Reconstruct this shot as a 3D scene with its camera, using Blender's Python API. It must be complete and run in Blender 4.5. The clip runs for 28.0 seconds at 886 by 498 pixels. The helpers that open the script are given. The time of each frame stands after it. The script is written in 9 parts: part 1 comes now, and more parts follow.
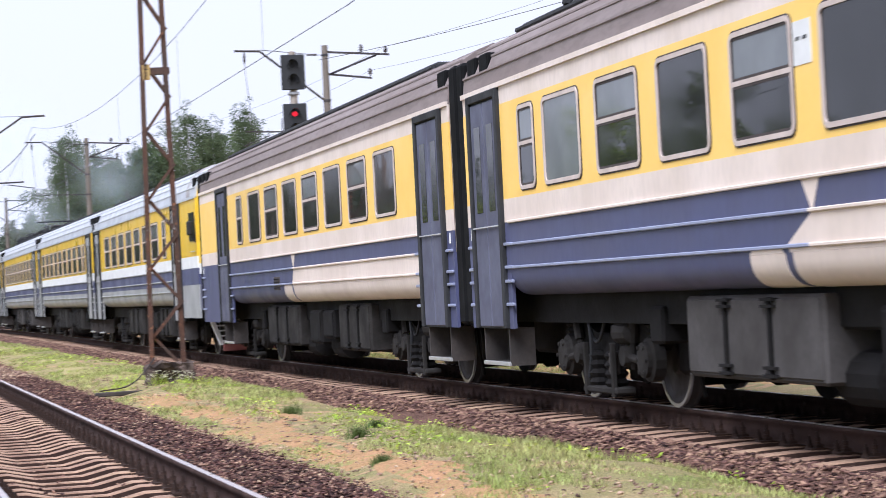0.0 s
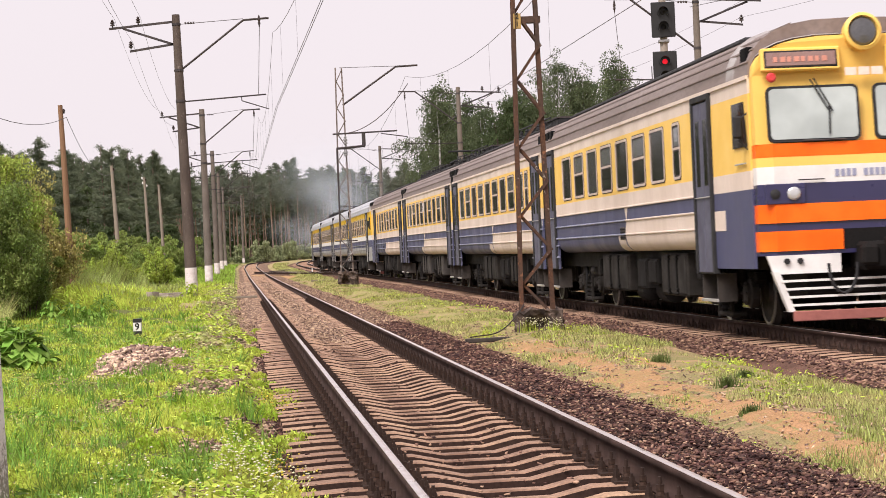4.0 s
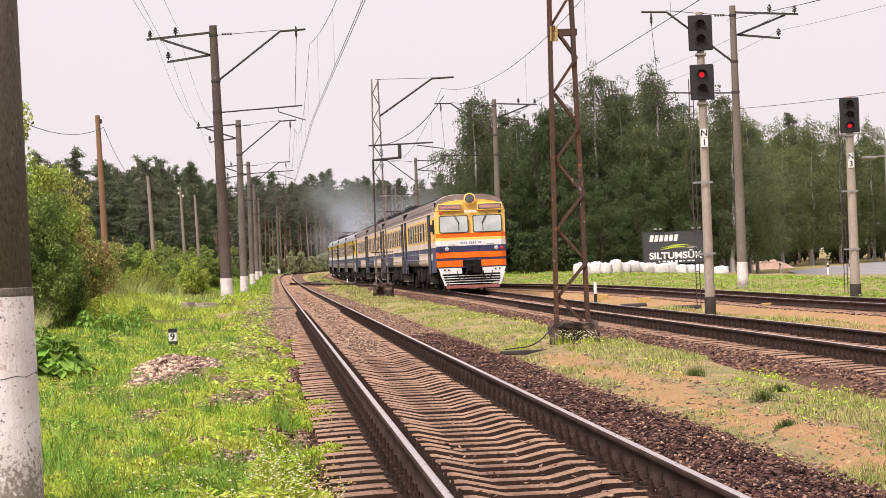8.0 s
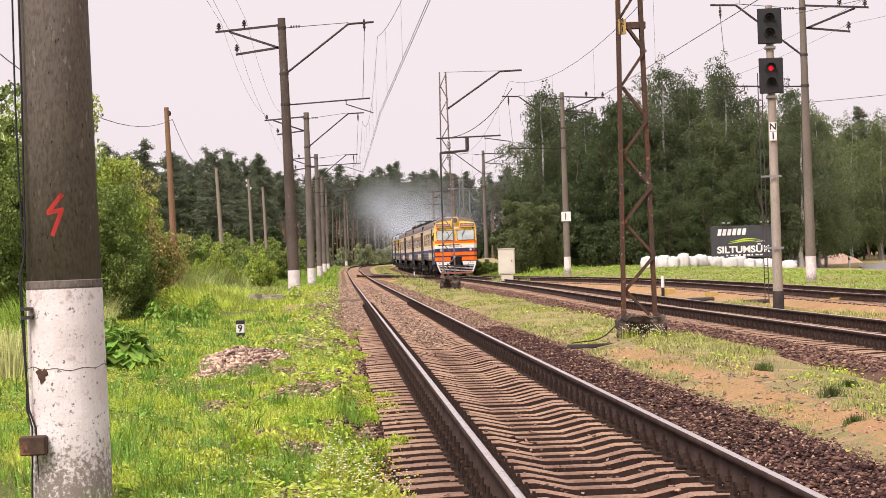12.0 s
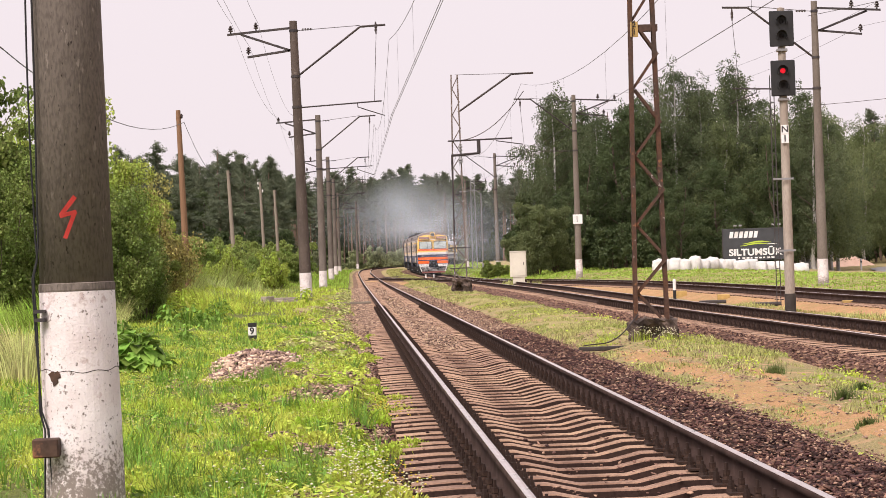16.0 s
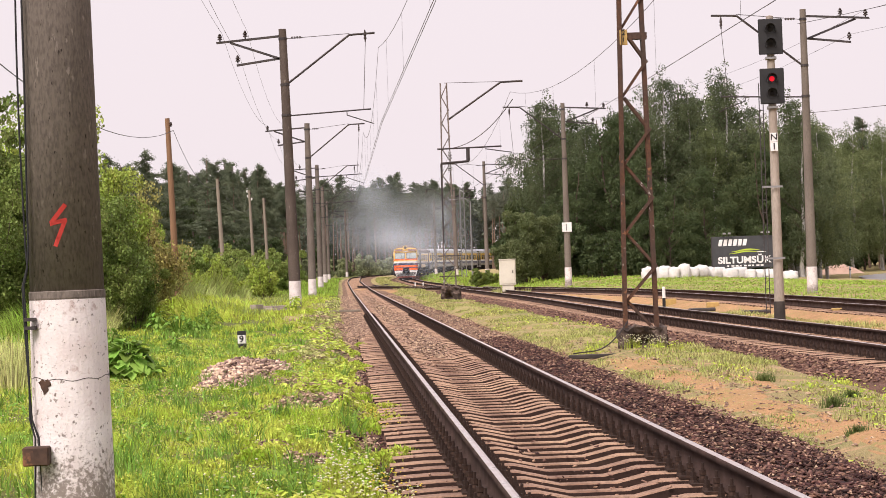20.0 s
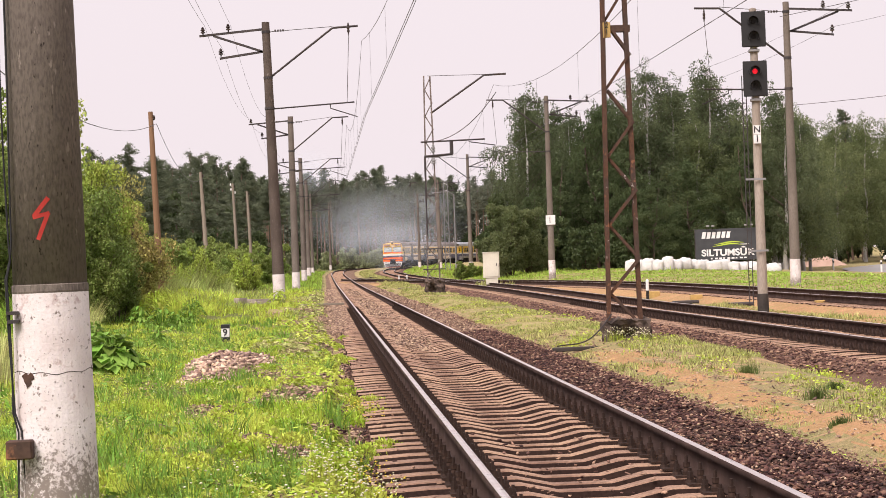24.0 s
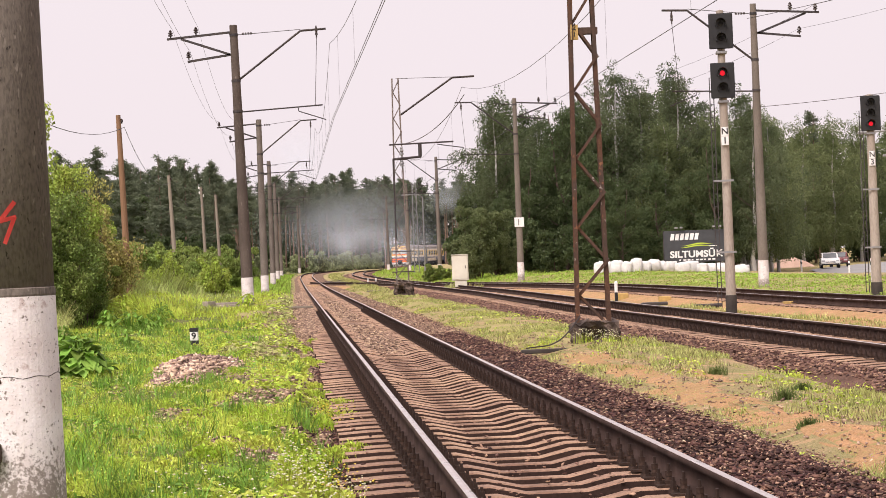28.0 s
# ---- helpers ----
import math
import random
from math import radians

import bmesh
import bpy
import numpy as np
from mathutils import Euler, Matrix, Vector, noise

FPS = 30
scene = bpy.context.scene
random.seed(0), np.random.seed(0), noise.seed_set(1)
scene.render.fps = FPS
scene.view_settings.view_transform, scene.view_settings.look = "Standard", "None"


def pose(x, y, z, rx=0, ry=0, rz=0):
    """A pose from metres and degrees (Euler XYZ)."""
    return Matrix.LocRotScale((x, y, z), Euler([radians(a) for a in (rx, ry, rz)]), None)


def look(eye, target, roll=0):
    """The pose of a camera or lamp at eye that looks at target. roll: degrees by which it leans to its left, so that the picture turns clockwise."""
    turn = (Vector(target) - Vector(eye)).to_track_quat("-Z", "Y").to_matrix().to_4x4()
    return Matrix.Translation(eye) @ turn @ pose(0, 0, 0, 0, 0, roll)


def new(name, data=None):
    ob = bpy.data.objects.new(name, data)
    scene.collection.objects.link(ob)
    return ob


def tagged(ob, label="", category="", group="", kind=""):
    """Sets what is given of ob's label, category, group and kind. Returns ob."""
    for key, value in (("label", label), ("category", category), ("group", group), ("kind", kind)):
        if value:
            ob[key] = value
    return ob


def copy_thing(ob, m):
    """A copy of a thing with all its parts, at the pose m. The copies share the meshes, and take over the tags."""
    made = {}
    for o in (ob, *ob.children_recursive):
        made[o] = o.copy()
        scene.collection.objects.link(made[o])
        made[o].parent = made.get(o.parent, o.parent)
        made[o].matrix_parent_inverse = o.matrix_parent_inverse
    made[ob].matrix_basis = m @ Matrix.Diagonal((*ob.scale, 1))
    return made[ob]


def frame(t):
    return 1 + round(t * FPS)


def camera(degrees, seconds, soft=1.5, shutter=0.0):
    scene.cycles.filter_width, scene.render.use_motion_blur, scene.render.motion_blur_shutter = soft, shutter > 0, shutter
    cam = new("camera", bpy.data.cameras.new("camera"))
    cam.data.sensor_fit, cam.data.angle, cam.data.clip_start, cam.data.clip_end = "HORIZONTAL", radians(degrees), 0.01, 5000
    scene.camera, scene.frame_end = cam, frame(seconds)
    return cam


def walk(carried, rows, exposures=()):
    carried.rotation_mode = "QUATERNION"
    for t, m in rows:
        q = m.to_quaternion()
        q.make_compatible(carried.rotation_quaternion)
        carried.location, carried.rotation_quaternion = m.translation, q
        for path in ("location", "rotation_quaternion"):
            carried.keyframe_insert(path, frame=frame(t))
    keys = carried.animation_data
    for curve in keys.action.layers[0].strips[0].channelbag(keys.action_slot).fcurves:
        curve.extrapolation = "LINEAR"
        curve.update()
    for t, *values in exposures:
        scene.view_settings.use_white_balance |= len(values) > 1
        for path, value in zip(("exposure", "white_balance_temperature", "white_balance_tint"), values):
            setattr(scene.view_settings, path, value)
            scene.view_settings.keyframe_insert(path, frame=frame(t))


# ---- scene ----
cam = camera(22.73, 28.0, soft=0.6, shutter=0.2)
PATH = [
    (0, pose(0.012, 0.000, 1.290, 90.957, 2.910, -12.517)),
    (0.5, pose(0.017, 0.000, 1.289, 90.479, 2.658, -8.093)),
    (1, pose(0.017, 0.000, 1.292, 90.140, 2.647, -5.498)),
    (1.5, pose(0.012, 0.000, 1.292, 90.187, 2.519, -4.008)),
    (2, pose(0.011, 0.000, 1.291, 90.287, 2.443, -3.215)),
    (2.5, pose(0.012, 0.000, 1.291, 90.274, 2.393, -2.916)),
    (4.5, pose(0.009, 0.000, 1.289, 90.010, 2.590, -2.905)),
    (5, pose(0.008, 0.000, 1.292, 89.997, 2.504, -2.682)),
    (5.5, pose(0.008, 0.000, 1.291, 90.034, 2.360, -2.567)),
    (6, pose(0.009, 0.000, 1.291, 90.157, 2.246, -2.527)),
    (6.5, pose(0.008, 0.000, 1.292, 90.246, 2.049, -2.487)),
    (7, pose(0.007, 0.000, 1.291, 90.367, 1.998, -2.401)),
    (7.5, pose(0.011, 0.000, 1.290, 90.412, 2.111, -2.220)),
    (8, pose(0.005, 0.000, 1.290, 90.414, 2.153, -2.029)),
    (8.5, pose(0.004, 0.000, 1.291, 90.436, 2.066, -1.807)),
    (9, pose(0.022, 0.000, 1.291, 90.414, 1.902, -1.580)),
    (9.5, pose(0.021, 0.000, 1.292, 90.416, 1.853, -1.364)),
    (10, pose(0.013, 0.000, 1.290, 90.428, 1.795, -1.192)),
    (10.5, pose(0.015, 0.000, 1.292, 90.428, 1.741, -0.988)),
    (11, pose(0.013, 0.000, 1.289, 90.383, 1.741, -0.764)),
    (11.5, pose(0.007, 0.000, 1.289, 90.310, 1.844, -0.514)),
    (12, pose(0.003, 0.000, 1.292, 90.290, 1.901, -0.287)),
    (12.5, pose(0.003, 0.000, 1.290, 90.255, 1.951, -0.154)),
    (14.5, pose(0.005, 0.000, 1.291, 90.234, 1.916, -0.040)),
    (15, pose(0.001, 0.000, 1.292, 90.345, 1.867, 0.007)),
    (15.5, pose(-0.002, 0.000, 1.289, 90.392, 1.880, 0.037)),
    (16, pose(-0.003, 0.000, 1.291, 90.370, 1.908, 0.011)),
    (16.5, pose(-0.003, 0.000, 1.289, 90.367, 1.973, -0.008)),
    (17, pose(-0.003, 0.000, 1.289, 90.406, 1.899, 0.011)),
    (17.5, pose(-0.004, 0.000, 1.289, 90.431, 1.772, 0.044)),
    (18, pose(-0.011, 0.000, 1.287, 90.465, 1.653, 0.045)),
    (18.5, pose(-0.011, 0.000, 1.290, 90.554, 1.625, 0.007)),
    (19, pose(-0.013, 0.000, 1.290, 90.644, 1.648, -0.070)),
    (19.5, pose(-0.011, 0.000, 1.290, 90.646, 1.774, -0.168)),
    (20, pose(-0.011, 0.000, 1.289, 90.571, 1.944, -0.270)),
    (20.5, pose(-0.009, 0.000, 1.290, 90.477, 2.069, -0.342)),
    (21, pose(-0.011, 0.000, 1.290, 90.417, 2.139, -0.399)),
    (21.5, pose(-0.003, 0.000, 1.290, 90.395, 2.098, -0.508)),
    (23.5, pose(-0.007, 0.000, 1.289, 90.422, 2.055, -0.688)),
    (24, pose(-0.009, 0.000, 1.287, 90.375, 2.051, -0.692)),
    (24.5, pose(-0.003, 0.000, 1.290, 90.370, 2.081, -0.754)),
    (25, pose(-0.003, 0.000, 1.291, 90.417, 2.161, -0.840)),
    (25.5, pose(-0.003, 0.000, 1.286, 90.411, 2.198, -0.905)),
    (26, pose(-0.002, 0.000, 1.288, 90.357, 2.286, -0.980)),
    (26.5, pose(-0.002, 0.000, 1.288, 90.311, 2.260, -1.133)),
    (27, pose(-0.001, 0.000, 1.288, 90.304, 2.269, -1.319)),
    (27.5, pose(0.000, 0.000, 1.290, 90.357, 2.251, -1.449)),
    (28, pose(-0.002, 0.000, 1.287, 90.411, 2.263, -1.498)),
]
walk(cam, PATH, exposures=[(0, 0.2, 5450, 14), (1.0, 0.05, 5800, 13), (2.0, 0.08, 6200, 14), (5, -0.03, 6650, 18.5), (28, -0.03, 6700, 20)])

# ---- world and light: bright overcast ----
world = bpy.data.worlds.new("overcast_sky")
scene.world = world
world.use_nodes = True
wt = world.node_tree
wt.nodes.clear()
w_out = wt.nodes.new("ShaderNodeOutputWorld")
w_bg = wt.nodes.new("ShaderNodeBackground")
w_sky = wt.nodes.new("ShaderNodeTexSky")
w_sky.sky_type = "NISHITA"
w_sky.sun_disc = False
w_sky.sun_elevation = radians(50)
w_sky.sun_rotation = radians(-145)
w_sky.dust_density = 6.0
w_sky.air_density = 1.2
w_mix = wt.nodes.new("ShaderNodeMix")
w_mix.data_type = "RGBA"
w_mix.inputs[0].default_value = 0.9
w_mix.inputs[7].default_value = (9.6, 9.2, 9.4, 1)
w_bg.inputs["Strength"].default_value = 0.1
wt.links.new(w_sky.outputs[0], w_mix.inputs[6])
wt.links.new(w_mix.outputs[2], w_bg.inputs["Color"])
wt.links.new(w_bg.outputs[0], w_out.inputs[0])

sun_data = bpy.data.lights.new("sun", "SUN")
sun_data.energy = 4.5
sun_data.angle = radians(30)
sun_data.color = (1.0, 0.96, 0.9)
sun = new("sun", sun_data)
sun.matrix_world = look((-40, -28, 85), (0, 30, 0))

# ---- materials ----
def mat(name, col, rough=0.7, metal=0.0, col2=None, scale=3.0, fine=30.0, amount=0.5, bump=0.2, bump_scale=None, dist=0.01,
        rand=0.0, isl=0.0, coat=0.0, spec=0.5, streak=None, spots=None, foot=None):
    """A surface with large and fine variation; col2: the second tone; rand: variation from object to object; isl: from island to island;
    streak: stretch of the coordinates along z; spots: (colour, scale, threshold) of stains."""
    m = bpy.data.materials.new(name)
    m.use_nodes = True
    nt = m.node_tree
    b = nt.nodes["Principled BSDF"]
    b.inputs["Roughness"].default_value = rough
    b.inputs["Metallic"].default_value = metal
    b.inputs["Specular IOR Level"].default_value = spec
    if coat:
        b.inputs["Coat Weight"].default_value = coat
        b.inputs["Coat Roughness"].default_value = 0.15
    tc = nt.nodes.new("ShaderNodeTexCoord")
    vec = tc.outputs["Object"]
    if streak:
        mp = nt.nodes.new("ShaderNodeMapping")
        mp.inputs["Scale"].default_value = streak
        nt.links.new(vec, mp.inputs["Vector"])
        vec = mp.outputs[0]

    def nz(s, detail=4.0, harsh=0.5):
        n = nt.nodes.new("ShaderNodeTexNoise")
        n.inputs["Roughness"].default_value = harsh
        n.inputs["Scale"].default_value = s
        n.inputs["Detail"].default_value = detail
        nt.links.new(vec, n.inputs["Vector"])
        return n.outputs["Fac"]

    def mix(fac, a, bb):
        x = nt.nodes.new("ShaderNodeMix")
        x.data_type = "RGBA"
        for sock, v in ((x.inputs[0], fac), (x.inputs[6], a), (x.inputs[7], bb)):
            if isinstance(v, (int, float)):
                sock.default_value = v
            elif isinstance(v, tuple):
                sock.default_value = (*v, 1)
            else:
                nt.links.new(v, sock)
        return x.outputs[2]

    def ramp(fac, lo, hi):
        r = nt.nodes.new("ShaderNodeMapRange")
        r.inputs["From Min"].default_value = lo
        r.inputs["From Max"].default_value = hi
        nt.links.new(fac, r.inputs["Value"])
        return r.outputs[0]

    if col2 is None:
        col2 = tuple(c * (1 - 0.45 * amount) for c in col)
    big = ramp(nz(scale), 0.35, 0.65)
    c = mix(big, col, col2)
    lo = tuple(max(0.0, v * (1 - 0.8 * amount)) for v in col)
    f = ramp(nz(fine, 6.0), 0.42, 0.66)
    fm = nt.nodes.new("ShaderNodeMath")
    fm.operation = "MULTIPLY"
    fm.inputs[1].default_value = 0.7 * amount
    nt.links.new(f, fm.inputs[0])
    c = mix(fm.outputs[0], c, lo)
    for one in (spots if isinstance(spots, list) else [spots] if spots else []):
        c = mix(ramp(nz(one[1], 8.0, 0.6), one[2], one[2] + 0.06), c, one[0])
    if foot:
        # splashed dirt and flaked paint near the foot: (height, colour, scale)
        sp = nt.nodes.new("ShaderNodeSeparateXYZ")
        nt.links.new(tc.outputs["Object"], sp.inputs[0])
        hr = nt.nodes.new("ShaderNodeMapRange")
        hr.inputs["From Min"].default_value = 0.0
        hr.inputs["From Max"].default_value = foot[0]
        hr.inputs["To Min"].default_value = 0.16
        hr.inputs["To Max"].default_value = -0.12
        nt.links.new(sp.outputs[2], hr.inputs["Value"])
        ad = nt.nodes.new("ShaderNodeMath")
        nt.links.new(hr.outputs[0], ad.inputs[0])
        nt.links.new(nz(foot[2], 14.0, 0.72), ad.inputs[1])
        c = mix(ramp(ad.outputs[0], 0.53, 0.64), c, foot[1])
    if rand or isl:
        src = nt.nodes.new("ShaderNodeObjectInfo").outputs["Random"] if rand else nt.nodes.new("ShaderNodeNewGeometry").outputs["Random Per Island"]
        hs = nt.nodes.new("ShaderNodeHueSaturation")
        k = rand or isl
        r = nt.nodes.new("ShaderNodeMapRange")
        r.inputs["To Min"].default_value = 1 - k
        r.inputs["To Max"].default_value = 1 + k
        nt.links.new(src, r.inputs["Value"])
        nt.links.new(r.outputs[0], hs.inputs["Value"])
        r2 = nt.nodes.new("ShaderNodeMapRange")
        r2.inputs["To Min"].default_value = 0.5 - 0.03 * k
        r2.inputs["To Max"].default_value = 0.5 + 0.03 * k
        nt.links.new(src, r2.inputs["Value"])
        nt.links.new(r2.outputs[0], hs.inputs["Hue"])
        nt.links.new(c, hs.inputs["Color"])
        c = hs.outputs[0]
    nt.links.new(c, b.inputs["Base Color"])
    rr = nt.nodes.new("ShaderNodeMapRange")
    rr.inputs["To Min"].default_value = max(0.02, rough - 0.1)
    rr.inputs["To Max"].default_value = min(1.0, rough + 0.12)
    nt.links.new(big, rr.inputs["Value"])
    nt.links.new(rr.outputs[0], b.inputs["Roughness"])
    if bump:
        bp = nt.nodes.new("ShaderNodeBump")
        bp.inputs["Strength"].default_value = bump
        bp.inputs["Distance"].default_value = dist
        nt.links.new(nz(bump_scale or fine, 6.0), bp.inputs["Height"])
        nt.links.new(bp.outputs[0], b.inputs["Normal"])
    return m


def glow(name, col, strength):
    m = bpy.data.materials.new(name)
    m.use_nodes = True
    b = m.node_tree.nodes["Principled BSDF"]
    b.inputs["Base Color"].default_value = (*col, 1)
    b.inputs["Emission Color"].default_value = (*col, 1)
    b.inputs["Emission Strength"].default_value = strength
    return m


def leafy(name, col, col2, scale, trans=0.25, vary=0.5):
    """Foliage: diffuse with some light through, varied from leaf to leaf and from clump to clump."""
    m = mat(name, col, 0.6, 0, col2, scale=scale, fine=scale * 6, amount=0.5, bump=0, isl=vary, spec=0.25)
    nt = m.node_tree
    b = nt.nodes["Principled BSDF"]
    tr = nt.nodes.new("ShaderNodeBsdfTranslucent")
    mx = nt.nodes.new("ShaderNodeMixShader")
    mx.inputs[0].default_value = trans
    src = b.inputs["Base Color"].links[0].from_socket
    nt.links.new(src, tr.inputs[0])
    nt.links.new(b.outputs[0], mx.inputs[1])
    nt.links.new(tr.outputs[0], mx.inputs[2])
    nt.links.new(mx.outputs[0], nt.nodes["Material Output"].inputs[0])
    return m


M_CONC = mat("old_concrete", (0.195, 0.163, 0.14), 0.88, col2=(0.135, 0.112, 0.096), scale=2.0, fine=70, amount=0.8, bump=0.7, dist=0.006, spec=0.25, streak=(1, 1, 0.35), spots=[((0.27, 0.23, 0.2), 24.0, 0.615), ((0.04, 0.032, 0.027), 46.0, 0.625)])
M_CONC_D = mat("sooty_brown_concrete", (0.125, 0.096, 0.08), 0.88, col2=(0.085, 0.065, 0.055), scale=2.0, fine=70, amount=0.8, bump=0.7, dist=0.006, spec=0.25, streak=(1, 1, 0.35), spots=((0.22, 0.18, 0.155), 14.0, 0.62))
M_CONC_L = mat("pale_concrete", (0.40, 0.345, 0.29), 0.88, col2=(0.31, 0.26, 0.215), scale=1.5, fine=30, amount=0.6, bump=0.4, dist=0.006, spec=0.25, streak=(1, 1, 0.3))
M_CONC_M = mat("grey_brown_concrete", (0.21, 0.178, 0.15), 0.88, col2=(0.15, 0.125, 0.105), scale=1.5, fine=40, amount=0.7, bump=0.5, dist=0.006, spec=0.25, streak=(1, 1, 0.3))
M_WHITEWASH = mat("chipped_whitewash", (0.80, 0.745, 0.735), 0.85, col2=(0.64, 0.56, 0.545), scale=4.0, fine=60, amount=0.35, bump=0.6, dist=0.006, spots=[((0.52, 0.42, 0.40), 9.0, 0.60), ((0.2, 0.165, 0.145), 26.0, 0.605), ((0.13, 0.1, 0.085), 60.0, 0.645)], foot=(0.5, (0.24, 0.2, 0.175), 38.0))
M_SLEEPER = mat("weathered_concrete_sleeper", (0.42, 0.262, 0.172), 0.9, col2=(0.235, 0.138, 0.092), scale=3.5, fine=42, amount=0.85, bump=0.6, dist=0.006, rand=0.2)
# Side faces take a near-black copy, so shade between sleepers is painted in.
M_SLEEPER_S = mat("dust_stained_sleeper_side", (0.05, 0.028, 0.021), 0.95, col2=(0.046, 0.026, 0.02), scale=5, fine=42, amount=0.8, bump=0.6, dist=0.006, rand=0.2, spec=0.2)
M_RAIL_SIDE = mat("rusty_rail_steel", (0.06, 0.035, 0.028), 0.85, 0, col2=(0.036, 0.022, 0.018), scale=3, fine=40, amount=0.6, bump=0.3, dist=0.003, spec=0.12)
M_RAIL_TOP = mat("polished_rail_head", (0.80, 0.73, 0.70), 0.36, 0.9, col2=(0.66, 0.58, 0.55), scale=4, fine=60, amount=0.3, bump=0.05, dist=0.001)
M_FAST = mat("rusty_fastening", (0.03, 0.018, 0.014), 0.85, 0, col2=(0.075, 0.043, 0.031), scale=9, fine=60, amount=0.6, bump=0.3, dist=0.003, spec=0.2)
M_BALLAST = mat("brown_ballast_bed", (0.045, 0.027, 0.022), 0.95, col2=(0.085, 0.05, 0.04), scale=1.2, fine=30, amount=1.0, bump=1.0, dist=0.05, bump_scale=30, spec=0.15)
M_STONE = mat("ballast_stone", (0.15, 0.068, 0.055), 0.9, col2=(0.042, 0.023, 0.021), scale=4, fine=60, amount=0.6, bump=0.3, dist=0.004, isl=0.8, spec=0.3)
M_STONE_R = mat("reddish_ballast_stone", (0.34, 0.195, 0.145), 0.9, col2=(0.19, 0.105, 0.08), scale=4, fine=60, amount=0.6, bump=0.3, dist=0.004, isl=0.8, spec=0.3)
M_STONE_M = mat("dark_red_ballast_stone", (0.28, 0.155, 0.115), 0.9, col2=(0.13, 0.07, 0.054), scale=4, fine=60, amount=0.6, bump=0.3, dist=0.004, isl=0.85, spec=0.3)
M_BALLAST_P = mat("pale_brown_ballast_bed", (0.30, 0.195, 0.135), 0.95, col2=(0.2, 0.125, 0.09), scale=1.2, fine=30, amount=1.0, bump=1.0, dist=0.05, bump_scale=30, spec=0.15)
M_BALLAST_R = mat("reddish_ballast_bed", (0.2, 0.11, 0.08), 0.95, col2=(0.12, 0.066, 0.05), scale=1.2, fine=30, amount=1.0, bump=1.0, dist=0.05, bump_scale=30, spec=0.15)
M_STONE_P = mat("pinkish_gravel", (0.56, 0.39, 0.3), 0.9, col2=(0.33, 0.21, 0.16), scale=4, fine=60, amount=0.5, bump=0.3, dist=0.004, isl=0.75)
M_STONE_L = mat("pale_ballast_stone", (0.42, 0.28, 0.20), 0.9, col2=(0.28, 0.18, 0.13), scale=4, fine=60, amount=0.6, bump=0.3, dist=0.004, isl=0.75)
M_GROUND = mat("grassy_soil", (0.30, 0.29, 0.09), 0.95, col2=(0.46, 0.34, 0.17), scale=0.9, fine=55, amount=0.9, bump=1.0, dist=0.05, bump_scale=45, spots=((0.50, 0.32, 0.17), 2.2, 0.56))
# Darker than grassy_soil: its tone puts shade between the blades.
M_SOIL = mat("dark_mossy_soil", (0.17, 0.21, 0.05), 0.95, col2=(0.22, 0.21, 0.08), scale=1.2, fine=40, amount=0.9, bump=1.0, dist=0.05, bump_scale=45, spec=0.2)
M_SAND = mat("sandy_dirt", (0.56, 0.315, 0.16), 0.95, col2=(0.42, 0.27, 0.13), scale=1.4, fine=34, amount=0.8, bump=0.9, dist=0.04, bump_scale=40, spots=((0.34, 0.28, 0.11), 6.0, 0.55), spec=0.2)
M_HEAP = mat("pinkish_sand", (0.62, 0.42, 0.33), 0.95, col2=(0.5, 0.33, 0.25), scale=1.0, fine=20, amount=0.5, bump=0.6, dist=0.05)
M_DRY = mat("dry_mossy_soil", (0.40, 0.33, 0.15), 0.95, col2=(0.29, 0.28, 0.09), scale=0.9, fine=24, amount=0.8, bump=0.7, dist=0.03, spec=0.2)
M_GRASS = leafy("fresh_grass", (0.34, 0.49, 0.045), (0.64, 0.68, 0.13), 1.5, 0.35, 0.5)
M_VERGE = leafy("verge_grass", (0.24, 0.40, 0.045), (0.38, 0.5, 0.095), 0.6, 0.3, 0.55)
M_GRASS_D = leafy("dull_grass", (0.31, 0.36, 0.10), (0.52, 0.48, 0.21), 0.9, 0.3, 0.65)
M_WEED = leafy("broad_weed_leaf", (0.15, 0.30, 0.04), (0.26, 0.41, 0.075), 1.2, 0.3)
M_TUFT = leafy("sedge_blade", (0.085, 0.13, 0.035), (0.16, 0.2, 0.06), 1.2, 0.2)
M_FLOWER = mat("pale_flower", (0.75, 0.72, 0.5), 0.7, scale=3, amount=0.2, bump=0)
M_FLOWER_Y = mat("yellow_flower", (0.75, 0.58, 0.06), 0.7, scale=3, amount=0.2, bump=0)
M_BIRCH = leafy("birch_leaf", (0.09, 0.12, 0.057), (0.15, 0.18, 0.09), 0.45, 0.42, 0.28)
M_BIRCH_L = leafy("pale_birch_leaf", (0.13, 0.165, 0.065), (0.2, 0.235, 0.105), 0.4, 0.42, 0.28)
M_BIRCH_D = leafy("dark_broad_leaf", (0.068, 0.1, 0.04), (0.11, 0.145, 0.06), 0.4, 0.35, 0.28)
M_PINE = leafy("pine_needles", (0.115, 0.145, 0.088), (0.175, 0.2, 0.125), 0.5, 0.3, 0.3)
# Distance haze is blended into this bluer needle colour.
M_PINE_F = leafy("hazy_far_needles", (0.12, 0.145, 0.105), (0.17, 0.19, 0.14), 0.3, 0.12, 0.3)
M_BUSH = leafy("bush_leaf", (0.24, 0.36, 0.06), (0.42, 0.47, 0.10), 0.7, 0.3)
# Darker twin of bush_leaf, with shade put into the leaf colour.
M_BUSH_D = leafy("shaded_bush_leaf", (0.125, 0.19, 0.04), (0.23, 0.28, 0.07), 0.6, 0.25)
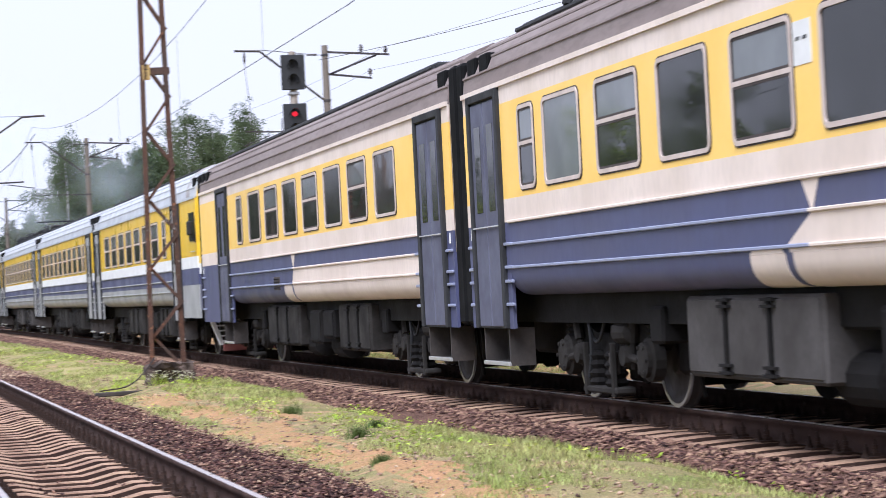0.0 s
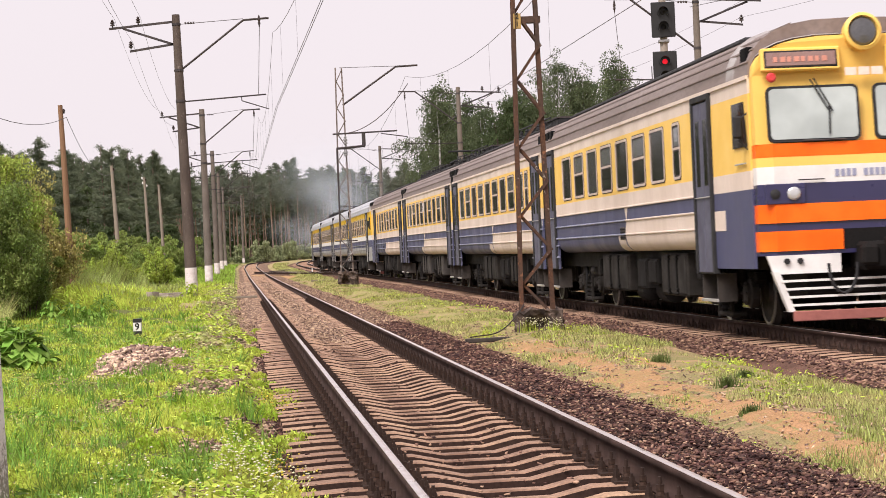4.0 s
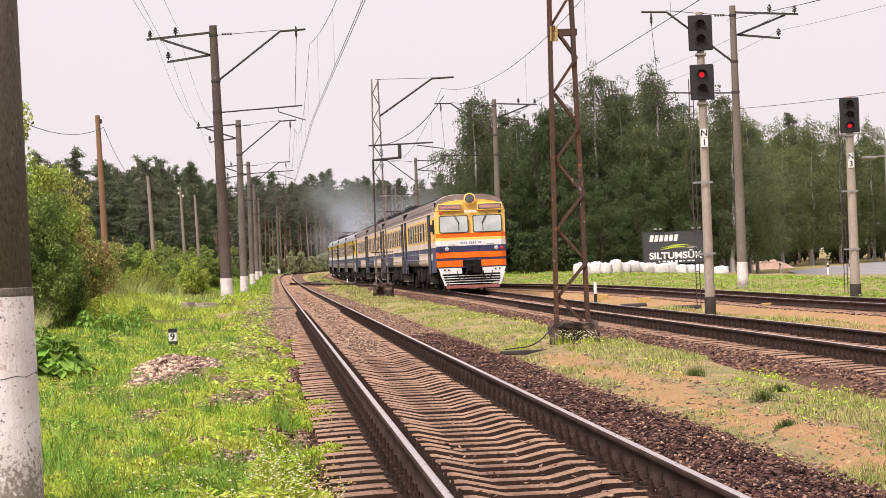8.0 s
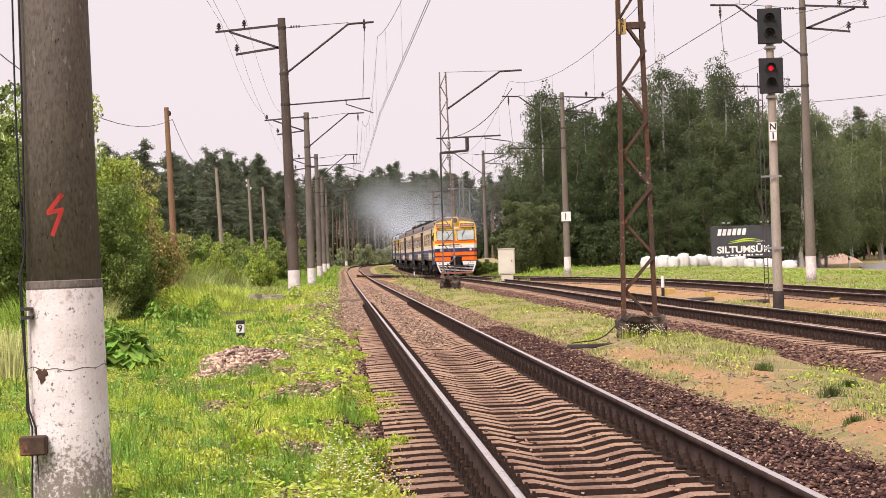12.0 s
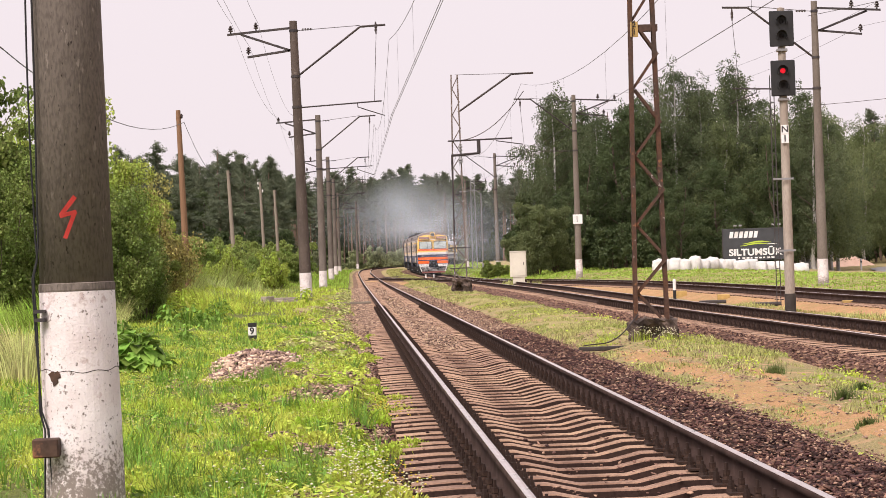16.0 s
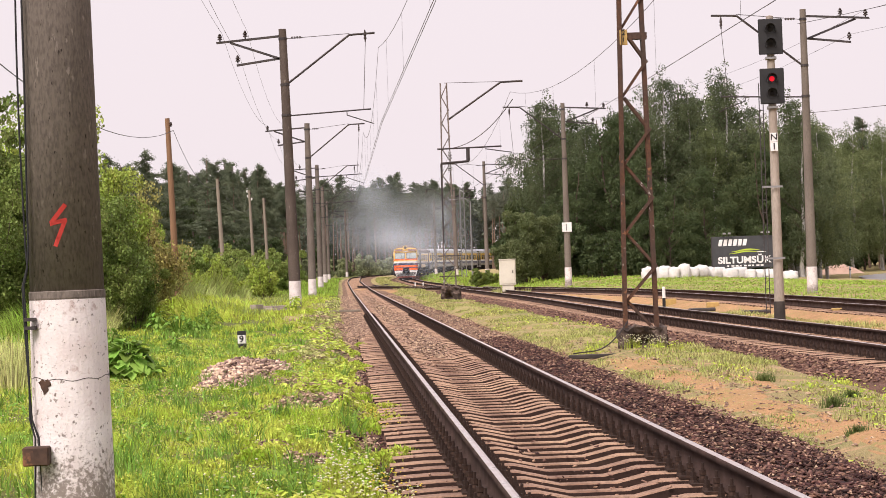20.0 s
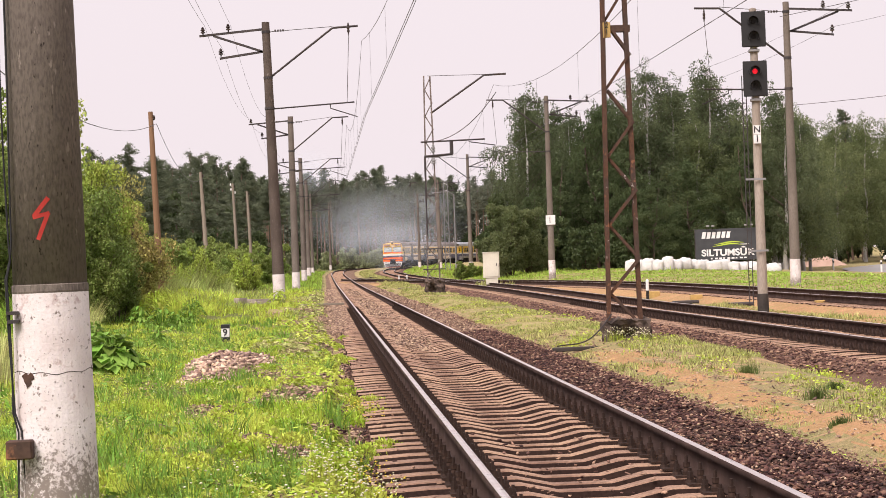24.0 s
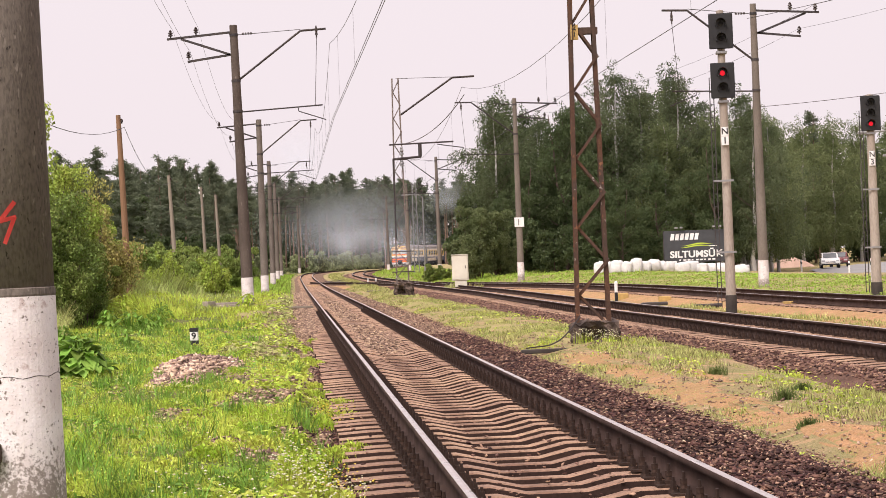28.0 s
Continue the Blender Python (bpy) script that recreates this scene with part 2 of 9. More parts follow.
M_BUSH_M = leafy("thicket_leaf", (0.20, 0.29, 0.065), (0.30, 0.35, 0.10), 0.35, 0.3)
M_WILLOW = leafy("willow_leaf", (0.29, 0.33, 0.17), (0.36, 0.39, 0.22), 0.35, 0.3)
M_YOUNG = leafy("young_shrub_leaf", (0.30, 0.40, 0.06), (0.42, 0.48, 0.10), 0.6, 0.3)
M_RANK = leafy("rank_weed_leaf", (0.27, 0.35, 0.09), (0.43, 0.46, 0.17), 0.5, 0.3)
M_BUSH_Y = leafy("turning_bush_leaf", (0.42, 0.33, 0.12), (0.33, 0.36, 0.11), 0.8, 0.25)
M_BARK = mat("dark_bark", (0.085, 0.062, 0.05), 0.95, col2=(0.13, 0.09, 0.07), scale=1.2, fine=12, amount=0.6, bump=0.8, dist=0.03, streak=(1, 1, 0.25))
M_BARK_P = mat("pine_bark", (0.22, 0.145, 0.105), 0.95, col2=(0.14, 0.10, 0.08), scale=0.8, fine=10, amount=0.6, bump=0.6, dist=0.03, streak=(1, 1, 0.25))
M_BARK_B = mat("birch_bark", (0.5, 0.48, 0.45), 0.85, col2=(0.35, 0.33, 0.31), scale=1.2, fine=9, amount=0.5, bump=0.4, dist=0.01, spots=((0.05, 0.045, 0.04), 2.2, 0.6))
M_WOODPOLE = mat("tarred_wood_pole", (0.25, 0.135, 0.07), 0.85, col2=(0.19, 0.105, 0.06), scale=1.0, fine=14, amount=0.5, bump=0.5, dist=0.01, streak=(1, 1, 0.12))
M_WOODGREY = mat("grey_wood_pole", (0.28, 0.235, 0.185), 0.9, col2=(0.22, 0.18, 0.14), scale=1.0, fine=14, amount=0.5, bump=0.5, dist=0.01, streak=(1, 1, 0.12))
M_RUST = mat("rusty_painted_steel", (0.075, 0.05, 0.04), 0.85, 0, col2=(0.12, 0.06, 0.038), scale=2.6, fine=22, amount=0.7, bump=0.4, dist=0.004, spec=0.2, spots=[((0.24, 0.11, 0.06), 6.0, 0.61), ((0.36, 0.32, 0.29), 9.0, 0.64)])
M_LATTICE = mat("weathered_grey_lattice_steel", (0.2, 0.165, 0.145), 0.8, 0, col2=(0.13, 0.095, 0.08), scale=2.0, fine=20, amount=0.5, bump=0.3, dist=0.004, spots=((0.4, 0.38, 0.36), 4.0, 0.6))
M_STEEL_D = mat("dark_weathered_steel", (0.05, 0.044, 0.047), 0.6, 0.5, col2=(0.085, 0.07, 0.065), scale=3, fine=30, amount=0.5, bump=0.2, dist=0.003)
M_STEEL_G = mat("galvanised_steel", (0.33, 0.33, 0.33), 0.55, 0.6, col2=(0.25, 0.245, 0.24), scale=3, fine=30, amount=0.4, bump=0.15, dist=0.003)
M_HLENS = mat("dark_headlight_glass", (0.14, 0.14, 0.145), 0.1, 0.4, scale=6, amount=0.5, bump=0)
M_DARKLAMP = mat("red_lamp_glass", (0.62, 0.04, 0.04), 0.25, scale=6, amount=0.3, bump=0, coat=0.3)
M_DARKRED = mat("dark_red_paint", (0.16, 0.02, 0.02), 0.35, scale=4, amount=0.2, bump=0, coat=0.3)
M_WIRE = mat("catenary_wire", (0.055, 0.045, 0.045), 0.5, 0.6, scale=5, amount=0.2, bump=0)
M_INSUL = mat("brown_porcelain", (0.035, 0.022, 0.018), 0.25, 0, scale=8, amount=0.2, bump=0)
M_BLACK = mat("black_enamel", (0.016, 0.016, 0.017), 0.45, 0, scale=5, fine=50, amount=0.3, bump=0.05)
M_WHITE = mat("white_paint", (0.78, 0.77, 0.75), 0.6, 0, col2=(0.68, 0.67, 0.65), scale=3, fine=30, amount=0.25, bump=0.1)
M_REDPAINT = mat("red_spray_paint", (0.75, 0.07, 0.05), 0.7, 0, scale=8, fine=60, amount=0.3, bump=0.1)
M_YELLOWPLATE = mat("faded_yellow_plate", (0.50, 0.33, 0.11), 0.7, scale=6, amount=0.5, bump=0.1)
M_CABINET = mat("cream_cabinet", (0.66, 0.63, 0.52), 0.6, 0, col2=(0.58, 0.55, 0.45), scale=1.5, fine=14, amount=0.3, bump=0.15)
M_BOARD = mat("charcoal_board", (0.045, 0.048, 0.052), 0.6, scale=2, amount=0.3, bump=0.05)
M_GREENBAR = mat("lime_vinyl", (0.42, 0.55, 0.05), 0.6, scale=6, amount=0.15, bump=0)
M_BAG = mat("white_bulk_bag", (0.72, 0.71, 0.68), 0.85, col2=(0.55, 0.55, 0.53), scale=1.5, fine=12, amount=0.4, bump=0.6, dist=0.04)
M_ASPHALT = mat("pale_asphalt", (0.30, 0.29, 0.29), 0.9, col2=(0.25, 0.245, 0.24), scale=0.4, fine=12, amount=0.3, bump=0.3)
M_LED = glow("red_signal_light", (0.9, 0.012, 0.03), 0.75)
M_TAIL = glow("red_tail_light", (0.5, 0.02, 0.04), 0.12)
# train paint
M_YEL = mat("train_yellow", (0.93, 0.615, 0.15), 0.5, 0, col2=(0.87, 0.56, 0.13), scale=0.8, fine=18, amount=0.22, bump=0.08, dist=0.004, spec=0.3)
M_YEL_B = mat("train_bright_yellow", (0.86, 0.55, 0.015), 0.35, 0, col2=(0.82, 0.52, 0.015), scale=0.8, fine=18, amount=0.15, bump=0.06, dist=0.004, coat=0.3)
M_CREAM = mat("train_cream", (0.78, 0.66, 0.575), 0.55, 0, col2=(0.67, 0.56, 0.475), scale=1.0, fine=16, amount=0.35, bump=0.1, dist=0.004, spec=0.25, streak=(1, 1, 0.4))
M_BLUE = mat("train_blue", (0.078, 0.083, 0.165), 0.5, 0, col2=(0.09, 0.093, 0.155), scale=1.0, fine=16, amount=0.3, bump=0.1, dist=0.004, spec=0.25, streak=(1, 1, 0.4))
M_DOOR = mat("train_door_blue_grey", (0.115, 0.118, 0.165), 0.6, 0, col2=(0.09, 0.09, 0.125), scale=2, fine=20, amount=0.35, bump=0.1, dist=0.004, spec=0.2)
M_GREYB = mat("train_grey", (0.36, 0.36, 0.37), 0.45, 0, col2=(0.30, 0.29, 0.29), scale=1.0, fine=16, amount=0.35, bump=0.1, dist=0.004)
M_ROOF = mat("train_roof_brown_grey", (0.19, 0.145, 0.13), 0.7, 0, col2=(0.25, 0.205, 0.195), scale=1.2, fine=14, amount=0.5, bump=0.2, dist=0.006, streak=(0.25, 1, 1))
M_ROOF_W = mat("pale_weathered_roof", (0.42, 0.40, 0.39), 0.6, 0, col2=(0.26, 0.23, 0.22), scale=1.4, fine=14, amount=0.5, bump=0.2, dist=0.006, streak=(0.4, 1, 1))
M_ROOF_S = mat("train_roof_silver", (0.58, 0.60, 0.64), 0.4, 0.3, col2=(0.50, 0.51, 0.54), scale=1.2, fine=14, amount=0.3, bump=0.1, dist=0.006)
M_ORANGE = mat("train_orange", (0.98, 0.125, 0.004), 0.45, 0, col2=(0.95, 0.17, 0.008), scale=2.0, fine=20, amount=0.2, bump=0.08, spec=0.3)
M_NAVY = mat("train_navy", (0.028, 0.026, 0.085), 0.35, 0, scale=2.0, fine=20, amount=0.2, bump=0.05, coat=0.3)
# Kept near black: the shade beneath the coaches is put into the colour.
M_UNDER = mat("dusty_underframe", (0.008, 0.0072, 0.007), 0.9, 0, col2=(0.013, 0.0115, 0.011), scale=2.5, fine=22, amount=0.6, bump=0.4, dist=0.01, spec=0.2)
M_UBOX = mat("dusty_equipment_box", (0.085, 0.078, 0.074), 0.9, 0, col2=(0.05, 0.045, 0.042), scale=1.5, fine=18, amount=0.5, bump=0.2, dist=0.006, spec=0.15)
M_UGEAR = mat("dusty_running_gear", (0.042, 0.038, 0.035), 0.9, 0, col2=(0.022, 0.02, 0.018), scale=2.5, fine=22, amount=0.6, bump=0.3, dist=0.006, spec=0.15)
M_RUBBER = mat("black_rubber", (0.018, 0.018, 0.02), 0.8, 0, scale=3, fine=20, amount=0.4, bump=0.3)
# Darker than black_rubber: the shade of the coach gap is in the colour.
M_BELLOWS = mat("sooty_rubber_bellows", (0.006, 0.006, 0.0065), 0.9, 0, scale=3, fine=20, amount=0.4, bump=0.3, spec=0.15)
M_ALU = mat("aluminium_frame", (0.55, 0.54, 0.52), 0.4, 0.5, scale=3, amount=0.2, bump=0)
M_WHEEL = mat("wheel_steel", (0.05, 0.044, 0.04), 0.7, 0.3, col2=(0.03, 0.025, 0.023), scale=4, fine=30, amount=0.5, bump=0.1)
M_LENS = mat("clear_lamp_lens", (0.55, 0.56, 0.57), 0.12, 0.3, scale=4, amount=0.1, bump=0)
M_PLOW_RED = mat("faded_red_plough", (0.35, 0.12, 0.10), 0.7, 0, scale=3, fine=20, amount=0.5, bump=0.2)
# Lighter than train_blue: the sky's highlight on the ribs is put into the colour.
M_BLUE_R = mat("worn_blue_rib", (0.30, 0.32, 0.45), 0.45, 0, scale=3, fine=20, amount=0.3, bump=0.05, coat=0.2)
M_STEPBOX = mat("rusty_step_box", (0.055, 0.043, 0.036), 0.85, 0, col2=(0.035, 0.03, 0.027), scale=3, fine=20, amount=0.6, bump=0.2)
M_WFRAME = mat("pale_window_frame_paint", (0.62, 0.51, 0.45), 0.55, 0, col2=(0.5, 0.41, 0.36), scale=3, fine=20, amount=0.35, bump=0.05)
M_SEAL = mat("brown_rubber_seal", (0.06, 0.045, 0.04), 0.8, 0, scale=3, fine=20, amount=0.4, bump=0.1)
M_TREAD = mat("bright_wheel_tread", (0.42, 0.41, 0.40), 0.35, 0.8, scale=4, amount=0.2, bump=0)
M_MARKS = mat("faded_red_lettering", (0.62, 0.27, 0.2), 0.5, 0, scale=4, amount=0.3, bump=0)
M_MAROON = mat("destination_glass", (0.30, 0.185, 0.165), 0.25, 0, scale=4, amount=0.3, bump=0)


def glass(name, tint, rough=0.06):
    """Car window glass: smooth over a dim tint; pale tints stand for mirrored sky."""
    m = mat(name, tint, rough, 0, col2=tuple(c * 0.7 for c in tint), scale=0.9, fine=3, amount=0.4, bump=0, spec=0.28)
    return m


M_GLASS = glass("tinted_window_glass", (0.022, 0.022, 0.022))
M_GLASS_M = glass("dusty_window_glass", (0.075, 0.078, 0.082), 0.08)
# The two pale tints imitate bright sky mirrored in the glass.
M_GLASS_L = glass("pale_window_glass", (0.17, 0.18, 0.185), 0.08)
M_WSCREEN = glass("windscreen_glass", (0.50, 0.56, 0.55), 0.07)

# ---- mesh helpers ----
def empty(name, m=None, **tags):
    ob = new(name)
    if m is not None:
        ob.matrix_basis = m
    return tagged(ob, **tags)


def part(name, bm, material, parent=None, label="", smooth=False, **tags):
    """One bmesh as one mesh object under a thing, under a part or at top level."""
    me = bpy.data.meshes.new(name)
    if smooth:
        for f in bm.faces:
            f.smooth = True
    bm.to_mesh(me)
    bm.free()
    me.materials.append(material)
    ob = new(name, me)
    ob.parent = parent
    return tagged(ob, label=label, **tags)


def again(ob, parent, m):
    """Another object on the same mesh."""
    o = new(ob.name.split(".")[0], ob.data)
    o.parent = parent
    o.matrix_basis = m
    return o


def box(bm, x0, x1, y0, y1, z0, z1, bev=0.0, m=None):
    vs = [bm.verts.new(((x0, x1)[i & 1], (y0, y1)[i >> 1 & 1], (z0, z1)[i >> 2 & 1])) for i in range(8)]
    fs = [bm.faces.new([vs[i] for i in q]) for q in ((0, 2, 3, 1), (4, 5, 7, 6), (0, 1, 5, 4), (2, 6, 7, 3), (0, 4, 6, 2), (1, 3, 7, 5))]
    if bev:
        es = list({e for f in fs for e in f.edges})
        r = bmesh.ops.bevel(bm, geom=es, offset=bev, segments=1, affect="EDGES")
        vs = list({v for f in r["faces"] for v in f.verts} | {v for v in vs if v.is_valid})
    if m is not None:
        bmesh.ops.transform(bm, matrix=m, verts=[v for v in vs if v.is_valid])
    return bm


def tube(bm, p, q, r, r2=None, n=8, caps=True):
    p, q = Vector(p), Vector(q)
    r2 = r if r2 is None else r2
    d = (q - p).normalized()
    a = d.orthogonal().normalized()
    b = d.cross(a)
    rings = []
    for c, rad in ((p, r), (q, r2)):
        rings.append([bm.verts.new(c + rad * (math.cos(t) * a + math.sin(t) * b)) for t in (2 * math.pi * i / n for i in range(n))])
    for i in range(n):
        bm.faces.new((rings[0][i], rings[0][(i + 1) % n], rings[1][(i + 1) % n], rings[1][i]))
    if caps:
        bm.faces.new(rings[0][::-1])
        bm.faces.new(rings[1])
    return bm


def lathe(bm, rows, n=16, m=None):
    """Rows of (radius, height) turned round z."""
    rings = []
    for r, z in rows:
        rings.append([bm.verts.new((r * math.cos(2 * math.pi * i / n), r * math.sin(2 * math.pi * i / n), z)) for i in range(n)])
    for a, b in zip(rings, rings[1:]):
        for i in range(n):
            bm.faces.new((a[i], a[(i + 1) % n], b[(i + 1) % n], b[i]))
    bm.faces.new(rings[0][::-1])
    bm.faces.new(rings[-1])
    if m is not None:
        bmesh.ops.transform(bm, matrix=m, verts=[v for ring in rings for v in ring])
    return bm


def sweep(bm, pts, r, n=6):
    """One round cable through points."""
    pts = [Vector(p) for p in pts]
    rings = []
    for i, p in enumerate(pts):
        d = (pts[min(i + 1, len(pts) - 1)] - pts[max(i - 1, 0)]).normalized()
        a = d.cross(Vector((0.31, 0.87, 0.39))).normalized()
        b = d.cross(a)
        rings.append([bm.verts.new(p + r * (math.cos(t) * a + math.sin(t) * b)) for t in (2 * math.pi * q / n for q in range(n))])
    for u, v in zip(rings, rings[1:]):
        for i in range(n):
            bm.faces.new((u[i], u[(i + 1) % n], v[(i + 1) % n], v[i]))
    bm.faces.new(rings[0][::-1])
    bm.faces.new(rings[-1])
    return bm


def prism(bm, outline, axis, a, b):
    """A flat outline (pairs) pushed from a to b along an axis: 'x' takes (y, z), 'y' takes (x, z), 'z' takes (x, y)."""
    def at(u, v, w):
        return {"x": (w, u, v), "y": (u, w, v), "z": (u, v, w)}[axis]
    lo = [bm.verts.new(at(u, v, a)) for u, v in outline]
    hi = [bm.verts.new(at(u, v, b)) for u, v in outline]
    n = len(outline)
    bm.faces.new(lo)
    bm.faces.new(hi[::-1])
    for i in range(n):
        bm.faces.new((lo[i], hi[i], hi[(i + 1) % n], lo[(i + 1) % n]))
    return bm


def angle_bar(bm, p, q, w=0.05, t=0.008, turn=0.0):
    """An L-section bar from p to q."""
    p, q = Vector(p), Vector(q)
    d = q - p
    rot = d.to_track_quat("Z", "X").to_matrix().to_4x4()
    m = Matrix.Translation(p) @ rot @ Matrix.Rotation(turn, 4, "Z")
    box(bm, 0, w, 0, t, 0, d.length, m=m)
    box(bm, 0, t, t, w, 0, d.length, m=m)
    return bm


def mesh_np(name, verts, faces, material, parent=None, smooth=False, **tags):
    """A mesh from arrays: faces is an (n, 3) or (n, 4) array."""
    me = bpy.data.meshes.new(name)
    n, k = faces.shape
    me.vertices.add(len(verts))
    me.vertices.foreach_set("co", np.asarray(verts, dtype=np.float32).ravel())
    me.loops.add(n * k)
    me.loops.foreach_set("vertex_index", faces.astype(np.int32).ravel())
    me.polygons.add(n)
    me.polygons.foreach_set("loop_start", np.arange(0, n * k, k, dtype=np.int32))
    me.update(calc_edges=True)
    if smooth:
        me.polygons.foreach_set("use_smooth", np.ones(n, dtype=bool))
    me.materials.append(material)
    ob = new(name, me)
    ob.parent = parent
    return tagged(ob, **tags)


def lettering(name, words, size, material, parent, m, label="", depth=0.004, bold=0.0, width=None):
    """Words in the built-in font as a mesh."""
    cu = bpy.data.curves.new(name, "FONT")
    cu.body, cu.size, cu.extrude, cu.offset = words, size, depth, bold
    cu.align_x, cu.align_y = "CENTER", "CENTER"
    tmp = bpy.data.objects.new(name, cu)
    me = bpy.data.meshes.new_from_object(tmp)
    bpy.data.objects.remove(tmp)
    me.materials.append(material)
    if width:
        xs = [v.co.x for v in me.vertices]
        me.transform(Matrix.Diagonal((width / (max(xs) - min(xs)), 1, 1, 1)))
    ob = new(name, me)
    ob.parent = parent
    ob.matrix_basis = m
    return tagged(ob, label=label)


rng = np.random.default_rng(7)


def smooth_step(a, b, v):
    u = np.clip((np.asarray(v, dtype=float) - a) / (b - a), 0, 1)
    return u * u * (3 - 2 * u)


# ---- the plan: lines of the tracks, ground heights ----
FAR_Y = [-200, 60, 96, 143, 190, 237, 290, 345, 405, 520, 700, 3000]
FAR_Z = [0.0, 0.0, 0.1, 0.12, 0.16, 0.25, 0.5, 0.78, 1.0, 1.25, 1.6, 3.0]


def main_z(y):
    return np.interp(y, FAR_Y, FAR_Z)


def siding_z(y):
    y = np.asarray(y, dtype=float)
    u = smooth_step(130, 250, y)
    return (1 - u) * 0.0 + u * main_z(y)


class Line:
    """A track's centre line through points (x, y), smoothed, by its length."""
    def __init__(self, pts, height):
        pts = np.array(pts, dtype=float)
        ys = np.arange(pts[0, 1], pts[-1, 1] + 0.01, 2.0)
        xs = np.interp(ys, pts[:, 1], pts[:, 0])
        for _ in range(3):
            pad = np.concatenate([2 * xs[0] - xs[4:0:-1], xs, 2 * xs[-1] - xs[-2:-6:-1]])
            xs = np.convolve(pad, np.ones(9) / 9, "valid")
        self.x, self.y = xs, ys
        self.z = height(ys)
        self.s = np.concatenate([[0], np.cumsum(np.sqrt(np.diff(xs) ** 2 + np.diff(ys) ** 2))])

    def at(self, s):
        return np.array([np.interp(s, self.s, self.x), np.interp(s, self.s, self.y), np.interp(s, self.s, self.z)])

    def s_of_y(self, y):
        return float(np.interp(y, self.y, self.s))

    def x_of_y(self, y):
        return np.interp(y, self.y, self.x)

    def pose_at(self, s):
        p, q = self.at(s - 0.5), self.at(s + 0.5)
        c = self.at(s)
        return Matrix.Translation(c) @ pose(0, 0, 0, 0, 0, math.degrees(math.atan2(q[1] - p[1], q[0] - p[0])))


def bend(pts, radius, length):
    """Goes on from the last two points in an arc to the right."""
    (x0, y0), (x1, y1) = pts[-2], pts[-1]
    h = math.atan2(x1 - x0, y1 - y0)
    out = list(pts)
    x, y = x1, y1
    for _ in range(int(length / 5)):
        h += 5 / radius
        x, y = x + 5 * math.sin(h), y + 5 * math.cos(h)
        out.append((x, y))
    return out


LINE_A = Line(bend([(3.39, -40), (1.70, 0), (-4.21, 140), (-10.1, 280), (-11.6, 330)], 620, 330), siding_z)
LINE_B = Line(bend([(8.6, -120), (8.2, -40), (7.95, 0), (7.85, 10), (7.7, 18), (7.5, 25), (7.25, 30), (6.74, 47), (6.0, 63.7), (5.29, 80.3), (4.61, 96.5), (3.9, 112), (3.2, 128), (2.47, 143.5), (0.4, 190), (-1.69, 237),
                    (-3.45, 283), (-3.95, 305), (-3.79, 345), (-1.47, 375), (2.7, 405)], 480, 260), main_z)
LINE_C = Line([(14.2, 15), (13.6, 30), (12.5, 50), (12.1, 60), (11.6, 70), (10.9, 85), (9.7, 100), (7.6, 118), (5.0, 134), (2.2, 150)], lambda y: main_z(y) + 0.03)


def ground_z(x, y):
    """Height of the soil."""
    x, y = np.asarray(x, dtype=float), np.asarray(y, dtype=float)
    z = -0.12 - 0.12 * smooth_step(1.5, 5, x - LINE_A.x_of_y(y)) * (1 - smooth_step(120, 170, y)) + smooth_step(130, 220, y) * (main_z(y) + 0.05)
    far_r = x - LINE_B.x_of_y(y)
    z = z + 0.45 * smooth_step(2.5, 9, far_r) * smooth_step(70, 140, y) * (1 - smooth_step(14, 24, far_r))
    z = z + 0.55 * smooth_step(4.5, 9, LINE_A.x_of_y(y) - x) * smooth_step(35, 100, y) * (1 - 0.5 * smooth_step(120, 200, y))
    z = z + 0.05 * np.sin(x * 0.7 + 1.3) * np.sin(y * 0.31) + 0.02 * np.sin(x * 2.3 + y * 1.7)
    z = z - 0.62 * smooth_step(24, 33, far_r) * smooth_step(110, 175, y) * (1 - smooth_step(280, 340, y))
    for line in (LINE_A, LINE_B, LINE_C):
        d = np.abs(x - line.x_of_y(y))
        inside = (y > line.y[0] - 3) & (y < line.y[-1] + 3)
        u = (1 - smooth_step(1.7, 3.4, d)) * inside
        if line is LINE_A:
            u = np.where(x < line.x_of_y(y), (1 - smooth_step(1.3, 1.8, d)) * inside, u)
        if line is LINE_B:
            u = np.where(x < line.x_of_y(y), (1 - smooth_step(1.7, 2.5, d)) * inside, u)
        z = z * (1 - u) + u * (np.interp(y, line.y, line.z) - 0.42)
    return z

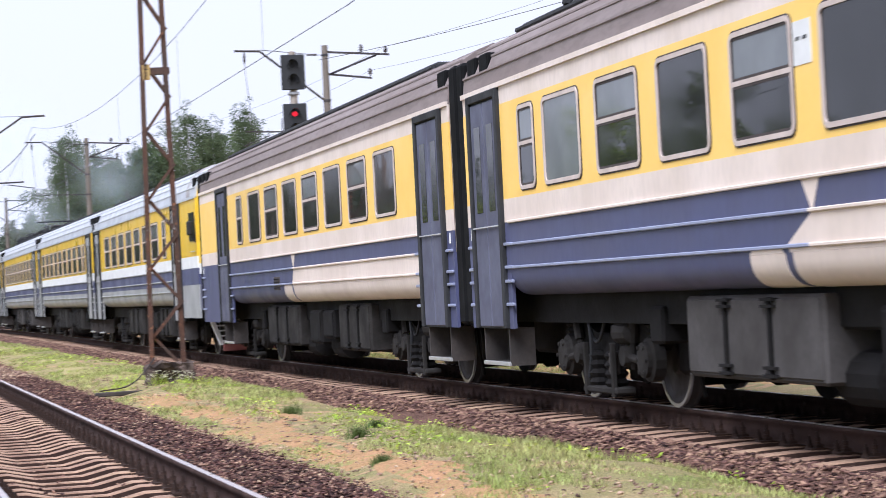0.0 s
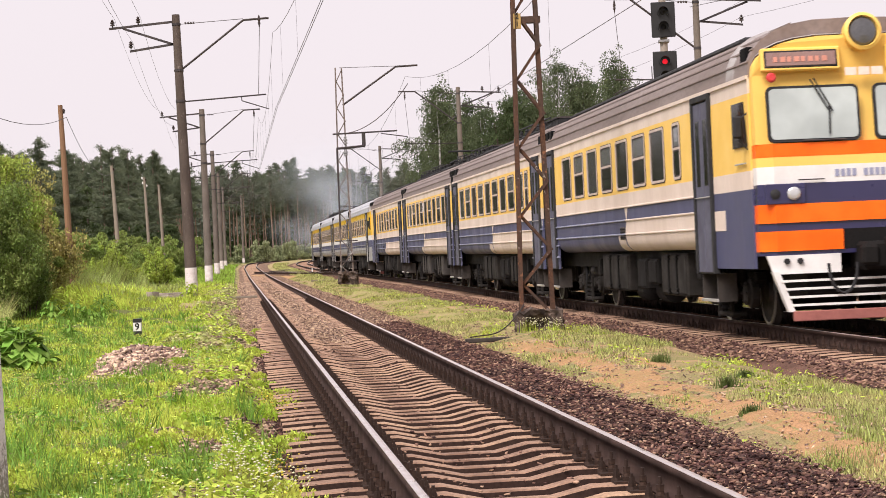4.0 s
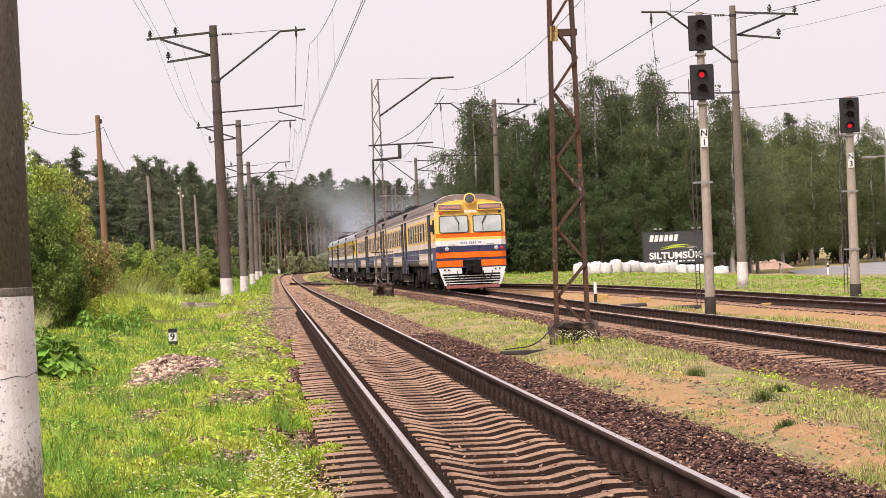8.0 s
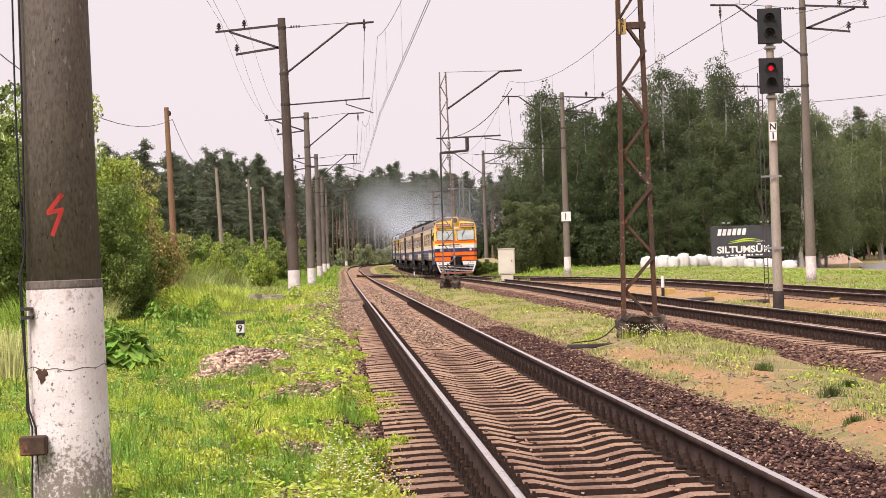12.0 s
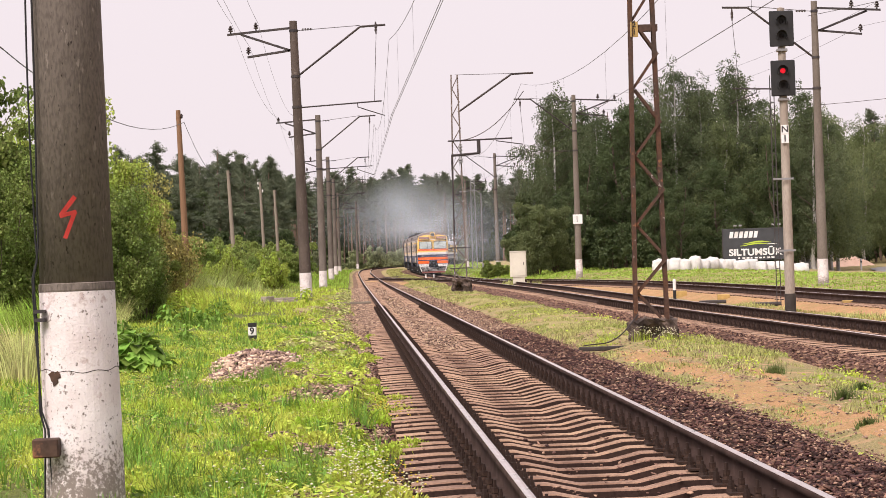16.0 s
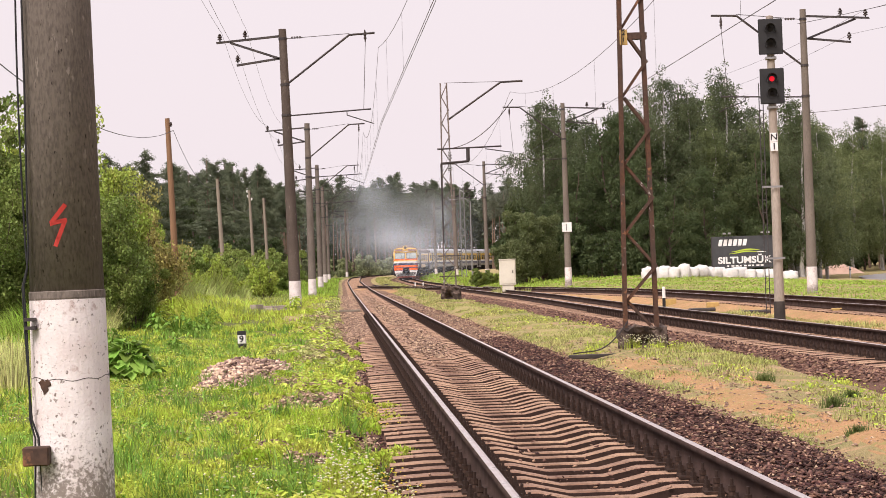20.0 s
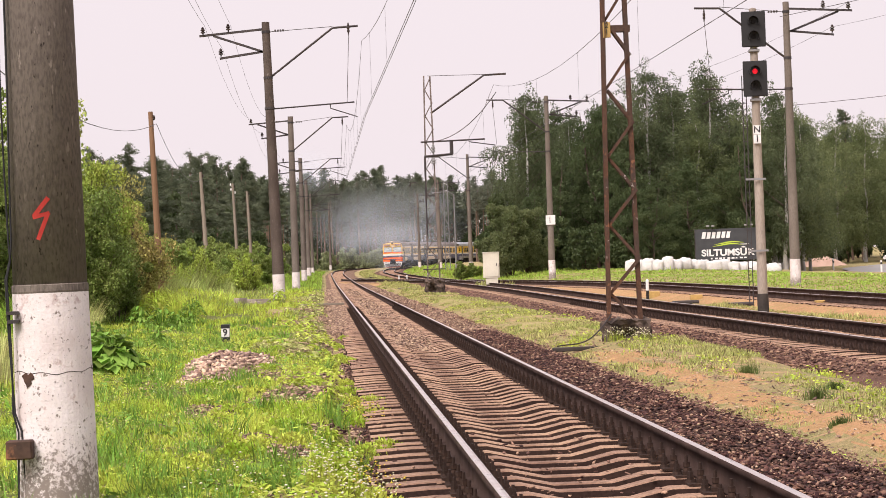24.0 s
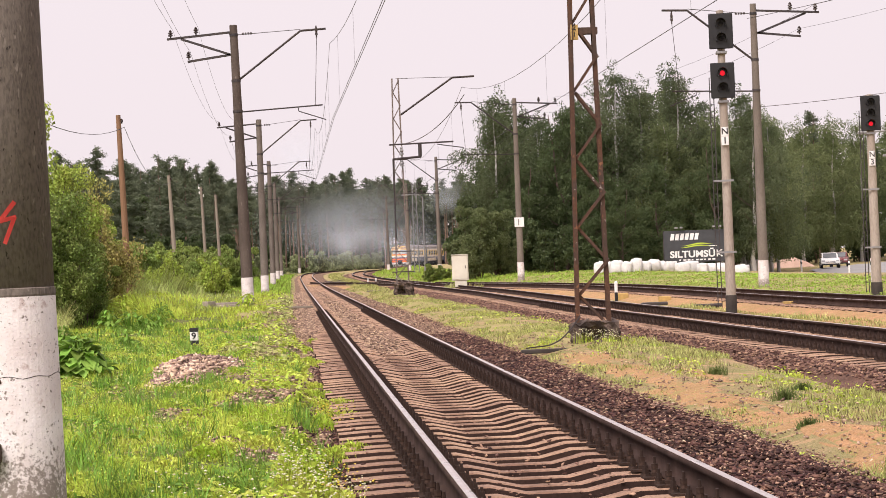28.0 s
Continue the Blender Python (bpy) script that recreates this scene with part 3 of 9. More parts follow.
# ---- ground ----
def ground_sheet():
    xs = np.unique(np.concatenate([np.arange(-16, 26, 0.4), np.array([-900, -500, -300, -200, -140, -100, -80, -60, -50, -42, -36, -31, -27, -23, -20, -18,
                                                                         28, 30, 33, 36, 40, 45, 50, 60, 75, 95, 120, 160, 220, 320, 500, 900])]))
    ys = np.unique(np.concatenate([np.array([-300, -150, -110]), np.arange(-80, -12, 2.0), np.arange(-12, 7, 0.5), np.arange(7, 62, 0.5), np.arange(62, 180, 2.0), np.arange(180, 480, 6.0),
                                   np.array([500, 540, 600, 700, 850, 1100, 1500, 2200])]))
    X, Y = np.meshgrid(xs, ys)
    Z = ground_z(X, Y)
    n, k = len(ys), len(xs)
    idx = np.arange(n * k).reshape(n, k)
    quads = np.stack([idx[:-1, :-1], idx[:-1, 1:], idx[1:, 1:], idx[1:, :-1]], -1).reshape(-1, 4)
    g = mesh_np("ground", np.stack([X, Y, Z], -1).reshape(-1, 3), quads, M_GROUND, smooth=True, kind="structure",
            label="green grassy ground with bare sandy patches", category="ground")
    # the grown-over side has mossy soil, darkened for the shade between grass blades
    g.data.materials.append(M_SOIL)
    mid = ((X[:-1, :-1] + X[1:, 1:]) / 2).ravel(), ((Y[:-1, :-1] + Y[1:, 1:]) / 2).ravel()
    g.data.polygons.foreach_set("material_index", (mid[0] < LINE_A.x_of_y(np.clip(mid[1], -38, 400)) - 1.7 - 0.9 * (mid[1] < 9) * (1 + np.sin(mid[1] * 1.3) + 0.7 * np.sin(mid[1] * 0.53 + 1))).astype(np.int32))


ground_sheet()


def patch(name, cx, cy, rx, ry, material, label, lift=0.022, seed=0, turn=0.0):
    """A low irregular patch of bare soil on the ground."""
    r = np.random.default_rng(seed)
    n, rings = 72, 10
    ang = np.linspace(0, 2 * np.pi, n, endpoint=False)
    ed = 1 + sum(r.uniform(0.05, 0.2) * np.sin(k * ang + r.uniform(0, 6.3)) for k in (2, 3, 5, 8, 13, 21, 29))
    vs, fs = [], []
    for i in range(rings + 1):
        f = i / rings
        px, py = rx * f * ed * np.cos(ang), ry * f * ed * np.sin(ang)
        x = cx + px * math.cos(turn) - py * math.sin(turn)
        y = cy + px * math.sin(turn) + py * math.cos(turn)
        z = ground_z(x, y) + lift * (1 - f ** 4) - 0.02 * f + 0.006 * np.sin(x * 9 + y * 3) * np.sin(y * 5)
        vs.append(np.stack([x, y, z], -1))
    vs = np.concatenate(vs)
    for i in range(rings):
        for j in range(n):
            a, b = i * n + j, i * n + (j + 1) % n
            fs.append((a, b, b + n, a + n))
    return mesh_np(name, vs, np.array(fs), material, smooth=True, kind="structure", label=label, category="dirt")


for i, (u_, py_, rx_, ry_) in enumerate([(2.6, 15.5, 0.32, 2.4), (2.72, 19.5, 0.33, 3.2), (2.75, 24.5, 0.36, 3.6), (2.8, 29.5, 0.34, 3.2), (2.75, 34.0, 0.3, 2.6), (3.45, 27.0, 0.22, 2.0)]):
    patch("bare_path", float(LINE_A.x_of_y(py_)) + u_, py_, rx_, ry_, M_SAND, "trodden orange sandy path between the tracks", seed=20 + i, turn=0.05)
for i, (px_, py_, rx_, ry_) in enumerate([(3.1, 47, 0.8, 8), (2.4, 62, 0.7, 8), (1.4, 84, 0.6, 12), (9.6, 60, 1.0, 10), (9.9, 46, 1.3, 8), (9.3, 72, 0.8, 7), (10.6, 36, 1.2, 7), (0.2, 125, 0.9, 16)]):
    patch("dry_ground", px_, py_, rx_, ry_, M_SAND if 9 < px_ < 11 else M_DRY, "dry yellowish trodden soil beside the track", seed=40 + i, turn=0.05)

for i, (u_, py_, rx_, ry_) in enumerate([(3.0, 58, 0.42, 6), (3.3, 74, 0.55, 8), (3.0, 94, 0.6, 9), (3.6, 116, 0.8, 12)]):
    patch("dry_ground", float(LINE_A.x_of_y(py_)) - u_, py_, rx_, ry_, M_DRY, "dry yellowish trodden soil beside the track", seed=60 + i, turn=0.04)


def road():
    """A pale asphalt road and turning place behind the verge on the far side."""
    edge = [(37.5, 100), (35.4, 125), (34.4, 150), (34.3, 167), (35.2, 178), (36.6, 188), (38.2, 198), (40.4, 208), (44.6, 220), (53, 242), (66, 272)]
    vs, fs = [], []
    for i, (x, y) in enumerate(edge):
        for k in range(9):
            xx, yy = x + 14 * k / 8, y - 0.35 * 14 * k / 8 * (y > 190)
            vs.append((xx, yy, float(ground_z(xx, yy)) + 0.05))
        if i:
            for k in range(8):
                a = (i - 1) * 9 + k
                fs.append((a, a + 1, a + 10, a + 9))
    mesh_np("road", np.array(vs), np.array(fs), M_ASPHALT, kind="structure", label="pale grey asphalt road curving past the trees", category="road")


road()


# ---- tracks ----
RAIL = [(-0.07, -0.18), (0.07, -0.18), (0.07, -0.168), (0.012, -0.15), (0.010, -0.05), (0.036, -0.035), (0.036, -0.006), (0.026, -0.0), (-0.026, -0.0), (-0.036, -0.006),
        (-0.036, -0.035), (-0.010, -0.05), (-0.012, -0.15), (-0.07, -0.168)]


def rail(line, off, y0, y1, parent):
    """A rail of Vignoles section: rusty web and foot, polished head."""
    ss = np.arange(line.s_of_y(y0), line.s_of_y(y1), 2.5)
    for name, sect, material in (("rail", RAIL, M_RAIL_SIDE), ("rail_head", [(-0.0255, -0.001), (0.0255, -0.001), (0.0235, 0.003), (-0.0235, 0.003)], M_RAIL_TOP)):
        vs, fs = [], []
        n = len(sect)
        for i, s in enumerate(ss):
            m = line.pose_at(s)
            for u, v in sect:
                vs.append(m @ Vector((0, -off - u if name == "rail" else -off + u, v)))
            if i:
                a = (i - 1) * n
                for j in range(n):
                    fs.append((a + j, a + (j + 1) % n, a + n + (j + 1) % n, a + n + j))
        mesh_np(name, np.array([tuple(v) for v in vs]), np.array(fs), material, parent)


def bed(line, y0, y1, parent, sort, half=1.75, top=-0.30):
    """The ballast bed, a low uneven bank."""
    ss = np.arange(line.s_of_y(y0), line.s_of_y(y1), 0.6)
    left = 1.42 if sort == "near" else half
    lat = np.array([-left - 1.1, -left - 0.5, -left, -1.2, -0.8, -0.4, 0, 0.4, 0.8, 1.0, half, half + 0.5, half + 1.1])
    hgt = np.array([-0.62, -0.43, top, top, top + 0.01, top + 0.03, top + 0.035, top + 0.03, top + 0.01, top, top, -0.43, -0.62])
    vs, fs = [], []
    n = len(lat)
    for i, s in enumerate(ss):
        m = line.pose_at(s)
        fill = (0.10 * float(smooth_step(32, 43, m.translation.y)) - 0.055) if sort == "near" else (0.0 if sort == "main" else 0.05)
        side = -0.185 if sort == "near" else -0.215
        hgt = np.array([-0.62, -0.43, top + 0.02, top + 0.02, top + fill, top + fill, top + fill, top + fill, -0.25, side - 0.005, side, -0.33, -0.62])
        if sort == "near":
            hgt[1:4] += np.array((0.03, 0.085, 0.085)) * float(smooth_step(46, 60, m.translation.y))
        else:
            hgt[1:4] = (-0.36, -0.235, -0.245)
        for u, v in zip(lat, hgt):
            vs.append(tuple(m @ Vector((0, -u, v + rng.uniform(-0.012, 0.012)))))
        if i:
            a = (i - 1) * n
            fs += [(a + j, a + j + 1, a + n + j + 1, a + n + j) for j in range(n - 1)]
    ob = mesh_np("ballast_bed", np.array(vs), np.array(fs), {"near": M_BALLAST, "main": M_BALLAST_R, "third": M_SAND}[sort], parent, smooth=True)
    if sort == "near":
        # older, paler fill beyond the first forty metres
        ob.data.materials.append(M_BALLAST_P)
        ob.data.polygons.foreach_set("material_index", np.array([int(vs[f[0]][1] > 44 + 3 * math.sin(i * 1.7) + 2.5 * math.sin(i * 0.37)) for i, f in enumerate(fs)], dtype=np.int32))


def sleeper_mesh():
    """A prestressed concrete sleeper: high under the rails, lower in the middle."""
    bm = bmesh.new()
    rows = [(-1.35, 0.1, -0.205), (-1.05, 0.1, -0.19), (-0.45, 0.09, -0.19), (-0.2, 0.075, -0.245), (0.2, 0.075, -0.245), (0.45, 0.09, -0.19), (1.05, 0.1, -0.19), (1.35, 0.1, -0.205)]
    prev = None
    for y, w, z in rows:
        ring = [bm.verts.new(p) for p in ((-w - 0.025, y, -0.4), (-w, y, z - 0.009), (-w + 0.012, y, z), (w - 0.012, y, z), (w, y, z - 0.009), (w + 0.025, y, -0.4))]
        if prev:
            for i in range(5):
                # Index 1 puts the darker, shade-coloured material on the two long sides.
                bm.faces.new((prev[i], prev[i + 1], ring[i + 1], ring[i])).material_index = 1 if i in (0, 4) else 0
        else:
            bm.faces.new(ring[::-1])
        prev = ring
    bm.faces.new(prev)
    return bm


def fastening_mesh():
    """A rail plate with two clamp bolts and two anchor bolts, each a stack of washer, nut and bolt end."""
    bm = bmesh.new()
    box(bm, -0.08, 0.08, -0.19, 0.19, -0.19, -0.174)
    for k in (-1, 1):
        # clamp bolt beside the rail's foot: clip, spring washer, nut and the bolt's end
        y = k * 0.104
        box(bm, -0.036, 0.036, y - 0.034, y + 0.03, -0.174, -0.15)
        tube(bm, (0, y, -0.15), (0, y, -0.128), 0.027, 0.021, n=8)
        tube(bm, (0, y, -0.125), (0, y, -0.09), 0.025, n=6)
        tube(bm, (0, y, -0.09), (0, y, -0.045), 0.013, 0.011, n=6)
        # anchor bolt further out
        x, y = 0.042 * k, k * 0.162
        tube(bm, (x, y, -0.175), (x, y, -0.158), 0.036, 0.03, n=8)
        tube(bm, (x, y, -0.157), (x, y, -0.135), 0.026, n=6)
        tube(bm, (x, y, -0.135), (x, y, -0.105), 0.022, 0.018, n=6)
        tube(bm, (x, y, -0.105), (x, y, -0.08), 0.011, n=6)
    return bm


def track(name, line, y0, y_single, y1, label, sort, pads=0.0, step=0.543):
    thing = empty(name, kind="structure", label=label, category="railway track")
    bed(line, y0, y1, thing, sort)
    rail(line, -0.76, y0, y1, thing)
    rail(line, 0.76, y0, y1, thing)
    first, fast = None, None
    rest_v, rest_f = [], []
    tmp = sleeper_mesh()
    base_v = np.array([tuple(v.co) for v in tmp.verts])
    tmp.verts.index_update()
    base_f = [[v.index for v in f.verts] for f in tmp.faces if len(f.verts) == 4]
    base_i = [f.material_index for f in tmp.faces if len(f.verts) == 4]
    tmp.free()
    for s in np.arange(line.s_of_y(y0), line.s_of_y(y1), step):
        m = line.pose_at(s + rng.uniform(-0.015, 0.015)) @ pose(0, rng.uniform(-0.02, 0.02), rng.uniform(-0.008, 0.004), 0, 0, rng.uniform(-0.6, 0.6))
        y = m.translation.y
        if 5 < y < y_single:
            if first is None:
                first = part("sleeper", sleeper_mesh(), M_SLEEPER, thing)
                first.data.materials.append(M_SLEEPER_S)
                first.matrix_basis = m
            else:
                again(first, thing, m)
            if y < pads:
                for k in (-0.76, 0.76):
                    mm = line.pose_at(s) @ pose(0, k, 0)
                    if fast is None:
                        fast = part("rail_fastening", fastening_mesh(), M_FAST, thing)
                        fast.matrix_basis = mm
                    else:
                        again(fast, thing, mm)
        else:
            a = len(rest_v) * len(base_v)
            rest_v.append((np.c_[base_v, np.ones(len(base_v))] @ np.array(m).T)[:, :3])
            rest_f += [[a + i for i in f] for f in base_f]
    if rest_v:
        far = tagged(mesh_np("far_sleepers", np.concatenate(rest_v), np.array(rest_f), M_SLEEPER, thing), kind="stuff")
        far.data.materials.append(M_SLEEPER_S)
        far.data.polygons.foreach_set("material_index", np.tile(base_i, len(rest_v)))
    return thing


track("railway_track", LINE_A, -38, 165, 420, "near railway track on pale brown concrete sleepers with rusty rails", "near", pads=75)
track("railway_track", LINE_B, -70, 170, 520, "main railway track on concrete sleepers with dark rails", "main", pads=70)
LINE_D = Line([(float(LINE_B.x_of_y(v)), v) for v in (136, 142, 150)] + [(float(LINE_A.x_of_y(v)), v) for v in (212, 220, 226)], lambda y: main_z(y) * 0.75 + 0.012)
track("railway_track", LINE_D, 153, 170, 208, "crossover track between the near and the main track", "third", pads=0)
track("railway_track", LINE_C, 16, 150, 156, "third railway track sunk in grass behind the signal", "third", pads=0)

# ---- masts, signals, wires ----
def insulator(bm, p, h=0.28, r=0.1):
    m = Matrix.Translation(p)
    lathe(bm, [(0.03, 0), (0.03, h * 0.2), (r, h * 0.25), (r * 0.9, h * 0.4), (0.04, h * 0.45), (r, h * 0.55), (r * 0.85, h * 0.7), (0.04, h * 0.74), (r * 0.7, h * 0.82), (0.02, h)], 8, m)


def concrete_mast(name, x, y, z0, h, side=1, arms=True, bracket=True, white=0.95, lean=0.0, sign=None, reach=3.7, label="", r0=0.22, droop=0.0):
    """A round concrete mast with a whitewashed foot; side: where its bracket reaches (1: to +x), with the line arms on the other side."""
    mast = empty(name, pose(x, y, z0, 0, lean), label=label or "grey concrete railway mast with a whitewashed foot", category="mast", group="overhead line masts")
    taper = 0.008
    bm = lathe(bmesh.new(), [(r0 - taper * white, white), (r0 - taper * h * 0.5, h * 0.5), (r0 - taper * h, h)], 20)
    shaft = part("shaft", bm, M_CONC_M if x > 1 else (M_CONC_D if y < 100 else M_CONC), mast, smooth=False)
    bm = lathe(bmesh.new(), [(r0 + 0.012, -0.5), (r0 + 0.006, 0), (r0 + 0.005 - taper * white, white)], 20)
    part("foot", bm, M_WHITEWASH, mast, "chipped white-painted foot")
    s = side
    if bracket:
        bm = tube(bmesh.new(), (0.15 * s, 0, h * 0.805), (2.75 * s, 0, h * 0.985 - droop), 0.045, n=6)
        tube(bm, (2.75 * s, 0, h * 0.985 - droop), ((reach + 0.1) * s, 0, h * 0.988 - droop), 0.045, n=6)
        part("bracket", bm, M_STEEL_D, mast)
        bm = tube(bmesh.new(), (0.15 * s, 0, h * 0.965), (2.75 * s, 0, h * 0.99 - droop), 0.014, n=5)
        for i in range(4):
            tube(bm, ((0.35 + 0.11 * i) * s, 0, h * 0.967), ((0.42 + 0.11 * i) * s, 0, h * 0.968), 0.05, n=7)
        part("tie_rod", bm, M_STEEL_D, mast)
        bm = tube(bmesh.new(), (0.15 * s, 0, h * 0.688), ((reach - 0.2) * s, 0, h * 0.698), 0.03, n=6)
        tube(bm, ((reach - 1.2) * s, 0, h * 0.695), ((reach - 1.2) * s, 0, h * 0.68), 0.02, n=5)
        tube(bm, ((reach - 1.2) * s, 0, h * 0.68), ((reach - 0.1) * s, 0, h * 0.645), 0.022, n=5)
        part("registration_arm", bm, M_STEEL_D, mast)
        bm = bmesh.new()
        insulator(bm, Vector(((reach - 0.3) * s, 0, h * 0.94)), 0.5, 0.06)
        tube(bm, ((reach - 0.3) * s, 0, h * 0.94), ((reach - 0.5) * s, 0, h * 0.7), 0.012, n=5)
        part("hanging_insulator", bm, M_INSUL, mast)
    if arms:
        for nm, a, b in (("upper_arm", (-0.1 * s, 0.02, h * 0.972), (-2.75 * s, 0.02, h * 0.958)), ("lower_arm", (-0.12 * s, 0.02, h * 0.892), (-1.95 * s, 0.02, h * 0.874)),
                         ("arm_brace", (-0.2 * s, 0.02, h * 0.892), (-2.2 * s, 0.02, h * 0.957))):
            part(nm, angle_bar(bmesh.new(), a, b, 0.09, 0.012), M_STEEL_D, mast)
        for dx, dz in ((-2.6, 0.965), (-1.55, 0.972), (-1.9, 0.885)):
            bm = bmesh.new()
            insulator(bm, Vector((dx * s, 0.03, h * dz)), 0.34, 0.1)
            part("insulator", bm, M_INSUL, mast)
    for z in (0.8, 0.69, 0.965):
        bm = lathe(bmesh.new(), [(r0 - taper * h * z + 0.02, h * z - 0.05), (r0 - taper * h * z + 0.02, h * z + 0.05)], 14)
        part("clamp", bm, M_STEEL_D, mast)
    if sign:
        bm = box(bmesh.new(), -0.3, 0.3, -r0 - 0.03, -r0 - 0.01, sign, sign + 0.6, 0.006)
        plate = part("sign_plate", bm, M_WHITE, mast, "small white warning plate")
        bm = box(bmesh.new(), -0.06, -0.02, -r0 - 0.036, -r0 - 0.03, sign + 0.1, sign + 0.5)
        part("sign_mark", bm, M_BLACK, plate)
    return mast


P1 = concrete_mast("line_mast", -5.70, 91, 0.0, 11.5, 1, white=1.08, r0=0.25, lean=-0.9, droop=0.2)
concrete_mast("line_mast", -7.95, 145, -0.1, 11.4, 1, white=1.15, r0=0.265)
concrete_mast("line_mast", -10.2, 200, 0.0, 11.3, 1, white=1.15, r0=0.26)
concrete_mast("line_mast", -12.4, 254, 0.2, 11.2, 1, white=1.15, r0=0.26)
concrete_mast("line_mast", -14.4, 306, 0.4, 11.2, 1)
concrete_mast("line_mast", -14.0, 360, 0.7, 11.2, 1)
concrete_mast("line_mast", 15.65, 91, 0.0, 11.6, -1, sign=None)
concrete_mast("line_mast", 8.6, 140, 0.3, 11.4, -1, sign=3.2, label="concrete mast with white foot and a small white plate")
concrete_mast("line_mast", 5.25, 212, 0.4, 11.3, -1)
concrete_mast("line_mast", 3.0, 275, 0.5, 11.2, -1)
concrete_mast("line_mast", 0.5, 330, 0.7, 11.2, -1)


def near_mast():
    """The mast close to the camera, with the red bolt sign, cables and a box."""
    h, white, r0, taper = 10.8, 1.16, 0.225, 0.0075
    mast = empty("line_mast", pose(-2.15, 12.95, 0.05, 0, -0.45), label="brown-grey concrete mast with white foot and red lightning mark", category="mast", group="overhead line masts")
    part("shaft", lathe(bmesh.new(), [(r0 - taper * white, white - 0.05), (r0 - taper * 3, 3.0), (r0 - taper * 6, 6.0), (r0 - taper * h, h)], 40), M_CONC, mast, smooth=True)
    part("foot", lathe(bmesh.new(), [(r0 + 0.01, -0.5), (r0 + 0.008, 0.05), (r0 + 0.004 - taper * white, white)], 40), M_WHITEWASH, mast, "chipped and stained white-painted foot")
    part("lip", lathe(bmesh.new(), [(r0 + 0.002 - taper * white, white - 0.02), (r0 + 0.007 - taper * white, white), (r0 + 0.006 - taper * white, white + 0.035), (r0 - 0.004 - taper * white, white + 0.042)], 40), M_CONC, mast, "rough unpainted lip of concrete", smooth=False)
    bm = bmesh.new()
    zc, rr = 1.575, r0 - taper * 1.6 + 0.0025
    for (u0, v0), (u1, v1), wd in (((0.045, 0.122), (-0.042, 0.018), 0.027), ((-0.05, 0.012), (0.05, 0.034), 0.024), ((0.042, 0.036), (-0.022, -0.118), 0.025)):
        n = 6
        ln = math.hypot(u1 - u0, v1 - v0)
        nx, nv = -(v1 - v0) / ln * wd / 2, (u1 - u0) / ln * wd / 2
        prev = None
        for i in range(n + 1):
            f = i / n
            pair = []
            for s in (-1, 1):
                u, v = u0 + (u1 - u0) * f + s * nx, v0 + (v1 - v0) * f + s * nv
                pair.append(bm.verts.new((rr * math.sin(u / rr), -rr * math.cos(u / rr), zc + v)))
            if prev:
                bm.faces.new((prev[0], prev[1], pair[1], pair[0]))
            prev = pair
    bmesh.ops.solidify(bm, geom=bm.faces[:], thickness=0.001)
    part("lightning_mark", bm, M_REDPAINT, mast, "red spray-painted lightning mark")
    for k, (x0, x1) in enumerate(((-0.16, -0.205), (-0.14, -0.18))):
        pts = [Vector((x0 + 0.02, -0.1, -0.2))]
        for i in range(1, 43):
            z = i * 0.11 - 0.2
            pts.append(Vector((x1 + 0.035 * math.sin(z * 2.1 + k * 2) * (0.6 if z < 1.4 else 0.25) - (0.03 if 0.4 < z < 1.3 else 0.0), -0.16, z)))
        cu = sweep(bmesh.new(), pts, 0.0065)
        part("cable", cu, M_RUBBER, mast)
    bm = bmesh.new()
    rr = r0 + 0.009 - taper * 0.66
    rim = []
    for i in range(18):
        a = 2 * math.pi * i / 18
        d = 0.04 * (1 + 0.25 * math.sin(3 * a) + 0.18 * math.sin(7 * a + 1))
        u, v = -0.125 + d * math.cos(a), 0.655 + d * math.sin(a)
        rim.append(bm.verts.new((rr * math.sin(u / rr), -rr * math.cos(u / rr), v)))
    bm.faces.new(rim)
    bmesh.ops.solidify(bm, geom=bm.faces[:], thickness=0.004)
    part("broken_spot", bm, M_RUST, mast, "brown spot where the paint broke away")
    rr = r0 + 0.005 - taper * 0.69
    crack = [(rr * math.cos(0.1047 * i), rr * math.sin(0.1047 * i), 0.69 + 0.006 * math.sin(i * 0.9) + 0.008 * math.sin(i * 0.23)) for i in range(61)]
    part("crack", sweep(bmesh.new(), crack, 0.0026, 5), M_SEAL, mast, "dark crack round the foot")
    part("junction_box", box(bmesh.new(), -0.245, -0.095, -0.3, -0.2, 0.2, 0.31, 0.008), M_RUST, mast, "small rusty junction box")
    bm = bmesh.new()
    box(bm, -0.225, -0.16, -0.2, -0.12, 1.03, 1.05)
    box(bm, -0.225, -0.16, -0.2, -0.12, 0.98, 1.0)
    part("cable_clip", bm, M_STEEL_D, mast)
    # bracket and arms high above
    part("bracket", tube(bmesh.new(), (0.15, 0, 8.6), (3.6, 0, 10.5), 0.045, n=8), M_STEEL_D, mast)


near_mast()


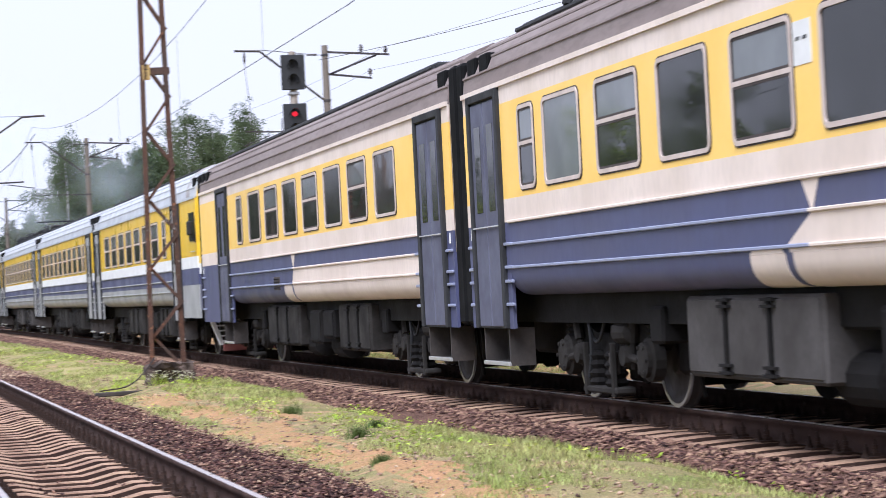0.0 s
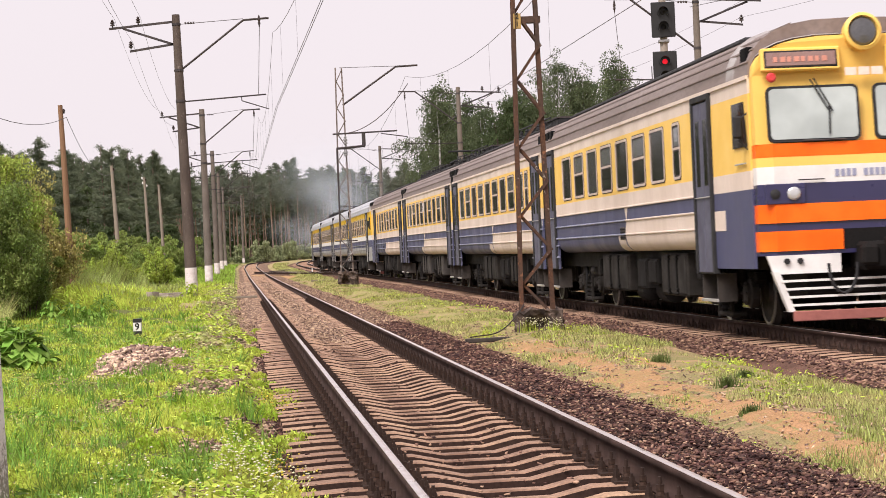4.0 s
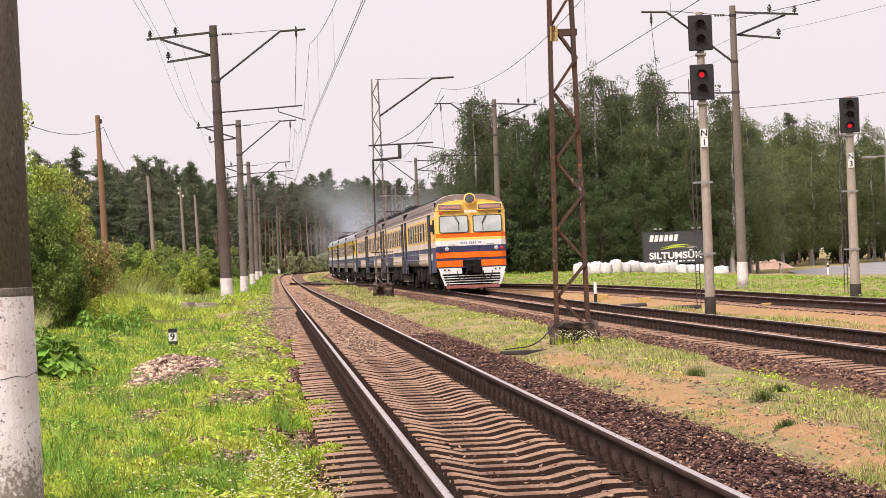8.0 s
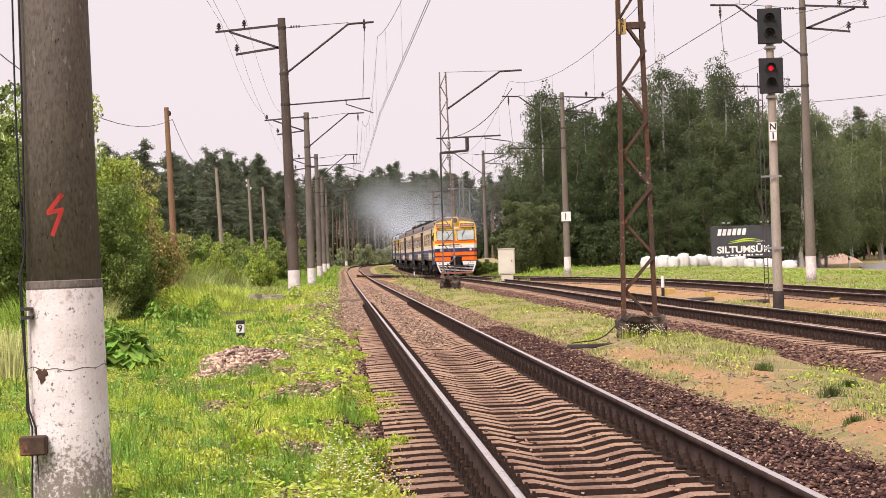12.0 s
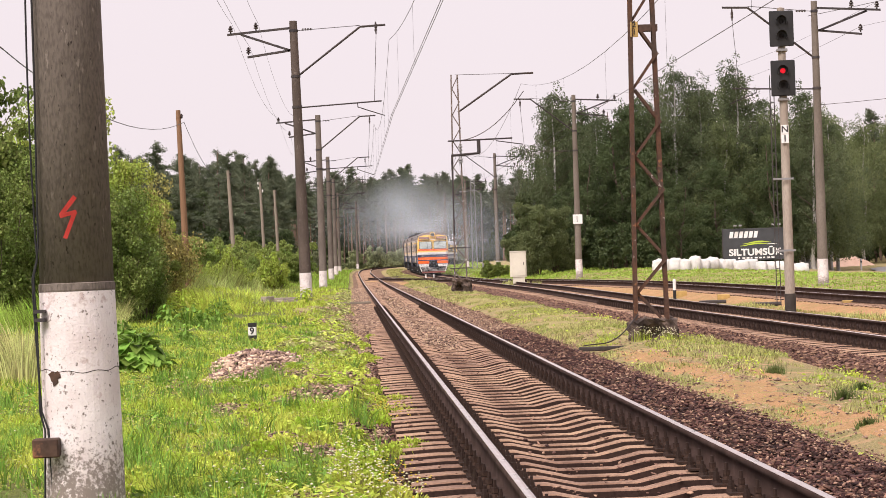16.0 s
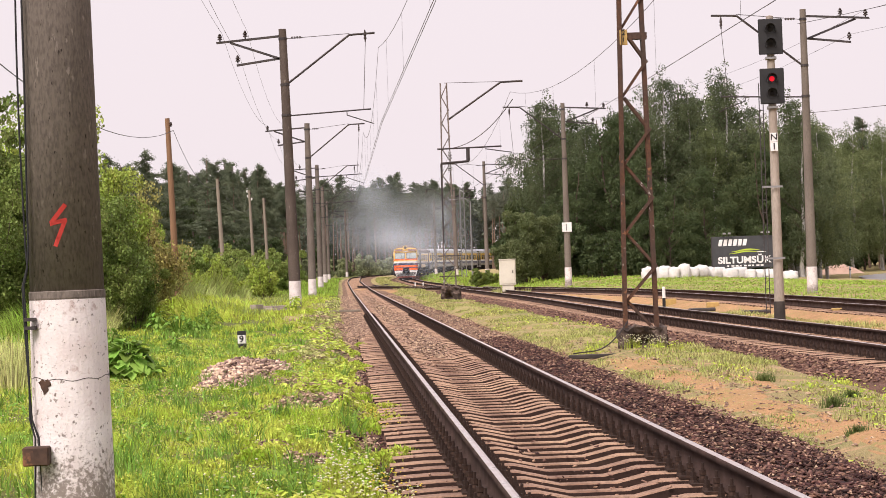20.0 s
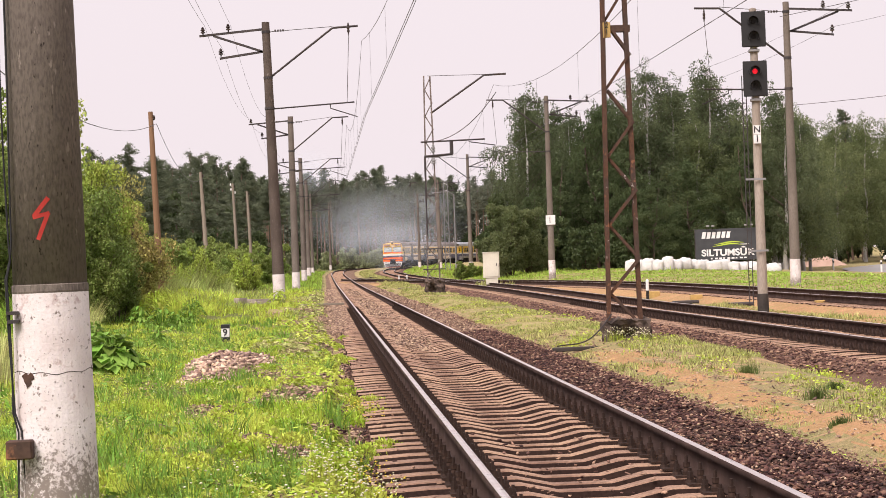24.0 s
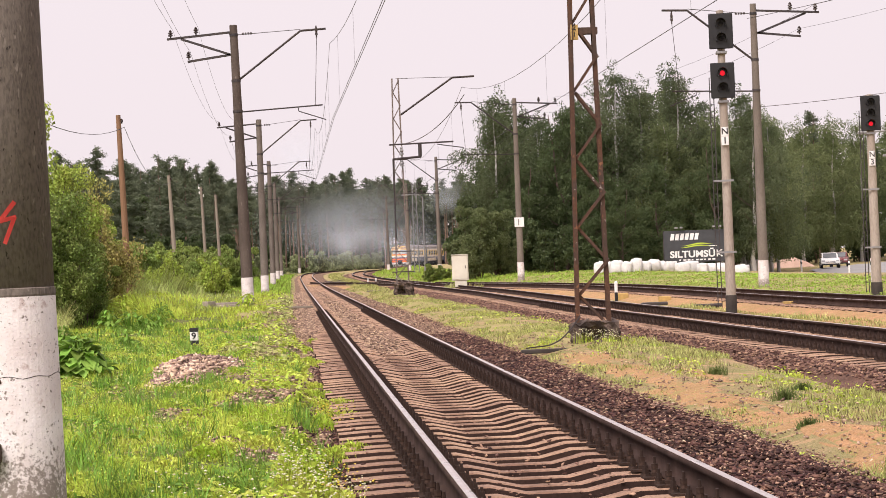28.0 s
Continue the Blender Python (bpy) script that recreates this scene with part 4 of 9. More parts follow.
def lattice_mast(name, x, y, z0, h, w0, w1, d0, arm=0.0, base=(0.6, 0.55), rod=0.03, panels=9, label="", material=None, plate=0.0):
    """A four-legged mast of angle bars with zigzag lacing on a rough concrete block."""
    material = material or M_RUST
    mast = empty(name, pose(x, y, z0), label=label, category="mast", group="lattice masts")

    def corner(i, j, z):
        f = z / h
        return Vector((i * (w0 + (w1 - w0) * f) / 2, j * (d0 + (w1 * 0.8 - d0) * f) / 2, z))
    for i in (-1, 1):
        for j in (-1, 1):
            bm = angle_bar(bmesh.new(), corner(i, j, 0), corner(i, j, h), rod * 1.75, rod * 0.25, {(-1, -1): 0, (1, -1): math.pi / 2, (1, 1): math.pi, (-1, 1): -math.pi / 2}[(i, j)])
            part("leg", bm, material, mast)
    zs = [0.12 + (h - 0.2) * k / panels for k in range(panels + 1)]
    for k in range(panels):
        a, b = zs[k], zs[k + 1]
        e = 1 if k % 2 else -1
        bm = angle_bar(bmesh.new(), corner(-e, -1, a), corner(e, -1, b), rod * 1.05, rod * 0.2)
        part("lacing_bar", bm, material, mast)
        bm = angle_bar(bmesh.new(), corner(-e, 1, a), corner(e, 1, b), rod * 1.05, rod * 0.2)
        part("lacing_bar", bm, material, mast)
    # block
    bm = bmesh.new()
    bmesh.ops.create_cube(bm, size=1)
    bmesh.ops.subdivide_edges(bm, edges=bm.edges[:], cuts=9, use_grid_fill=True)
    for v in bm.verts:
        d = Vector((v.co.x, v.co.y, v.co.z))
        v.co = Vector((d.x * base[0] * 1.5, d.y * base[0] * 1.3, (d.z - 0.1) * base[1]))
        v.co += Vector(noise.noise_vector(v.co * 4.0 + Vector((x, y, 0)))) * 0.16 * base[0]
        v.co += Vector(noise.noise_vector(v.co * 13.0 + Vector((x, y, 3)))) * 0.14 * base[0]
        # a broken hollow in the side
        hole = math.exp(-((d.x + 0.1) / 0.2) ** 2 - ((d.z - 0.12) / 0.2) ** 2) if d.y < -0.3 else 0.0
        v.co.y += hole * 0.75 * base[0]
    part("footing", bm, M_FOOT, mast, "crumbling brown concrete footing")
    if plate:
        p = part("number_plate_band", box(bmesh.new(), -w0 * 0.42, w0 * 0.42, -d0 * 0.42 - 0.02, d0 * 0.42, plate, plate + 0.12, 0.006), material, mast)
        part("plate", box(bmesh.new(), -w0 * 0.44, -w0 * 0.2, -d0 * 0.42 - 0.05, -d0 * 0.42 - 0.03, plate - 0.1, plate + 0.17, 0.004), M_YELLOWPLATE, mast, "small yellow plate with two digits")
        for k, dz in (("2", 0.075), ("1", -0.045)):
            lettering("digit", k, 0.13, M_BLACK, p, pose(-w0 * 0.32, -d0 * 0.42 - 0.055, plate + 0.04 + dz * 1.0, 90))
    if arm:
        bm = tube(bmesh.new(), (0.1, 0, h * 0.825), (arm * 0.72, 0, h * 0.995), 0.05, n=6)
        tube(bm, (arm * 0.72, 0, h * 0.995), (arm, 0, h * 0.998), 0.05, n=6)
        part("bracket", bm, M_STEEL_D, mast)
        part("tie_rod", tube(bmesh.new(), (0, 0, h), (arm * 0.72, 0, h * 0.998), 0.013, n=5), M_STEEL_D, mast)
        bm = tube(bmesh.new(), (-0.45, -0.3, h * 0.69), (2.7, -0.3, h * 0.695), 0.04, n=6)
        tube(bm, (1.9, -0.3, h * 0.685), (3.2, -0.3, h * 0.665), 0.025, n=5)
        part("registration_arm", bm, M_STEEL_D, mast)
        bm = tube(bmesh.new(), (-0.3, -0.3, h * 0.622), (1.1, -0.3, h * 0.63), 0.06, n=6)
        tube(bm, (1.05, -0.3, h * 0.63), (1.05, -0.3, h * 0.69), 0.09, n=8)
        tube(bm, (-0.28, -0.3, h * 0.622), (-0.28, -0.3, h * 0.25), 0.04, n=6)
        part("switch_gear", bm, M_STEEL_D, mast)
        bm = bmesh.new()
        insulator(bm, Vector((0.15, -0.3, h * 0.63)), 0.55, 0.1)
        insulator(bm, Vector((0.15, -0.3, h * 0.58)), 0.4, 0.12)
        part("insulator", bm, M_STEEL_G, mast)
        for k in (0.19, 0.095):
            part("ladder_step", box(bmesh.new(), -0.55, 0.55, -d0 / 2 - 0.06, -d0 / 2 - 0.02, h * k, h * k + 0.05), M_STEEL_D, mast)
    return mast


M_FOOT = mat("crumbling_footing", (0.17, 0.12, 0.095), 0.95, col2=(0.03, 0.021, 0.018), scale=6, fine=26, amount=0.9, bump=1.0, dist=0.03)
lattice_mast("lattice_mast", 3.66, 38.8, -0.1, 10.4, 0.56, 0.26, 0.16, base=(0.5, 0.7), rod=0.042, panels=17, plate=5.35,
             label="tall rusty lattice mast on a crumbling concrete block")
lattice_mast("lattice_mast", 0.86, 108, 0.0, 10.5, 0.6, 0.3, 0.22, arm=3.85, base=(0.62, 1.2), rod=0.04, panels=16, material=M_LATTICE, label="weathered grey lattice mast with bracket arm and switch gear")
lattice_mast("lattice_mast", 3.6, 252, 0.35, 10.4, 0.55, 0.42, 0.5, arm=0, base=(0.5, 0.5), rod=0.045, panels=12, material=M_STEEL_G, label="distant grey lattice mast")


def signal(name, x, y, z0, heads, pole_h, tag, ladder, label, stout=1.0):
    """A colour-light signal on a tapered concrete post; heads: (centre height, lamps, lit lamp)."""
    sig = empty(name, pose(x, y, z0, 0, 0, -6), label=label, category="railway signal", group="railway signals")
    bm = lathe(bmesh.new(), [(0.17 * stout, -0.5), (0.165 * stout, 0), (0.115 * stout, pole_h), (0.02, pole_h + 0.02)], 18)
    part("post", bm, M_CONC_L, sig, smooth=False)
    part("post_foot", lathe(bmesh.new(), [(0.185 * stout, -0.4), (0.182 * stout, 0.3), (0.17 * stout, 0.31)], 18), M_STEPBOX, sig, "dark tarred foot of the post")
    for zc, lamps, lit in heads:
        hh = 0.22 + 0.22 * lamps / 2 + 0.1 * (lamps - 2)
        hh = 0.46 if lamps == 2 else 0.56
        bm = box(bmesh.new(), -0.31, 0.31, -0.2, -0.17, zc - hh, zc + hh, 0.02)
        head = part("signal_head", bm, M_BLACK, sig)
        bm = bmesh.new()
        tmp = []
        box(bm, -0.18, 0.18, -0.172, 0.02, zc - hh * 0.8, zc + hh * 0.8, 0.02)
        part("lamp_housing", bm, M_BLACK, head)
        for k in range(lamps):
            z = zc + (lamps - 1) * 0.19 - k * 0.38 if lamps == 2 else zc + 0.34 - k * 0.34
            bm = bmesh.new()
            n = 12
            for i in range(n):
                a0, a1 = math.pi * (-0.2 + 1.4 * i / n), math.pi * (-0.2 + 1.4 * (i + 1) / n)
                q = []
                for a, yy, r in ((a0, -0.2, 0.145), (a1, -0.2, 0.145), (a1, -0.46 + 0.09 * abs(math.cos(a1)), 0.135), (a0, -0.46 + 0.09 * abs(math.cos(a0)), 0.135)):
                    q.append(bm.verts.new((r * math.cos(a), yy, z + r * math.sin(a))))
                bm.faces.new(q)
            bmesh.ops.remove_doubles(bm, verts=bm.verts[:], dist=0.0005)
            bmesh.ops.solidify(bm, geom=bm.faces[:], thickness=0.006)
            part("visor", bm, M_BLACK, head)
            bm = lathe(bmesh.new(), [(0.068, 0.0), (0.068, 0.012), (0.04, 0.02)], 20, pose(0, -0.2, z, 90))
            part("lens", bm, M_LED if k == lit else M_RUBBER, head, "glowing red lens" if k == lit else "dark unlit lens")
        for dz in (-hh - 0.12, hh * 0.55):
            part("head_clamp", box(bmesh.new(), -0.14, 0.14, -0.16, 0.16, zc + dz, zc + dz + 0.07, 0.01), M_STEEL_G, sig)
    if tag:
        for k, ch in enumerate(tag):
            z = heads[-1][0] - (1.32 if len(heads) > 1 else 1.32) - 0.24 * k
            p = part("name_plate", box(bmesh.new(), -0.095, 0.095, -0.165, -0.15, z - 0.115, z + 0.115, 0.004), M_WHITE, sig)
            lettering("letter", ch, 0.24, M_BLACK, p, pose(0, -0.168, z, 90), bold=0.004)
    if ladder:
        for k in (-0.34, -0.24):
            part("ladder_rail", box(bmesh.new(), k - 0.012, k + 0.012, -0.03, 0.0, 0.0, heads[-1][0] + 0.1), M_STEEL_D, sig)
        z = 0.3
        while z < heads[-1][0]:
            part("ladder_rung", box(bmesh.new(), -0.34, -0.24, -0.025, -0.005, z, z + 0.02), M_STEEL_D, sig)
            z += 0.33
        for z in (1.4, 3.25):
            part("ladder_stay", box(bmesh.new(), -0.34, 0.18, -0.19, -0.17, z, z + 0.05), M_STEEL_G, sig)
    return sig


signal("railway_signal", 8.93, 57, -0.1, [(7.15, 2, -1), (5.87, 2, 0)], 7.7, "N1", True, "two-headed colour-light signal on a concrete post, red lit", 0.8)
signal("railway_signal", 15.65, 70, -0.12, [(5.7, 3, 2)], 6.3, "N3", True, "three-lamp colour-light signal on a concrete post, red lit")


def wood_pole(x, y, z0, h, tilt, material, label, arm=False):
    pole = empty("wooden_pole", pose(x, y, z0, 0, tilt), label=label, category="pole", group="wooden line poles")
    bm = bmesh.new()
    prev = None
    r = random.Random(int(h * 100))
    pts = [(0.0, 0.15), (h * 0.3, 0.135), (h * 0.6, 0.12), (h * 0.85, 0.105), (h, 0.095)]
    pts = [(-0.5, 0.155)] + pts
    lathe(bm, [(b, a) for a, b in pts], 12)
    part("trunk", bm, material, pole, smooth=False)
    bm = bmesh.new()
    insulator(bm, Vector((0.13, 0, h - 0.35)), 0.2, 0.06)
    tube(bm, (0.05, 0, h - 0.38), (0.13, 0, h - 0.33), 0.012, n=5)
    part("insulator", bm, M_INSUL, pole)
    if arm:
        for dx, dz in ((-0.17, 0.1), (-0.15, 0.5), (0.17, 0.75)):
            bm = bmesh.new()
            insulator(bm, Vector((dx, 0, h - dz - 0.1)), 0.22, 0.07)
            tube(bm, (dx * 0.4, 0, h - dz - 0.14), (dx, 0, h - dz - 0.08), 0.014, n=5)
            part("insulator", bm, M_WHITE, pole, "white porcelain insulator")
    return pole


wood_pole(-10.46, 90, 0.4, 7.5, -1.3, M_WOODPOLE, "orange-brown wooden line pole in the grass")
wood_pole(-12.93, 137, 0.2, 7.3, -2.2, M_WOODGREY, "grey-brown leaning wooden pole by the bushes")
wood_pole(-14.7, 182, 0.2, 8.3, -1.6, M_WOODGREY, "thin weathered wooden pole at the wood's edge", arm=True)
wood_pole(-13.85, 186, 0.2, 7.75, -1.6, M_WOODGREY, "thin weathered wooden pole at the wood's edge")


def wire_run(name, pts, r, label, sag=0.0, n=14):
    """A wire through points, sagging between each two."""
    way = []
    for a, b in zip(pts, pts[1:]):
        a, b = Vector(a), Vector(b)
        for i in range(n + 1):
            f = i / n
            p = a.lerp(b, f)
            p.z -= 4 * sag * f * (1 - f)
            if not way or (p - way[-1]).length > 1e-3:
                way.append(p)
    bm = sweep(bmesh.new(), way, r, 4)
    return part(name, bm, M_WIRE, None, label, category="wire", group="overhead wires")


def catenary(line, supports, contact, top, label, shift=(0.0,), sag=1.6, twin=0.0):
    """Contact wire, messenger wire and droppers along a track; supports: the y of each support."""
    pts_c = [(float(line.x_of_y(y)) + (0.15 if i % 2 else 0.0) + shift[min(i, len(shift) - 1)], y, float(np.interp(y, line.y, line.z)) + contact) for i, y in enumerate(supports)]
    pts_m = [(p[0], p[1], p[2] + top - contact) for p in pts_c]
    line_ = empty("overhead_line", label=label, category="wire", group="overhead wires")
    pairs = [("contact_wire", pts_c, 0.0), ("messenger_wire", pts_m, sag)] + ([("contact_wire", [(a + twin, b, c) for a, b, c in pts_c], 0.0)] if twin else [])
    for nm, pts, sg in pairs:
        w = wire_run(nm, pts, 0.009, "", sag=sg)
        w.parent = line_
        del w["category"]
        del w["group"]
    for (a, b), (c, d) in zip(zip(pts_c, pts_c[1:]), zip(pts_m, pts_m[1:])):
        for f in (0.12, 0.3, 0.5, 0.7, 0.88):
            p = Vector(a).lerp(Vector(b), f)
            q = Vector(c).lerp(Vector(d), f)
            q.z -= 4 * sag * f * (1 - f)
            part("dropper", tube(bmesh.new(), p, q, 0.0045, n=4, caps=False), M_WIRE, line_)


catenary(LINE_A, [-30, 13, 91, 145, 200, 254, 306, 360], 7.5, 10.6, "dark contact wire over the near track", shift=(1.5, 0.92, 0.2, 0.0), twin=0.055)
catenary(LINE_B, [-30, 38.8, 108, 170, 240, 300, 360, 400], 6.4, 9.85, "dark contact wire over the main track", sag=1.75)
for dx, dz in ((-2.6, 11.45), (-1.55, 11.5), (-1.9, 10.5)):
    wire_run("line_wire", [(-2.15 + dx * 0.9, 12.95, dz), (-5.78 + dx, 91, dz - 0.05), (-7.95 + dx, 145, dz - 0.2), (-10.2 + dx, 200, dz - 0.1), (-12.4 + dx, 254, dz)], 0.0065, "thin supply wire along the mast tops", sag=0.9)
for dx, dz in ((2.6, 11.5), (1.9, 10.5)):
    wire_run("line_wire", [(24, 30, dz), (15.65 + dx, 91, dz), (8.6 + dx, 140, dz + 0.2), (5.25 + dx, 212, dz + 0.2)], 0.0065, "thin supply wire along the mast tops", sag=0.8)
wire_run("line_wire", [(-8.3, 38, 6.0), (-10.4, 90, 7.4), (-13.1, 137, 7.1), (-14.7, 182, 7.2)], 0.012, "slack telephone wire between wooden poles", sag=1.0)
wire_run("line_wire", [(15.5, 91, 7.3), (34, 80, 9.5)], 0.012, "slack cable from the mast to the road side", sag=0.5)
wire_run("line_wire", [(15.4, 91, 11.0), (30, 50, 12.5)], 0.012, "feeder wire from the mast top", sag=0.6)
wire_run("feeder_cable", [(0.9, 107.7, 7.25), (4.2, 108, 9.6)], 0.02, "curved feeder cable at the switch gear", sag=0.55)

# ---- the train ----
SIZE = 0.905
CAR, HALF, W = 23.75, 11.5, 1.70


def slab(bm, x0, x1, z0, z1, y=W, t=0.03):
    """A thin sheet on both sides of a car."""
    for k in (-1, 1):
        a, b = sorted((k * (y - t), k * y))
        box(bm, x0, x1, a, b, z0, z1)
    return bm


def soft_sides(ob, angle=28):
    """Smooth shading that keeps the sharp corners."""
    ob.data.set_sharp_from_angle(angle=radians(angle))
    return ob


def bogie(car, x, spin):
    """A motor bogie: arched side beams, spring nests, axle boxes with guide arms, dampers, brake gear, traction motors and hoses."""
    bg = part("bogie", box(bmesh.new(), x - 0.3, x + 0.3, -1.2, 1.2, 0.52, 0.8, 0.03), M_UNDER, car, "near-black bogie")
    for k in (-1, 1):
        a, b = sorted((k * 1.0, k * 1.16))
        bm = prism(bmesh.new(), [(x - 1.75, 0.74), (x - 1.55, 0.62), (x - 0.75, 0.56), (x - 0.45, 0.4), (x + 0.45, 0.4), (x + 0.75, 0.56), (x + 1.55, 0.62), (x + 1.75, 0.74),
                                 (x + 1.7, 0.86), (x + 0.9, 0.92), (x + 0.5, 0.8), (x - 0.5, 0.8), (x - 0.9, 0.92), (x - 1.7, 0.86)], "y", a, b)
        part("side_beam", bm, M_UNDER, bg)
        for dx in (-0.28, 0.28):
            rows = [(0.1 + 0.035 * (i % 2), 0.2 + 0.05 * i) for i in range(9)]
            part("coil_spring", lathe(bmesh.new(), rows, 10, Matrix.Translation((x + dx, k * 1.2, 0))), M_UNDER, bg)
        bm = box(bmesh.new(), x - 0.6, x + 0.6, k * 1.2 - 0.12, k * 1.2 + 0.12, 0.13, 0.21, 0.02)
        box(bm, x - 0.52, x - 0.46, k * 1.3 - 0.03, k * 1.3 + 0.03, 0.1, 0.7, 0.01)
        box(bm, x + 0.46, x + 0.52, k * 1.3 - 0.03, k * 1.3 + 0.03, 0.1, 0.7, 0.01)
        part("spring_plank", bm, M_UGEAR, bg)
        for dx in (-1.45, 1.45):
            turn = Matrix.Translation((x + dx, k * 1.1, 0.53)) @ pose(0, 0, 0, -90 * k)
            bm = lathe(bmesh.new(), [(0.24, 0.0), (0.24, 0.12), (0.19, 0.14), (0.19, 0.19), (0.1, 0.21)], 16, turn)
            for q in range(6):
                c = turn @ Vector((0.15 * math.cos(q * 1.047), 0.15 * math.sin(q * 1.047), 0.19))
                tube(bm, c, c + Vector((0, k * 0.03, 0)), 0.022, n=6)
            ab = part("axle_box", bm, M_UGEAR, bg)
            e = 1 if dx > 0 else -1
            bm = tube(bmesh.new(), (x + dx - e * 0.1, k * 1.24, 0.5), (x + dx - e * 0.62, k * 1.24, 0.56), 0.045, n=8)
            lathe(bm, [(0.11, -0.07), (0.13, 0.0), (0.11, 0.07)], 10, Matrix.Translation((x + dx - e * 0.62, k * 1.24, 0.56)) @ pose(0, 0, 0, 90))
            part("guide_arm", bm, M_UGEAR, ab)
            bm = lathe(bmesh.new(), [(0.12 + 0.03 * (i % 2), 0.72 + 0.035 * i) for i in range(6)], 10, Matrix.Translation((x + dx, k * 1.08, 0)))
            part("axle_spring", bm, M_UNDER, bg)
            bm = tube(bmesh.new(), (x + dx * 0.72, k * 1.22, 1.0), (x + dx * 0.66, k * 1.22, 0.72), 0.06, n=8)
            tube(bm, (x + dx * 0.66, k * 1.22, 0.72), (x + dx * 0.62, k * 1.2, 0.42), 0.035, n=8)
            part("damper", bm, M_UGEAR, bg)
            # brake block, hanger and lever at the wheel's inner side
            bm = box(bmesh.new(), x + dx - e * 0.66, x + dx - e * 0.55, *sorted((k * 0.74, k * 0.92)), 0.3, 0.66, 0.02)
            tube(bm, (x + dx - e * 0.6, k * 0.86, 0.6), (x + dx - e * 0.5, k * 1.0, 0.95), 0.03, n=6)
            tube(bm, (x + dx - e * 0.64, k * 1.02, 0.25), (x + dx - e * 0.5, k * 1.02, 0.9), 0.03, n=6)
            part("brake_block", bm, M_UNDER, bg)
            part("sand_pipe", sweep(bmesh.new(), [(x + dx + e * 0.72, k * 0.95, 0.95), (x + dx + e * 0.7, k * 0.92, 0.5), (x + dx + e * 0.58, k * 0.82, 0.14)], 0.022), M_UNDER, bg)
        part("brake_cylinder", lathe(bmesh.new(), [(0.05, -0.3), (0.12, -0.26), (0.14, 0.1), (0.1, 0.2), (0.04, 0.32)], 12, pose(x - 0.72, k * 1.22, 0.82, 0, 90)), M_UGEAR, bg)
        part("cable_loop", sweep(bmesh.new(), [(x + 0.36 - 0.12 * math.sin(math.pi * i / 9), k * 1.31, 1.05 - 0.75 * i / 9) for i in range(10)], 0.024), M_RUBBER, bg)
        part("cable_loop", sweep(bmesh.new(), [(x - 0.2 + 0.7 * i / 9, k * 1.27, 1.0 - 0.3 * math.sin(math.pi * i / 9)) for i in range(10)], 0.02), M_RUBBER, bg)
        part("ladder_bracket", box(bmesh.new(), x - 0.44, x - 0.3, *sorted((k * 1.2, k * 1.3)), 0.34, 0.6, 0.02), M_STEPBOX, bg)
    for dx in (-0.68, 0.68):
        bm = lathe(bmesh.new(), [(0.3, -0.66), (0.36, -0.56), (0.36, 0.5), (0.42, 0.52), (0.42, 0.66), (0.2, 0.68)], 16, pose(x + dx, 0, 0.55, 90))
        box(bm, x + dx - 0.4, x + dx + 0.4, -0.6, 0.6, 0.2, 0.5, 0.03)
        part("traction_motor", bm, M_UNDER, bg)
    for dx in (-1.45, 1.45):
        bm = tube(bmesh.new(), (0, -0.85, 0), (0, 0.85, 0), 0.08, n=10)
        for k in (-1, 1):
            lathe(bm, [(0.54, 0), (0.535, 0.025), (0.52, 0.035), (0.515, 0.125), (0.46, 0.135), (0.44, 0.12), (0.40, 0.10), (0.18, 0.09), (0.14, 0.14)], 32,
                  Matrix.Translation((0, k * 0.79, 0)) @ pose(0, 0, 0, -90 * k))
        ws = part("wheelset", bm, M_WHEEL, car, "steel wheelset with worn bright treads")
        for k in (-1, 1):
            circle = [[(rr * math.cos(math.pi * i / 16), rr * math.sin(math.pi * i / 16)) for i in range(32)] for rr in (0.516, 0.478)]
            part("wheel_rim", ring(bmesh.new(), *circle, k * 0.9, k * 0.929), M_TREAD, ws, "worn bright rim")
        ws.location = (x + dx, 0, 0.525)
        spin.append(ws)


def rounded(x0, x1, z0, z1, r, n=3):
    """A rectangle with rounded corners, as pairs, anticlockwise."""
    out = []
    for cx, cz, a0 in ((x1 - r, z0 + r, -90), (x1 - r, z1 - r, 0), (x0 + r, z1 - r, 90), (x0 + r, z0 + r, 180)):
        for i in range(n + 1):
            a = radians(a0 + 90 * i / n)
            out.append((cx + r * math.cos(a), cz + r * math.sin(a)))
    return out


def ring(bm, outer, inner, ya, yb):
    """A frame between two outlines of as many points, from ya to yb."""
    n = len(outer)
    rows = [[bm.verts.new((u, y, v)) for u, v in pts] for pts, y in ((outer, ya), (outer, yb), (inner, yb), (inner, ya))]
    for p, q in zip(rows, rows[1:] + rows[:1]):
        for i in range(n):
            bm.faces.new((p[i], p[(i + 1) % n], q[(i + 1) % n], q[i]))
    bmesh.ops.recalc_face_normals(bm, faces=bm.faces[:])
    return bm


